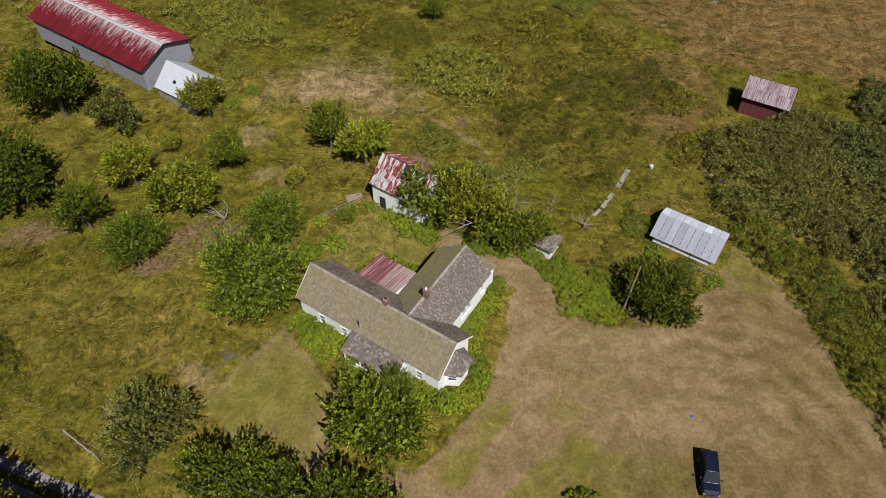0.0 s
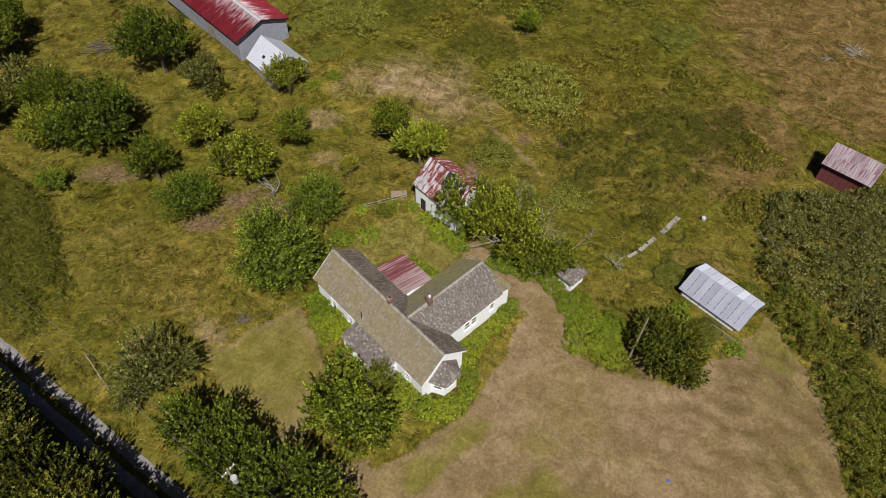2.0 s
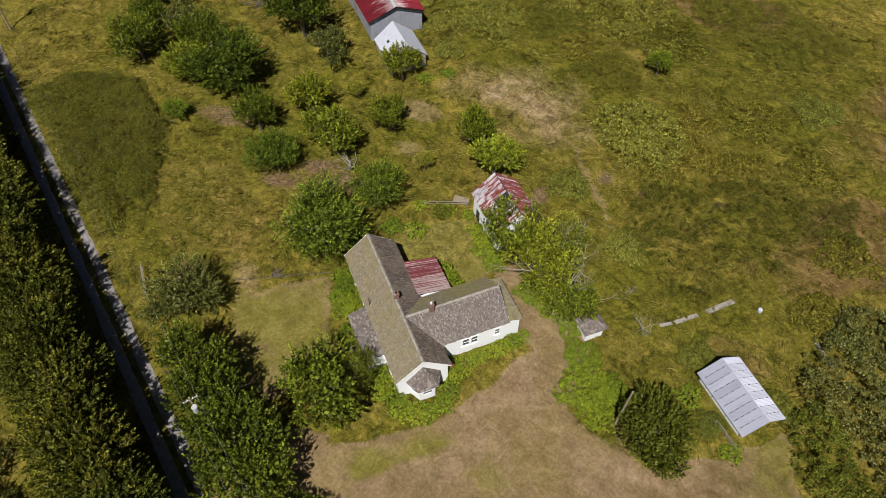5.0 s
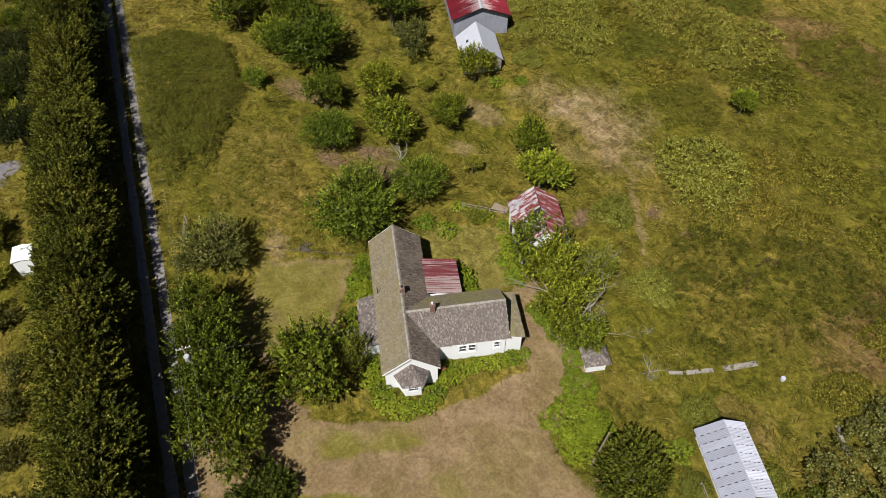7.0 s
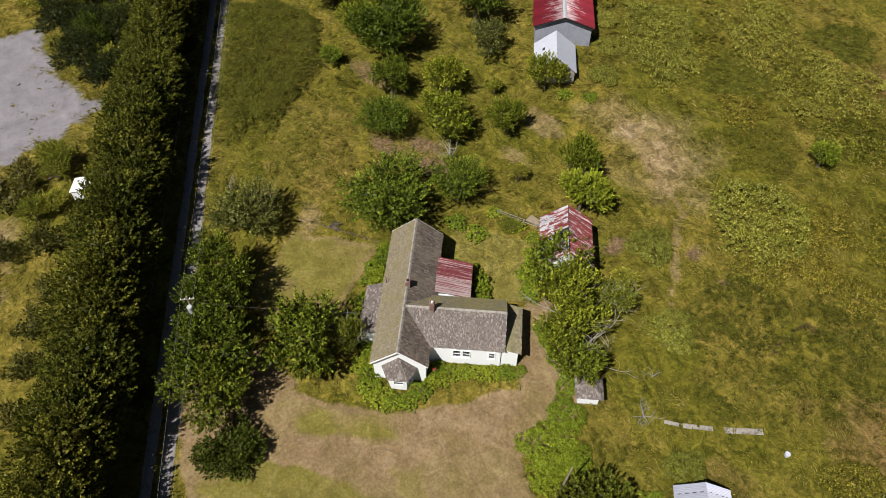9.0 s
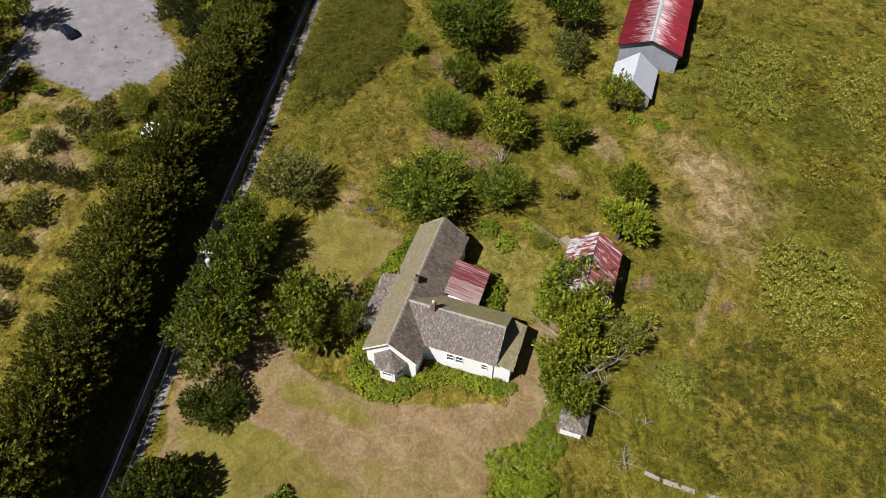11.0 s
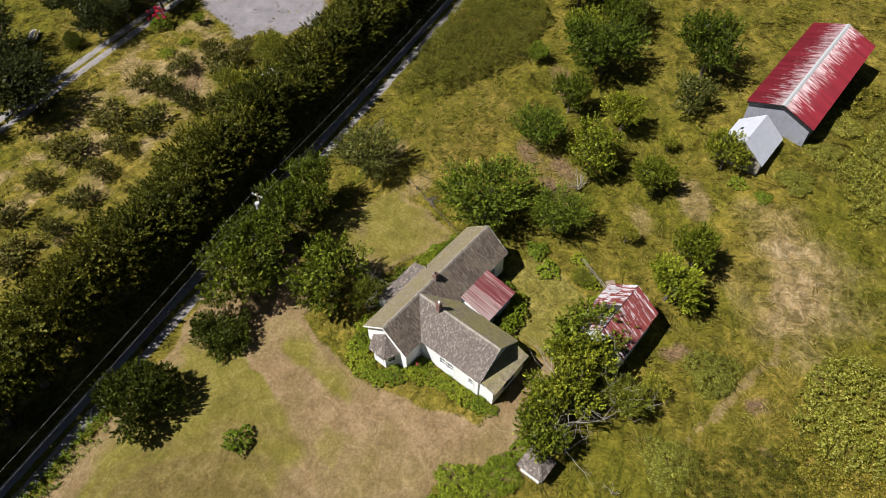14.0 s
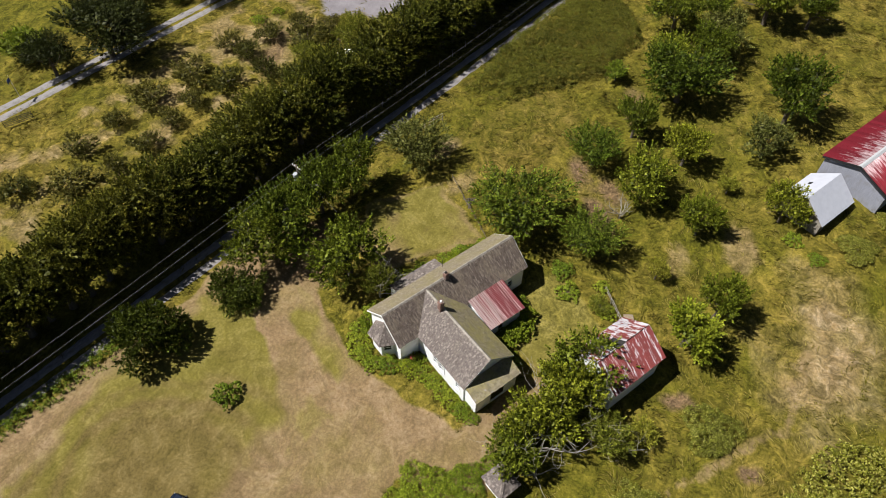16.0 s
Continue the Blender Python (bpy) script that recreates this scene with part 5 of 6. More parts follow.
bare(-32.22, 59.92, 4.0, 0.16, 7, 1.0, 3, "grey leafless fruit tree among green trees")
bare(-5.74, 32.85, 6.5, 0.16, 6, 1.0, 5, "leafless lichen-grown branches reaching over the porch roof")
bare(4.40, 59.56, 9.6, 0.16, 6, 0.9, 8, "bare grey branches standing out of a leafy tree")
bare(10.44, 59.84, 5.2, 0.14, 5, 1.1, 9, "bleached dead tree with forked branches")
bare(7.72, 59.34, 8.6, 0.15, 6, 1.0, 31, "bleached lichen-grown branches jutting from a leafy tree")
bare(3.70, 67.83, 6.0, 0.12, 6, 1.1, 33, "pale half-dead branches of a thin old tree")
bare(18.50, 61.06, 2.6, 0.11, 8, 1.3, 12, "grey fallen brush of dead twigs in the grass")
bare(-1.13, 62.91, 9.8, 0.14, 5, 0.9, 14, "pale dead branches above a leafy crown")
bare(14.47, 65.34, 2.2, 0.08, 4, 1.2, 21, "small bleached dead sapling in the grass", depth=1)

# ---- the farmhouse ----
TURN = 59.0                                   # all the farm's buildings stand square to one another


def build_house():
    h = thing("farmhouse", pose(0.65, 36.73, 0, 0, 0, TURN), "white weatherboard farmhouse with mossy shingle roofs, overgrown and empty", "house")
    EZ, RZ, HW = 4.12, 7.2, 3.25            # eaves, ridge, half the long wing's width
    rise = (RZ - EZ) / 3.55
    # long wing along y, east wing along x
    w = bmesh.new()
    wall_run(w, "y", -HW, 0.0, 20.4, -0.2, EZ + 0.25, 0.18, [(13.2, 14.1, 1.3, 2.75), (16.6, 17.5, 1.3, 2.75), (2.2, 3.1, 1.3, 2.75)])
    wall_run(w, "y", HW - 0.18, 0.0, 20.4, -0.2, EZ + 0.25, 0.18, [(17.6, 18.4, 1.3, 2.75)])
    wall_run(w, "x", 0.0, -HW + 0.18, HW - 0.18, -0.2, EZ + 0.25, 0.18)
    wall_run(w, "x", 20.22, -HW + 0.18, HW - 0.18, -0.2, EZ + 0.25, 0.18)
    gable(w, "x", 0.0, -HW, HW, 0.0, EZ + 0.25, RZ - 0.08, 0.18)
    gable(w, "x", 20.22, -HW, HW, 0.0, EZ + 0.25, RZ - 0.08, 0.18)
    part("wall", w, M_WHITE, h, "white-painted weatherboard walls")
    w = bmesh.new()
    wall_run(w, "x", 2.85, HW, 12.35, -0.2, 4.35, 0.18, [(6.4, 7.3, 1.7, 3.15), (7.6, 8.5, 1.7, 3.15), (10.9, 11.6, 1.8, 3.1)])
    wall_run(w, "x", 9.77, HW, 12.35, -0.2, 4.35, 0.18)
    wall_run(w, "y", 12.17, 3.03, 9.77, -0.2, 4.35, 0.18)
    gable(w, "y", 12.17, 2.85, 9.95, 6.4, 4.35, RZ - 0.08, 0.18)
    part("wall", w, M_WHITE, h, "white-painted weatherboard walls")
    for a, b, c, d in ((6.4, 7.3, 1.7, 3.15), (7.6, 8.5, 1.7, 3.15), (10.9, 11.6, 1.8, 3.1)):
        window(h, "x", 2.85, a, b, c, d, -1)
    for a, b in ((13.2, 14.1), (16.6, 17.5), (2.2, 3.1)):
        window(h, "y", -HW, a, b, 1.3, 2.75, -1)
    window(h, "y", HW, 17.6, 18.4, 1.3, 2.75, 1)
    # solid near-black blocks fill the rooms, standing in for unlit space inside
    inner = bmesh.new()
    box(inner, -HW + 0.5, HW - 0.5, 0.5, 19.7, 0.0, 3.8)
    box(inner, HW - 0.4, 11.8, 3.4, 9.4, 0.0, 3.8)
    part("dark_room_block", inner, M_DARK, h)
    # roof decks
    deck = bmesh.new()
    slab(deck, [(-3.55, -0.35, EZ), (-3.55, 20.73, EZ), (0, 20.73, RZ), (0, -0.35, RZ)], 0.12)
    slab(deck, [(3.55, -0.35, EZ), (0, -0.35, RZ), (0, 20.73, RZ), (3.55, 20.73, EZ)], 0.12)
    part("roof_deck", deck, M_OLDWOOD, h)
    e_rise = (RZ - 4.12) / 3.9
    deck = bmesh.new()
    slab(deck, [(0.1, 2.5, 4.12), (12.75, 2.5, 4.12), (12.75, 6.4, RZ - 0.004), (0.1, 6.4, RZ - 0.004)], 0.12)
    slab(deck, [(0.1, 10.3, 4.12), (0.1, 6.4, RZ - 0.004), (12.75, 6.4, RZ - 0.004), (12.75, 10.3, 4.12)], 0.12)
    part("roof_deck", deck, M_OLDWOOD, h)
    s = math.hypot(3.55, RZ - EZ)
    up_e, up_w = np.array([-3.55, 0, RZ - EZ]) / s, np.array([3.55, 0, RZ - EZ]) / s
    shingles("shingles", h, M_SHAKE_MOSS, (-3.6, -0.38, EZ - 0.03), (0, 1, 0), up_w, 21.1, s, 0.23, None, 1, width=0.16, ragged=0.03)
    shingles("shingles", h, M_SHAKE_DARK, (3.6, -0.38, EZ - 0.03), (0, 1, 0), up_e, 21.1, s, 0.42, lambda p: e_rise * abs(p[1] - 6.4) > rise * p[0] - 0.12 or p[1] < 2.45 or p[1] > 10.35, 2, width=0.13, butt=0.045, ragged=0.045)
    s2 = math.hypot(3.9, RZ - 4.12)
    keep = lambda p: e_rise * abs(p[1] - 6.4) < rise * p[0] + 0.1
    shingles("shingles", h, M_SHAKE_GREY, (0.0, 2.46, 4.106), (1, 0, 0), np.array([0, 3.9, RZ - 4.12]) / s2, 12.8, s2, 0.22, keep, 3, width=0.15, ragged=0.03)
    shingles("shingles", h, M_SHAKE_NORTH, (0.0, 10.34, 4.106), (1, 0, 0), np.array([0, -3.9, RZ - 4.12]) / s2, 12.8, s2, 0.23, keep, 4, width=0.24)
    for a, b in (((0, -0.38), (0, 20.73)), ((0.2, 6.4), (12.8, 6.4))):     # ridge boards
        rb = bmesh.new()
        if a[0] == b[0]:
            slab(rb, [(-0.2, a[1], RZ - 0.11), (-0.2, b[1], RZ - 0.11), (0.0, b[1], RZ + 0.075), (0.0, a[1], RZ + 0.075)], 0.03)
            slab(rb, [(0.2, a[1], RZ - 0.11), (0.0, a[1], RZ + 0.075), (0.0, b[1], RZ + 0.075), (0.2, b[1], RZ - 0.11)], 0.03)
        else:
            slab(rb, [(a[0], 6.2, RZ - 0.11), (b[0], 6.2, RZ - 0.11), (b[0], 6.4, RZ + 0.07), (a[0], 6.4, RZ + 0.07)], 0.03)
            slab(rb, [(a[0], 6.6, RZ - 0.11), (a[0], 6.4, RZ + 0.07), (b[0], 6.4, RZ + 0.07), (b[0], 6.6, RZ - 0.11)], 0.03)
        part("ridge_board", rb, M_OLDWOOD, h, "weathered ridge board")
    # barge boards on the gables
    for y in (-0.42, 20.73):
        for sx in (-1, 1):
            bb = bmesh.new()
            slab(bb, [(sx * 3.6, y, EZ - 0.03), (sx * 3.6, y + 0.05, EZ - 0.03), (0, y + 0.05, RZ - 0.01), (0, y, RZ - 0.01)], 0.2)
            part("barge_board", bb, M_TRIM, h)
    for sy in (-1, 1):
        bb = bmesh.new()
        slab(bb, [(12.76, 6.4 + sy * 3.95, 4.09), (12.81, 6.4 + sy * 3.95, 4.09), (12.81, 6.4, RZ - 0.02), (12.76, 6.4, RZ - 0.02)], 0.2)
        part("barge_board", bb, M_TRIM, h)
    # chimneys
    for cx, cy, z0, z1, cap in ((0.1, 9.5, 6.5, 8.1, False), (3.5, 6.1, 6.3, 8.55, True)):
        ch = bmesh.new()
        box(ch, cx - 0.29, cx + 0.29, cy - 0.29, cy + 0.29, z0, z1 - 0.22)
        box(ch, cx - 0.35, cx + 0.35, cy - 0.35, cy + 0.35, z1 - 0.22, z1 - 0.08)
        for a, b, c, d in ((-0.29, 0.29, -0.29, -0.17), (-0.29, 0.29, 0.17, 0.29), (-0.29, -0.17, -0.17, 0.17), (0.17, 0.29, -0.17, 0.17)):
            box(ch, cx + a, cx + b, cy + c, cy + d, z1 - 0.08, z1 + 0.05)
        stack = part("chimney", ch, M_BRICK, h, "weathered red brick chimney")
        fl = bmesh.new()
        bmesh.ops.create_cone(fl, cap_ends=True, segments=10, radius1=0.13, radius2=0.12, depth=0.3, matrix=Matrix.Translation((cx, cy, z1 + 0.08)))
        part("flue", fl, M_TRIM if cap else M_DARK, stack)
    # lean-to at the east end
    lt = bmesh.new()
    wall_run(lt, "x", 3.05, 12.36, 14.5, -0.2, 3.45, 0.15)
    wall_run(lt, "x", 9.3, 12.36, 14.5, -0.2, 3.45, 0.15, [(13.0, 13.8, 0.0, 2.1)])
    wall_run(lt, "y", 14.35, 3.2, 9.3, -0.2, 3.3, 0.15, [(5.4, 7.6, 0.3, 2.7)])
    part("wall", lt, M_WHITE, h, "white weatherboard lean-to walls")
    lt = bmesh.new()
    slab(lt, [(12.4, 2.8, 4.3), (14.85, 2.8, 3.42), (14.85, 9.7, 3.42), (12.4, 9.7, 4.3)], 0.1)
    part("roof_deck", lt, M_OLDWOOD, h)
    s3 = math.hypot(2.45, 0.88)
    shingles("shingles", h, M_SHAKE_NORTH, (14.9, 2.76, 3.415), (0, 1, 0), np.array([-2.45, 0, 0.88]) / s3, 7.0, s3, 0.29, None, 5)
    # porch on the west side, with a hipped north end
    pz0, pz1 = 2.7, 3.65
    pc = bmesh.new()
    slab(pc, [(-3.25, 4.6, pz1), (-3.25, 11.2, pz1), (-5.9, 12.2, pz0), (-5.9, 4.6, pz0)], 0.1)
    part("roof_deck", pc, M_OLDWOOD, h)
    s4 = math.hypot(2.65, pz1 - pz0)
    shingles("shingles", h, M_SHAKE_GREY, (-5.95, 4.55, pz0 - 0.005), (0, 1, 0), np.array([2.65, 0, pz1 - pz0]) / s4, 7.6, s4, 0.28, None, 6)
    pc = bmesh.new()
    wall_run(pc, "x", 4.7, -5.7, -3.26, -0.2, 2.65, 0.12)
    wall_run(pc, "y", -5.7, 4.82, 11.9, -0.2, 1.0, 0.12)
    part("wall", pc, M_WHITE, h, "white porch walls")
    for y in (4.9, 7.2, 9.5, 11.8):
        po = bmesh.new()
        box(po, -5.74, -5.6, y - 0.07, y + 0.07, 1.0, 2.65)
        part("post", po, M_TRIM, h)
    # red sheet-metal roof over the back room
    bk = bmesh.new()
    wall_run(bk, "y", 7.45, 10.9, 16.1, -0.2, 3.3, 0.15, [(12.4, 13.2, 1.2, 2.4)])
    wall_run(bk, "x", 16.0, 3.26, 7.45, -0.2, 3.6, 0.15)
    wall_run(bk, "x", 10.85, 3.26, 7.45, -0.2, 3.6, 0.15)
    part("wall", bk, M_WHITE, h, "white weatherboard back room walls")
    s5 = math.hypot(4.6, 1.05)
    sheet_roof(h, M_METAL_BLEACHED, (3.4, 10.65, 4.5), (0, 1, 0), (4.6 / s5, 0, -1.05 / s5), 2.45, s5, 4, 1, 4, 0.02, 5)
    sheet_roof(h, M_METAL_PORCH, (3.4, 13.1, 4.5), (0, 1, 0), (4.6 / s5, 0, -1.05 / s5), 3.3, s5, 5, 1, 4, 0.02, 6)
    rd = bmesh.new()
    slab(rd, [(3.4, 10.7, 4.47), (7.9, 10.7, 3.43), (7.9, 16.3, 3.43), (3.4, 16.3, 4.47)], 0.1)
    part("roof_deck", rd, M_OLDWOOD, h)
    # bay window under the front gable
    outer = [(-1.75, -0.001), (-1.0, -1.45), (1.0, -1.45), (1.75, -0.001)]
    for (x0, y0), (x1, y1) in zip(outer, outer[1:]):
        side = new("bay_side")
        side.parent = h
        ln = math.hypot(x1 - x0, y1 - y0)
        side.matrix_local = pose(x0, y0, 0, 0, 0, math.degrees(math.atan2(y1 - y0, x1 - x0)))
        bw = bmesh.new()
        wall_run(bw, "x", 0.0, 0.0, ln, -0.2, 3.15, 0.12, [(ln * 0.2, ln * 0.8, 1.2, 2.5)])
        part("wall", bw, M_WHITE, side, "white bay wall")
        win = bmesh.new()
        a, b, c, d = ln * 0.2, ln * 0.8, 1.2, 2.5
        for p, q, r0, r1 in ((a - 0.08, a + 0.03, c - 0.08, d + 0.08), (b - 0.03, b + 0.08, c - 0.08, d + 0.08), (a + 0.03, b - 0.03, d - 0.03, d + 0.08), (a + 0.03, b - 0.03, c - 0.08, c + 0.03), (a + 0.03, b - 0.03, 1.82, 1.88)):
            box(win, p, q, -0.05, -0.004, r0, r1)
        part("window_frame", win, M_TRIM, side)
        pn = bmesh.new()
        box(pn, a, b, 0.06, 0.08, c, d)
        part("pane", pn, M_GLASS, side)
    ring = [(-2.25, 0.0), (-1.3, -1.95), (1.3, -1.95), (2.25, 0.0)]
    for i, ((x0, y0), (x1, y1)) in enumerate(zip(ring, ring[1:])):
        a, b, top = np.array([x0, y0, 3.05]), np.array([x1, y1, 3.05]), np.array([0, -0.02, 5.25])
        rf = bmesh.new()
        vs = [rf.verts.new(p) for p in (a, b, top)]
        lo = [rf.verts.new(p - np.array([0, 0, 0.1])) for p in (a, b, top)]
        rf.faces.new(vs)
        rf.faces.new(lo[::-1])
        for k in range(3):
            rf.faces.new((vs[k], lo[k], lo[(k + 1) % 3], vs[(k + 1) % 3]))
        part("roof_deck", rf, M_OLDWOOD, h)
        ln = np.linalg.norm(b - a)
        along = (b - a) / ln
        up = top - a - along * np.dot(top - a, along)
        ht = np.linalg.norm(up)
        ctr = np.dot(top - a, along)
        shingles("shingles", h, M_SHAKE_GREY, a + np.array([0, 0, 0.02]), along, up / ht, ln, ht, 0.26, None, 20 + i, taper=lambda f, ln=ln, c=ctr: (c * f, ln - (ln - c) * f), width=0.2)
    # another near-black block, painted shade behind the bay's panes
    bi = bmesh.new()
    prism(bi, [(-1.4, 0.0), (-0.85, -1.15), (0.85, -1.15), (1.4, 0.0)], 0.0, 2.8)
    part("dark_room_block", bi, M_DARK, h)
    # stovepipe and aerial
    pp = bmesh.new()
    tube(pp, [(-3.0, 11.3, 4.2), (-3.05, 11.3, 6.2)], [0.05, 0.05], 6)
    part("stovepipe", pp, M_BLACK, h)
    return h


build_house()


def near_house(u, v):
    p = pose(0.65, 36.73, 0, 0, 0, TURN) @ Vector((u, v, 0))
    return p.x, p.y


for i, (u, v, r, h) in enumerate([(-4.6, 13.4, 1.7, 2.5), (-4.5, 15.0, 1.7, 2.7), (-4.4, 16.6, 1.8, 2.6), (-4.4, 18.4, 1.8, 2.5), (-4.4, 20.0, 1.6, 2.2), (-5.6, 17.2, 1.7, 1.2), (-6.0, 14.8, 1.5, 1.1), (-4.2, 3.4, 1.6, 2.2), (-4.1, 1.6, 1.6, 2.2), (-4.0, -0.1, 1.5, 1.9), (-6.6, 6.2, 1.6, 1.9), (-6.6, 8.4, 1.6, 1.8), (-6.5, 10.8, 1.6, 1.9), (-5.4, 1.6, 1.4, 1.1),
                                  (-3.6, -1.6, 1.6, 1.2), (-2.6, -3.0, 1.5, 1.0), (-0.6, -3.4, 1.5, 1.0), (1.4, -3.0, 1.4, 1.0), (2.8, -1.6, 1.5, 1.2), (4.4, 0.2, 1.5, 1.3), (4.6, 1.7, 1.2, 1.4), (6.2, 1.3, 1.3, 1.1), (8.0, 1.4, 1.3, 1.0),
                                  (9.8, 1.5, 1.3, 1.0), (11.5, 1.6, 1.3, 1.1), (13.2, 1.7, 1.3, 1.0), (14.8, 2.2, 1.0, 0.9), (8.8, 11.6, 1.5, 1.7), (9.0, 13.4, 1.8, 2.3), (8.9, 15.4, 1.8, 2.2), (7.6, 17.2, 1.7, 2.0), (5.6, 17.6, 1.5, 1.7), (10.2, 10.9, 1.2, 1.0), (4.4, 17.4, 1.1, 1.5)]):
    x, y = near_house(u, v)
    plant("shrub", x, y, r * 1.15, h * 1.15, i)
x, y = near_house(4.3, 0.9)
rose = plant("shrub", x, y, 0.9, 1.7, 1, label="flowering rose bush with dull red blooms")
rv, rt = crown_verts(77, 0.8, 0.6, 1.2, 8, 16, 0.09, "round", 0.0)
ro = new("blossom", toned(raw_mesh("blossom", rv, np.arange(len(rv)).reshape(-1, 4), M_FLOWERS), rt))
ro.parent = rose


for i, (u, v, r, h) in enumerate([(4.2, 0.4, 1.3, 1.2), (4.4, 3.6, 1.5, 1.6), (4.3, 5.4, 1.6, 1.9), (4.3, 7.2, 1.7, 2.0), (3.6, 9.0, 1.6, 1.6)]):
    p = pose(-9.85, 67.16, 0, 0, 0, TURN + 180) @ Vector((u, v, 0))
    plant("shrub", p.x, p.y, r, h, i)


def gabled(name, m, width, length, eave, ridge, label, category, wall_mat, over=0.3, wall_label="", boards=0):
    """A plain gabled building: x across, y along, with its front gable at y = 0. Walls only, and the roof's measures back."""
    t = thing(name, m, label, category)
    hw = width / 2 - over
    top = eave + (ridge - eave) * over / (width / 2)
    for k in range(4):
        w = bmesh.new()
        if k < 2:
            y = (0.0, length - 0.15)[k]
            wall_run(w, "x", y, -hw, hw, -0.2, top, 0.15)
            gable(w, "x", y, -hw, hw, 0.0, top, ridge - 0.12, 0.15)
            for i in range(boards):
                bx = -hw + 2 * hw * (i + 0.5) / boards
                box(w, bx - 0.03, bx + 0.03, y - 0.02 if k == 0 else y + 0.15, y if k == 0 else y + 0.17, 0, top + (ridge - top) * (1 - abs(bx) / hw) - 0.15)
        else:
            x = (-hw, hw - 0.15)[k - 2]
            wall_run(w, "y", x, 0.15, length - 0.15, -0.2, top, 0.15)
            nb = int(boards * length / width)
            for i in range(nb):
                by = 0.15 + (length - 0.3) * (i + 0.5) / nb
                box(w, x - 0.02 if k == 2 else x + 0.15, x if k == 2 else x + 0.17, by - 0.03, by + 0.03, 0, top - 0.1)
        part("wall", w, wall_mat, t, wall_label)
    return t


def roof_frame(t, width, y0, y1, eave, ridge, material, thick=0.1):
    bm = bmesh.new()
    slab(bm, [(-width / 2, y0, eave), (-width / 2, y1, eave), (0, y1, ridge), (0, y0, ridge)], thick)
    slab(bm, [(width / 2, y0, eave), (0, y0, ridge), (0, y1, ridge), (width / 2, y1, eave)], thick)
    return part("roof_deck", bm, material, t)


def build_barn():
    W, L, E, R = 10.7, 27.2, 4.1, 6.05
    t = gabled("barn", pose(-47.6, 90.3, 2.2, 0, 0, TURN), W, L, E, R, "long grey-sided barn with a red sheet-metal roof faded along the ridge", "barn", M_BARN_WALL, 0.35, "grey vertical siding", 0)
    roof_frame(t, W - 0.1, -0.3, L + 0.3, E - 0.04, R - 0.04, M_BLACK)
    s = math.hypot(W / 2, R - E)
    for sx in (-1, 1):
        sheet_roof(t, M_METAL_RED, (0, -0.35, R), (0, 1, 0), (sx * W / 2 / s, 0, (E - R) / s), L + 0.7, s + 0.1, 34, 1, 3, 0.016, 3 + sx)
        bb = bmesh.new()
        slab(bb, [(sx * W / 2, -0.42, E - 0.03), (sx * W / 2, -0.36, E - 0.03), (0, -0.36, R - 0.02), (0, -0.42, R - 0.02)], 0.28)
        part("barge_board", bb, M_BLACK, t)
    cap = bmesh.new()
    slab(cap, [(-0.34, -0.4, R - 0.03), (-0.34, L + 0.4, R - 0.03), (0, L + 0.4, R + 0.13), (0, -0.4, R + 0.13)], 0.02)
    slab(cap, [(0.34, -0.4, R - 0.03), (0, -0.4, R + 0.13), (0, L + 0.4, R + 0.13), (0.34, L + 0.4, R - 0.03)], 0.02)
    part("ridge_cap", cap, M_STEEL, t, "pale galvanised ridge capping")
    dr = bmesh.new()
    box(dr, -W / 2 + 0.30, -W / 2 + 0.345, 8, 11, 0, 3.2)
    part("door", dr, M_OLDWOOD, t, "weathered wooden sliding door")


build_barn()


def build_white_shed():
    W, L, E, R = 7.4, 7.6, 2.35, 5.3
    t = gabled("garden_shed", pose(-40.0, 84.1, 1.5, 0, 0, TURN), W, L, E, R, "small gabled shed with a clean white roof against the barn", "shed", M_OLDWOOD, 0.3, "weathered grey boards", 0)
    roof_frame(t, W - 0.1, -0.2, L, E - 0.05, R - 0.05, M_OLDWOOD)
    for sx in (-1, 1):
        rp = bmesh.new()
        slab(rp, [(sx * W / 2, -0.3, E), (sx * W / 2, L + 0.1, E), (0, L + 0.1, R), (0, -0.3, R)], 0.05)
        part("roof_panel", rp, M_ROOF_WHITE, t, "smooth white roofing")
    vt = bmesh.new()
    slab(vt, [(-2.3, 4.0, E + (1.45) * (R - E) / 3.75 + 0.04), (-2.3, 4.6, E + 1.45 * (R - E) / 3.75 + 0.04), (-1.9, 4.6, E + 1.85 * (R - E) / 3.75 + 0.04), (-1.9, 4.0, E + 1.85 * (R - E) / 3.75 + 0.04)], 0.06)
    part("roof_vent", vt, M_BLACK, t)


build_white_shed()


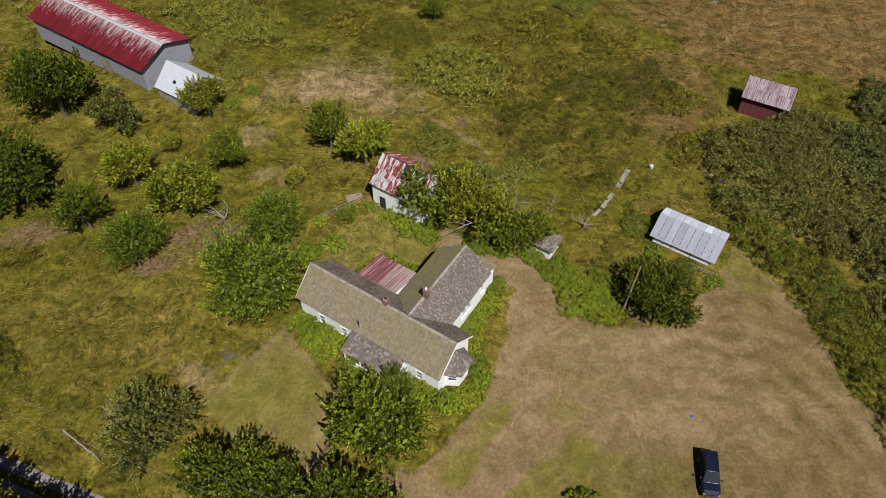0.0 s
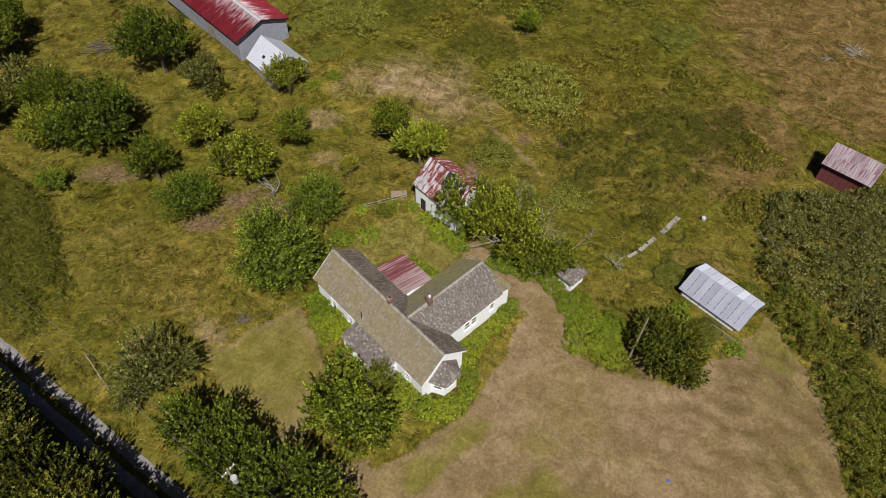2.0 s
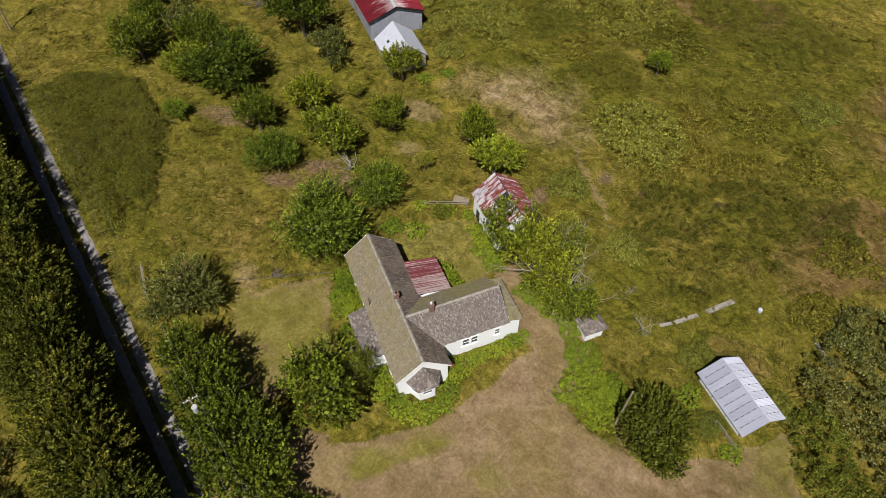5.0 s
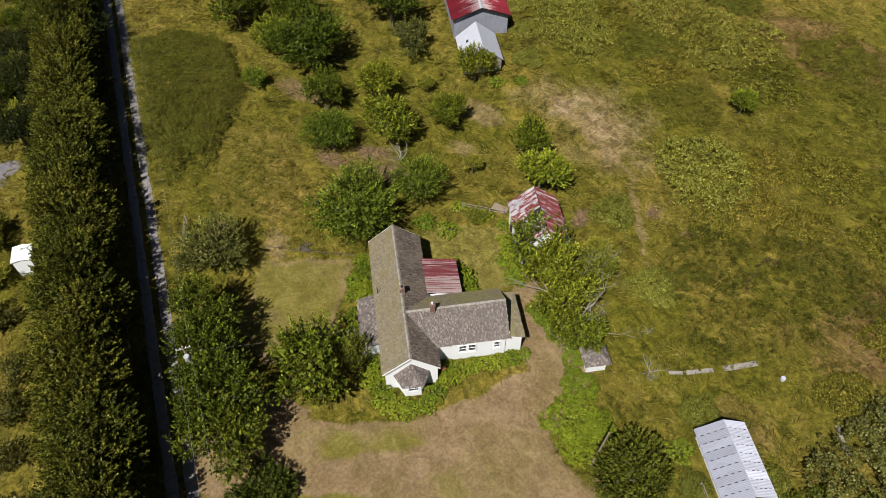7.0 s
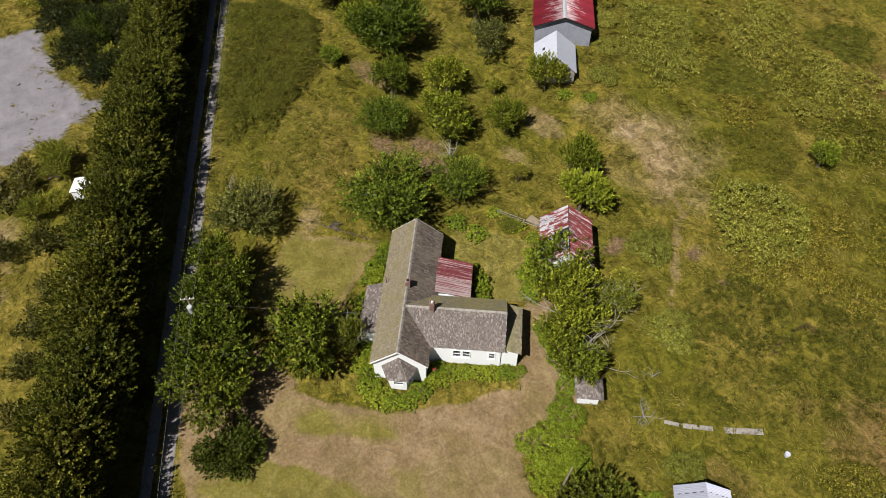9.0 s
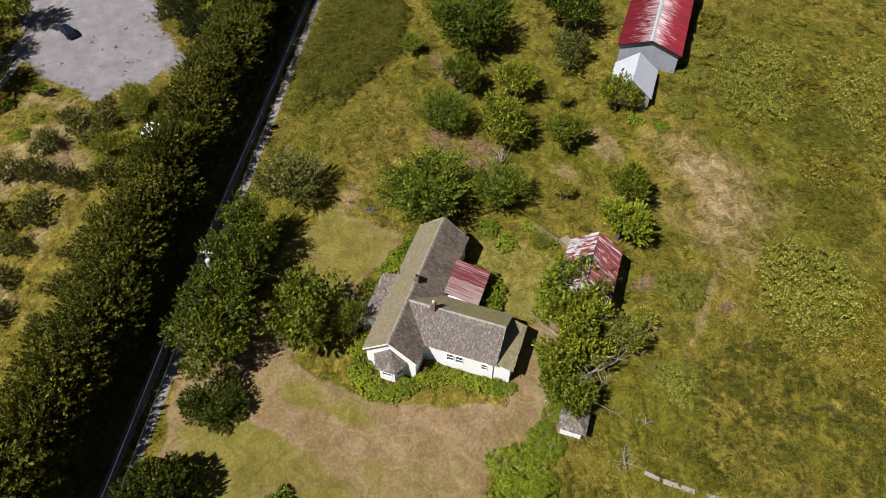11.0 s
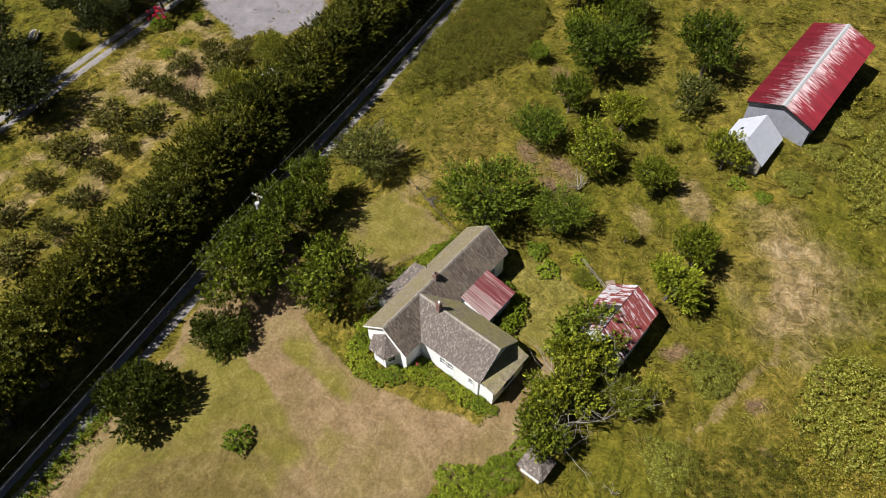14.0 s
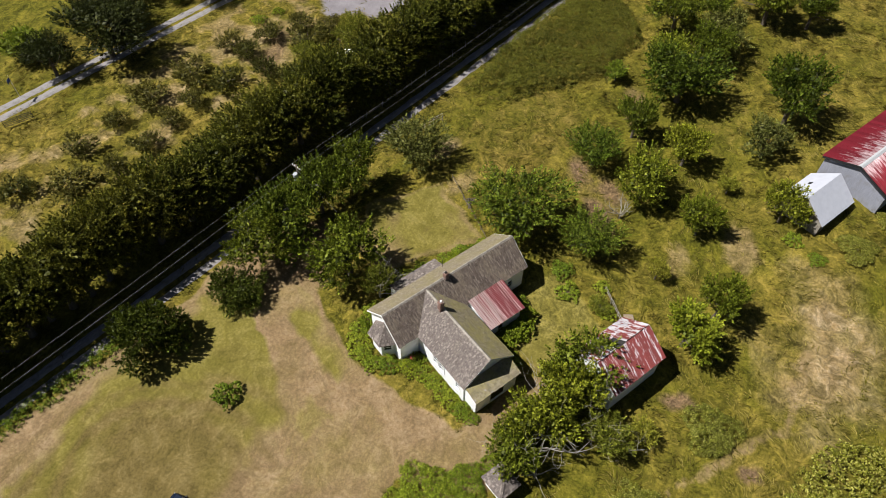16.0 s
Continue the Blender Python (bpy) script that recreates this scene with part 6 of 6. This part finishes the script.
def build_rusty_shed():
    W, L, E, R = 7.0, 8.4, 4.4, 7.15
    t = gabled("old_shed", pose(-9.85, 67.16, 0, 0, 0, TURN + 180), W, L, E, R, "collapsing white shed with a patchy rust-red metal roof", "shed", M_WHITE, 0.25, "peeling white boards", 0)
    # near-black deck paints the dark inside where roof sheets are missing
    roof_frame(t, W - 0.2, -0.1, L, E - 0.08, R - 0.08, M_DARK)
    s = math.hypot(W / 2, R - E)
    sheet_roof(t, M_METAL_RUSTED, (0, -0.25, R), (0, 1, 0), (-W / 2 / s, 0, (E - R) / s), L + 0.4, s + 0.1, 11, 2, 4, 0.018, 2, rough=0.02)
    sheet_roof(t, M_METAL_RUST, (0, -0.25, R), (0, 1, 0), (W / 2 / s, 0, (E - R) / s), L + 0.4, s + 0.1, 11, 2, 4, 0.018, 4, {(0, 5), (0, 6)}, rough=0.03)
    # near-black panels on the whole wall stand in for two unlit openings
    dr = bmesh.new()
    box(dr, W / 2 - 0.24, W / 2 - 0.19, 1.2, 2.2, 0, 2.2)
    part("doorway", dr, M_DARK, t, "near-black panel painted for an unlit doorway")
    ng = bmesh.new()
    box(ng, W / 2 - 0.24, W / 2 - 0.19, 4.6, 6.2, 2.6, 3.6)
    part("window", ng, M_DARK, t, "near-black panel painted for an unlit, glassless window")


build_rusty_shed()


def build_open_shed():
    W, L, E, R = 6.2, 8.9, 1.35, 3.0
    t = thing("open_shed", pose(28.84, 61.16, 0, 0, 0, TURN + 180), "low open-ended shed with a pale grey sheet-metal roof", "shed")
    for y in (0.4, 3.0, 5.7, 8.4):
        for x in (-2.8, 2.8):
            p = bmesh.new()
            box(p, x - 0.08, x + 0.08, y - 0.08, y + 0.08, -0.2, 1.35)
            part("post", p, M_TIMBER, t)
    for x in (-2.85, 2.85):
        w = bmesh.new()
        wall_run(w, "y", x - 0.05, 0.5, 8.4, 0.2, 1.2, 0.08)
        part("wall", w, M_WHITE, t, "pale board side")
    s = math.hypot(W / 2, R - E)
    roof_frame(t, W - 0.3, 0.05, L - 0.05, E + 0.02, R - 0.06, M_TIMBER, 0.06)
    for sx in (-1, 1):
        sheet_roof(t, M_METAL_WHITE, (0, -0.15, R), (0, 1, 0), (sx * W / 2 / s, 0, (E - R) / s), L + 0.3, s, 9, 1, 6, 0.02, 8 + sx)
        for i in range(1, 9):      # short dark strips along each lap between the sheets
            y = -0.15 + (L + 0.3) * i / 9
            for k in range(4):
                lp = bmesh.new()
                a, b = 0.1 + 0.23 * k, 0.22 + 0.23 * k
                q = lambda f: (sx * W / 2 * f, E + (R - E) * (1 - f) + 0.085)
                (x0, z0), (x1, z1) = q(a), q(b)
                slab(lp, [(x0, y - 0.035, z0), (x1, y - 0.035, z1), (x1, y + 0.035, z1), (x0, y + 0.035, z0)], 0.012)
                part("lap_strip", lp, M_DARK, t, "near-black strip along a sheet lap")


build_open_shed()


def build_far_shed():
    t = thing("cattle_shed", pose(50.01, 87.35, 0, 0, 0, 64.2), "dark red board shed with a streaked rusting mono-pitch roof", "shed")
    w = bmesh.new()
    wall_run(w, "x", -3.5, -1.9, 1.9, -0.2, 3.2, 0.12)
    wall_run(w, "x", 3.38, -1.9, 1.9, -0.2, 3.2, 0.12)
    wall_run(w, "y", -1.9, -3.38, 3.38, -0.2, 3.2, 0.12)
    wall_run(w, "y", 1.78, -3.38, 3.38, -0.2, 4.1, 0.12)
    part("wall", w, M_RED_BOARD, t, "dark red vertical boards")
    for i in range(24):                        # cover strips on the long low side
        b = bmesh.new()
        yy = -3.35 + 6.7 * i / 23
        box(b, -1.935, -1.902, yy - 0.03, yy + 0.03, 0.0, 3.15)
        part("board_strip", b, M_RED_BOARD if i % 3 else M_DARK, t)
    s = math.hypot(4.6, 1.15)
    sheet_roof(t, M_METAL_PURPLE, (2.25, -3.75, 4.5), (0, 1, 0), (-4.6 / s, 0, -1.15 / s), 7.5, s, 9, 2, 4, 0.02, 6)
    d = bmesh.new()
    slab(d, [(2.2, -3.6, 4.45), (-2.25, -3.6, 3.33), (-2.25, 3.6, 3.33), (2.2, 3.6, 4.45)], 0.1)
    part("roof_deck", d, M_OLDWOOD, t)


build_far_shed()


def build_outhouse():
    t = thing("outhouse", pose(13.0, 56.5, 0.25, 0, 0, TURN), "tiny white outhouse with a weathered hipped shingle roof", "outhouse")
    w = bmesh.new()
    for a in (0, 1):
        wall_run(w, "x", (-1.1, 0.98)[a], -1.25, 1.25, -0.2, 1.8, 0.12)
        wall_run(w, "y", (-1.25, 1.13)[a], -0.98, 0.98, -0.2, 1.8, 0.12)
    part("wall", w, M_WHITE, t, "white-painted boards")
    E, R = 1.78, 2.85
    c = [(-1.7, -1.5), (1.7, -1.5), (1.7, 1.5), (-1.7, 1.5)]
    ends = [(-0.35, 0), (0.35, 0)]
    faces = [(c[0], c[1], ends[1], ends[0]), (c[1], c[2], ends[1], ends[1]), (c[2], c[3], ends[0], ends[1]), (c[3], c[0], ends[0], ends[0])]
    d = bmesh.new()
    vs = [d.verts.new((*p, E)) for p in c] + [d.verts.new((*p, R)) for p in ends]
    for q in ((0, 1, 5, 4), (1, 2, 5), (2, 3, 4, 5), (3, 0, 4), (3, 2, 1, 0)):
        d.faces.new([vs[i] for i in q])
    part("roof_deck", d, M_OLDWOOD, t)
    for i, (a, b, e, f) in enumerate(faces):
        a3, b3 = np.array([*a, E]), np.array([*b, E])
        ln = np.linalg.norm(b3 - a3)
        al = (b3 - a3) / ln
        e3, f3 = np.array([*e, R]), np.array([*f, R])
        l1, l0 = np.dot(e3 - a3, al), np.dot(f3 - a3, al)
        up = e3 - a3 - al * l1
        ht = np.linalg.norm(up)
        shingles("shingles", t, M_SHAKE_GREY, a3 + np.array([0, 0, 0.015]), al, up / ht, ln, ht, 0.26, None, 40 + i, taper=lambda g, ln=ln, l0=l0, l1=l1: (min(l0, l1) * g, ln - (ln - max(l0, l1)) * g), width=0.22)


build_outhouse()


def build_white_box():
    # plain gabled box added for a small white roof, taken for a camper's
    t = gabled("white_roofed_box", pose(-47.6, 5.6, 0, 0, 0, 66), 2.7, 2.7, 3.1, 3.3, "narrow box with a bright white roof, standing in for a camper among hedge leaves", "hut", M_WHITE, 0.15)
    for sx in (-1, 1):
        rp = bmesh.new()
        slab(rp, [(sx * 1.35, -0.15, 3.1), (sx * 1.35, 2.85, 3.1), (0, 2.85, 3.34), (0, -0.15, 3.34)], 0.05)
        part("roof_panel", rp, M_TRIM, t)


build_white_box()

# ---- vehicles ----


def loft(bm, sections):
    """Skins a row of closed outlines."""
    rings = [[bm.verts.new(p) for p in s] for s in sections]
    k = len(rings[0])
    for a, b in zip(rings, rings[1:]):
        for i in range(k):
            bm.faces.new((a[i], a[(i + 1) % k], b[(i + 1) % k], b[i]))
    bm.faces.new(rings[0][::-1])
    bm.faces.new(rings[-1])


def build_car(m, label):
    """An estate-bodied four-wheel-drive: x across, the front towards +y."""
    t = thing("car", m, label, "car")
    hw = 0.92

    def ring(y, zb, zt, w, r=0.16):
        return [(-w + r, y, zb), (w - r, y, zb), (w, y, zb + r), (w, y, zt - r), (w - r, y, zt), (-w + r, y, zt), (-w, y, zt - r), (-w, y, zb + r)]
    b = bmesh.new()
    loft(b, [ring(-2.35, 0.5, 0.95, hw - 0.1), ring(-2.28, 0.38, 1.05, hw), ring(-1.0, 0.34, 1.08, hw), ring(0.7, 0.34, 1.05, hw), ring(1.9, 0.36, 0.98, hw - 0.02), ring(2.3, 0.45, 0.85, hw - 0.12)])
    part("body", b, M_CARPAINT, t, smooth=False)
    b = bmesh.new()
    loft(b, [ring(-2.2, 1.0, 1.1, hw - 0.06, 0.04), ring(-1.95, 1.0, 1.66, hw - 0.2, 0.12), ring(-1.0, 1.0, 1.76, hw - 0.2, 0.14), ring(0.3, 1.0, 1.74, hw - 0.22, 0.14), ring(1.15, 1.0, 1.08, hw - 0.08, 0.04)])
    cab = part("cabin", b, M_GLASS, t, "dark-tinted cabin glass")
    b = bmesh.new()
    loft(b, [[(-0.62, y, z), (0.62, y, z), (0.66, y, z + 0.03), (0.5, y, z + 0.07), (-0.5, y, z + 0.07), (-0.66, y, z + 0.03)] for y, z in ((-1.9, 1.66), (-1.0, 1.745), (0.25, 1.725))])
    part("roof", b, M_CARPAINT, t, "dark blue roof")
    for x in (-0.55, 0.55):
        r = bmesh.new()
        tube(r, [(x, -1.7, 1.79), (x, -0.9, 1.85), (x, 0.0, 1.82)], [0.025] * 3, 5)
        part("roof_rail", r, M_BLACK, t)
    for x in (-1, 1):
        for y in (-1.4, 1.45):
            wv = bmesh.new()
            bmesh.ops.create_cone(wv, cap_ends=True, segments=18, radius1=0.36, radius2=0.36, depth=0.24, matrix=pose(x * 0.82, y, 0.36, 0, 90, 0))
            wh = part("wheel", wv, M_RUBBER, t)
            rv2 = bmesh.new()
            bmesh.ops.create_cone(rv2, cap_ends=True, segments=14, radius1=0.22, radius2=0.18, depth=0.26, matrix=pose(x * 0.83, y, 0.36, 0, 90, 0))
            part("rim", rv2, M_RIM, wh)
        mi = bmesh.new()
        box(mi, *sorted((x * 0.93, x * 1.13)), 0.72, 0.86, 1.02, 1.2, 0.02)
        part("wing_mirror", mi, M_BLACK, t)
        hl = bmesh.new()
        box(hl, *sorted((x * 0.45, x * 0.8)), 2.2, 2.3, 0.68, 0.82, 0.02)
        part("headlight", hl, M_LAMP, t)
        tl = bmesh.new()
        box(tl, *sorted((x * 0.72, x * 0.9)), -2.34, -2.25, 0.75, 1.0, 0.02)
        part("tail_light", tl, M_RED_BOARD, t)
    bp = bmesh.new()
    box(bp, -0.85, 0.85, 2.24, 2.4, 0.4, 0.6, 0.04)
    part("bumper", bp, M_BLACK, t)
    bp = bmesh.new()
    box(bp, -0.85, 0.85, -2.45, -2.3, 0.4, 0.6, 0.04)
    part("bumper", bp, M_BLACK, t)
    return t


build_car(pose(28.6, 25.2, 0, 0, 0, 173) @ Matrix.Scale(1.08, 4), "dark blue four-wheel-drive car parked on the dry lawn")
build_car(pose(-83.76, -11.36, 0, 0, 0, 120), "dark blue car parked at the edge of the gravel yard")

# ---- poles, fences and small things ----


def build_pole(x, y, h, top_only=False):
    t = thing("utility_pole", pose(x, y, 0, 0, 0, -18.6), "wooden utility pole with a grey transformer and cross-arm", "utility pole", "utility poles along the lane")
    p = bmesh.new()
    tube(p, [(0, 0, -0.3), (0, 0, h / 2), (0, 0, h)], [0.17, 0.15, 0.12], 8)
    part("pole", p, M_TIMBER, t)
    a = bmesh.new()
    box(a, -0.06, 0.06, -0.85, 0.85, h - 0.55, h - 0.42)
    part("cross_arm", a, M_OLDWOOD, t, "pale grey cross-arm")
    for yy in (-0.75, -0.3, 0.3, 0.75):
        s = bmesh.new()
        bmesh.ops.create_cone(s, cap_ends=True, segments=8, radius1=0.07, radius2=0.04, depth=0.22, matrix=Matrix.Translation((0, yy, h - 0.31)))
        part("insulator", s, M_TRIM, t)
    c = bmesh.new()
    bmesh.ops.create_cone(c, cap_ends=True, segments=14, radius1=0.33, radius2=0.33, depth=1.0, matrix=Matrix.Translation((0.45, 0, h - 2.0)))
    bmesh.ops.create_cone(c, cap_ends=True, segments=14, radius1=0.36, radius2=0.3, depth=0.12, matrix=Matrix.Translation((0.45, 0, h - 1.45)))
    part("transformer", c, M_STEEL, t, "pale grey transformer can")
    return t


POLE_H = 10.6
build_pole(-15.2, 16.3, POLE_H)
build_pole(-15.2 - 95, 16.3 + 95 * 0.343, POLE_H)
build_pole(-15.2 + 95, 16.3 - 95 * 0.343, POLE_H)


def wire(name, a, b, sag, label, r=0.009):
    a, b = Vector(a), Vector(b)
    pts = [a.lerp(b, k / 24) - Vector((0, 0, sag * 4 * (k / 24) * (1 - k / 24))) for k in range(25)]
    bm = bmesh.new()
    tube(bm, pts, [r] * 25, 4)
    tagged(part(name, bm, M_CABLE), label, "cable")


dx, dy = 95, -95 * 0.343
for off in (-0.75, 0.75):
    for sgn in (-1, 1):
        o = Vector((0.319 * off, 0.948 * off, POLE_H - 0.2))
        wire("power_line", Vector((-15.2, 16.3, 0)) + o, Vector((-15.2 + sgn * dx, 16.3 + sgn * dy, 0)) + o, 1.1, "thin grey power line strung along the lane")
wire("power_line", (-15.2, 16.3, 9.6), (-4.1, 40.4, 6.2), 0.8, "thin grey service cable from the pole to the farmhouse", 0.006)


def leaning_post(x, y, h, lx, ly, r, label):
    t = thing("old_post", pose(x, y, 0), label, "post")
    b = bmesh.new()
    tube(b, [(0, 0, -0.2), (lx * 0.5, ly * 0.5, h / 2), (lx, ly, h)], [r, r * 0.9, r * 0.75], 7)
    part("pole", b, M_TIMBER, t)


leaning_post(22.1, 46.6, 9.0, 0.4, 0.25, 0.14, "bare grey pole standing out of a round bush")


def plank(name, x, y, ln, w, turn, label, z=0.08, material=None, cat="plank"):
    b = bmesh.new()
    box(b, -ln / 2, ln / 2, -w / 2, w / 2, 0, 0.09, 0.015)
    ob = part(name, b, material or M_OLDWOOD)
    ob.matrix_world = pose(x, y, z, 0, 2, turn)
    tagged(ob, label, cat)


plank("boardwalk", 25.26, 70.80, 4.6, 0.75, 62, "grey weathered boards laid end to end in the grass")
plank("boardwalk", 22.43, 66.17, 3.6, 0.6, 58, "grey weathered boards half sunk in the grass")
plank("boardwalk", 20.62, 63.66, 1.8, 0.5, 50, "short grey weathered board in the grass")
plank("old_plank", 38.83, 71.98, 3.2, 0.55, -40, "grey plank lying in scrub")
plank("old_plank", 39.84, 71.26, 2.0, 0.4, -35, "grey plank lying in scrub")
plank("door_ramp", -14.49, 65.38, 2.4, 1.3, 20, "dark board ramp beside the old shed", material=M_TIMBER)


def tub(x, y, r, h, label):
    b = bmesh.new()
    bmesh.ops.create_cone(b, cap_ends=True, segments=16, radius1=r * 0.85, radius2=r, depth=h, matrix=Matrix.Translation((0, 0, h / 2)))
    bmesh.ops.create_cone(b, cap_ends=True, segments=16, radius1=r * 1.05, radius2=r * 0.9, depth=0.12, matrix=Matrix.Translation((0, 0, h)))
    ob = part("water_tub", b, M_ROOF_WHITE)
    ob.matrix_world = pose(x, y, 0)
    tagged(ob, label, "tub")


tub(29.81, 73.22, 0.32, 0.6, "white plastic water tub in long grass")
tub(33.79, 61.82, 0.3, 0.6, "white plastic tub beside the open shed")
flag = bmesh.new()
box(flag, -0.2, 0.2, -0.17, 0.17, 0, 0.05, 0.01)
fo = part("tarp", flag, M_BLUE)
fo.matrix_world = pose(28.27, 32.19, 0.02, 3, 2, 20)
tagged(fo, "scrap of blue tarpaulin on the dry lawn", "tarp")


def fence_run(x0, y0, x1, y1, posts, label, rails=2, h=1.1, seed=1, material=None):
    rng = random.Random(seed)
    ang = math.atan2(y1 - y0, x1 - x0)
    t = thing("fence", pose(x0, y0, 0, 0, 0, math.degrees(ang)), label, "fence")
    ln = math.hypot(x1 - x0, y1 - y0)
    mt = material or M_OLDWOOD
    for i in range(posts):
        b = bmesh.new()
        x = ln * i / (posts - 1)
        tube(b, [(x, 0, -0.2), (x + rng.uniform(-0.08, 0.08), rng.uniform(-0.08, 0.08), h * rng.uniform(0.85, 1.1))], [0.07, 0.06], 6)
        part("post", b, mt, t)
    for k in range(rails):
        for i in range(posts - 1):
            a, c = ln * i / (posts - 1), ln * (i + 1) / (posts - 1)
            z = h * (0.45 + 0.45 * k)
            b = bmesh.new()
            tube(b, [(a, 0.06, z + rng.uniform(-0.08, 0.05)), (c, 0.06, z + rng.uniform(-0.12, 0.05))], [0.04, 0.04], 5)
            part("rail", b, mt, t)
    return t


fence_run(-30.7, 33.7, -20.7, 43.0, 7, "sagging grey rail fence along the lawn", 1, 0.7, 3, M_BARK)
fence_run(-42.5, 27.3, -37.8, 24.4, 4, "leaning weathered wooden gate and rails by the lane", 3, 1.2, 5)
fence_run(-18.4, 61.1, -13.2, 64.9, 4, "short grey paling fence beside the old shed", 2, 1.0, 6)
fence_run(-70.0, 26.2, -24.1, 10.4, 14, "old timber fence posts under the tall hedge", 1, 1.5, 8, M_TIMBER)
fence_run(31.7, 54.3, 34.9, 52.5, 3, "short grey rail fence by the open shed", 2, 1.0, 9)


def brush_pile(x, y, r, label, n, seed, material=None):
    rng = random.Random(seed)
    t = thing("brush_pile", pose(x, y, float(ground_z(x, y))), label, "brush pile")
    for i in range(n):
        a = rng.uniform(0, 6.28)
        ln = rng.uniform(0.6, 1.3) * r
        cx, cy = rng.gauss(0, r * 0.35), rng.gauss(0, r * 0.3)
        z = rng.uniform(0.05, 0.55)
        b = bmesh.new()
        tube(b, [(cx - math.cos(a) * ln / 2, cy - math.sin(a) * ln / 2, z), (cx + math.cos(a) * ln / 2, cy + math.sin(a) * ln / 2, z + rng.uniform(-0.05, 0.25))], [0.07, 0.05], 5)
        part("branch", b, material or M_DEADWOOD, t)


brush_pile(-78.20, 84.29, 3.2, "heap of dark old timber and branches in the grass", 26, 3, M_BARK)
brush_pile(54.11, 123.55, 2.6, "pale heap of cut branches in the dry field", 20, 4)
brush_pile(-26.69, 38.00, 1.5, "grey brushwood along the lawn's edge", 14, 7, M_BARK)
brush_pile(49.36, 119.80, 1.2, "small grey scrap heap in the dry field", 8, 9)

# metal gate across the driveway, table, and flag
gt = thing("metal_gate", pose(-13.3, -39.1, 0, 0, 0, 145), "black tubular steel field gate across the driveway", "gate")
for z in (0.3, 0.6, 0.9, 1.2, 1.5):
    b = bmesh.new()
    tube(b, [(0, 0, z), (4.6, 0, z)], [0.04, 0.04], 6)
    part("bar", b, M_BLACK, gt)
for x in (0, 2.3, 4.6):
    b = bmesh.new()
    tube(b, [(x, 0, 0.1 if x else -0.2), (x, 0, 1.65)], [0.05, 0.05], 6)
    part("upright", b, M_BLACK, gt)
fp = thing("flagpole", pose(-20.5, -42.6, 0, 0, 0, 30), "short pole with a blue flag beside the driveway", "flagpole")
b = bmesh.new()
tube(b, [(0, 0, -0.2), (0, 0, 4.6)], [0.05, 0.035], 6)
part("pole", b, M_STEEL, fp)
b = bmesh.new()
for i in range(6):
    x0, x1 = 0.05 + i * 0.22, 0.05 + (i + 1) * 0.22
    slab(b, [(x0, 0.08 * math.sin(i * 1.3), 4.4 - 0.03 * i), (x1, 0.08 * math.sin(i * 1.3 + 1.3), 4.37 - 0.03 * i), (x1, 0.08 * math.sin(i * 1.3 + 1.3) + 0.02, 3.7 - 0.03 * i), (x0, 0.08 * math.sin(i * 1.3) + 0.02, 3.73 - 0.03 * i)], 0.01)
part("flag_cloth", b, M_BLUE, fp, "blue cloth flag")
tb = thing("picnic_table", pose(-56.94, -43.12, 0, 0, 0, 15), "grey wooden picnic table on the grass", "table")
b = bmesh.new()
box(b, -1.5, 1.5, -0.45, 0.45, 0.7, 0.76, 0.01)
part("tabletop", b, M_OLDWOOD, tb)
for s in (-1, 1):
    b = bmesh.new()
    box(b, -1.5, 1.5, s * 0.8 - 0.14, s * 0.8 + 0.14, 0.42, 0.47, 0.01)
    part("bench", b, M_OLDWOOD, tb)
    b = bmesh.new()
    box(b, s * 1.1 - 0.06, s * 1.1 + 0.06, -0.9, 0.9, 0.36, 0.42)
    box(b, s * 1.1 - 0.06, s * 1.1 + 0.06, -0.08, 0.08, -0.05, 0.7)
    part("leg", b, M_TIMBER, tb)
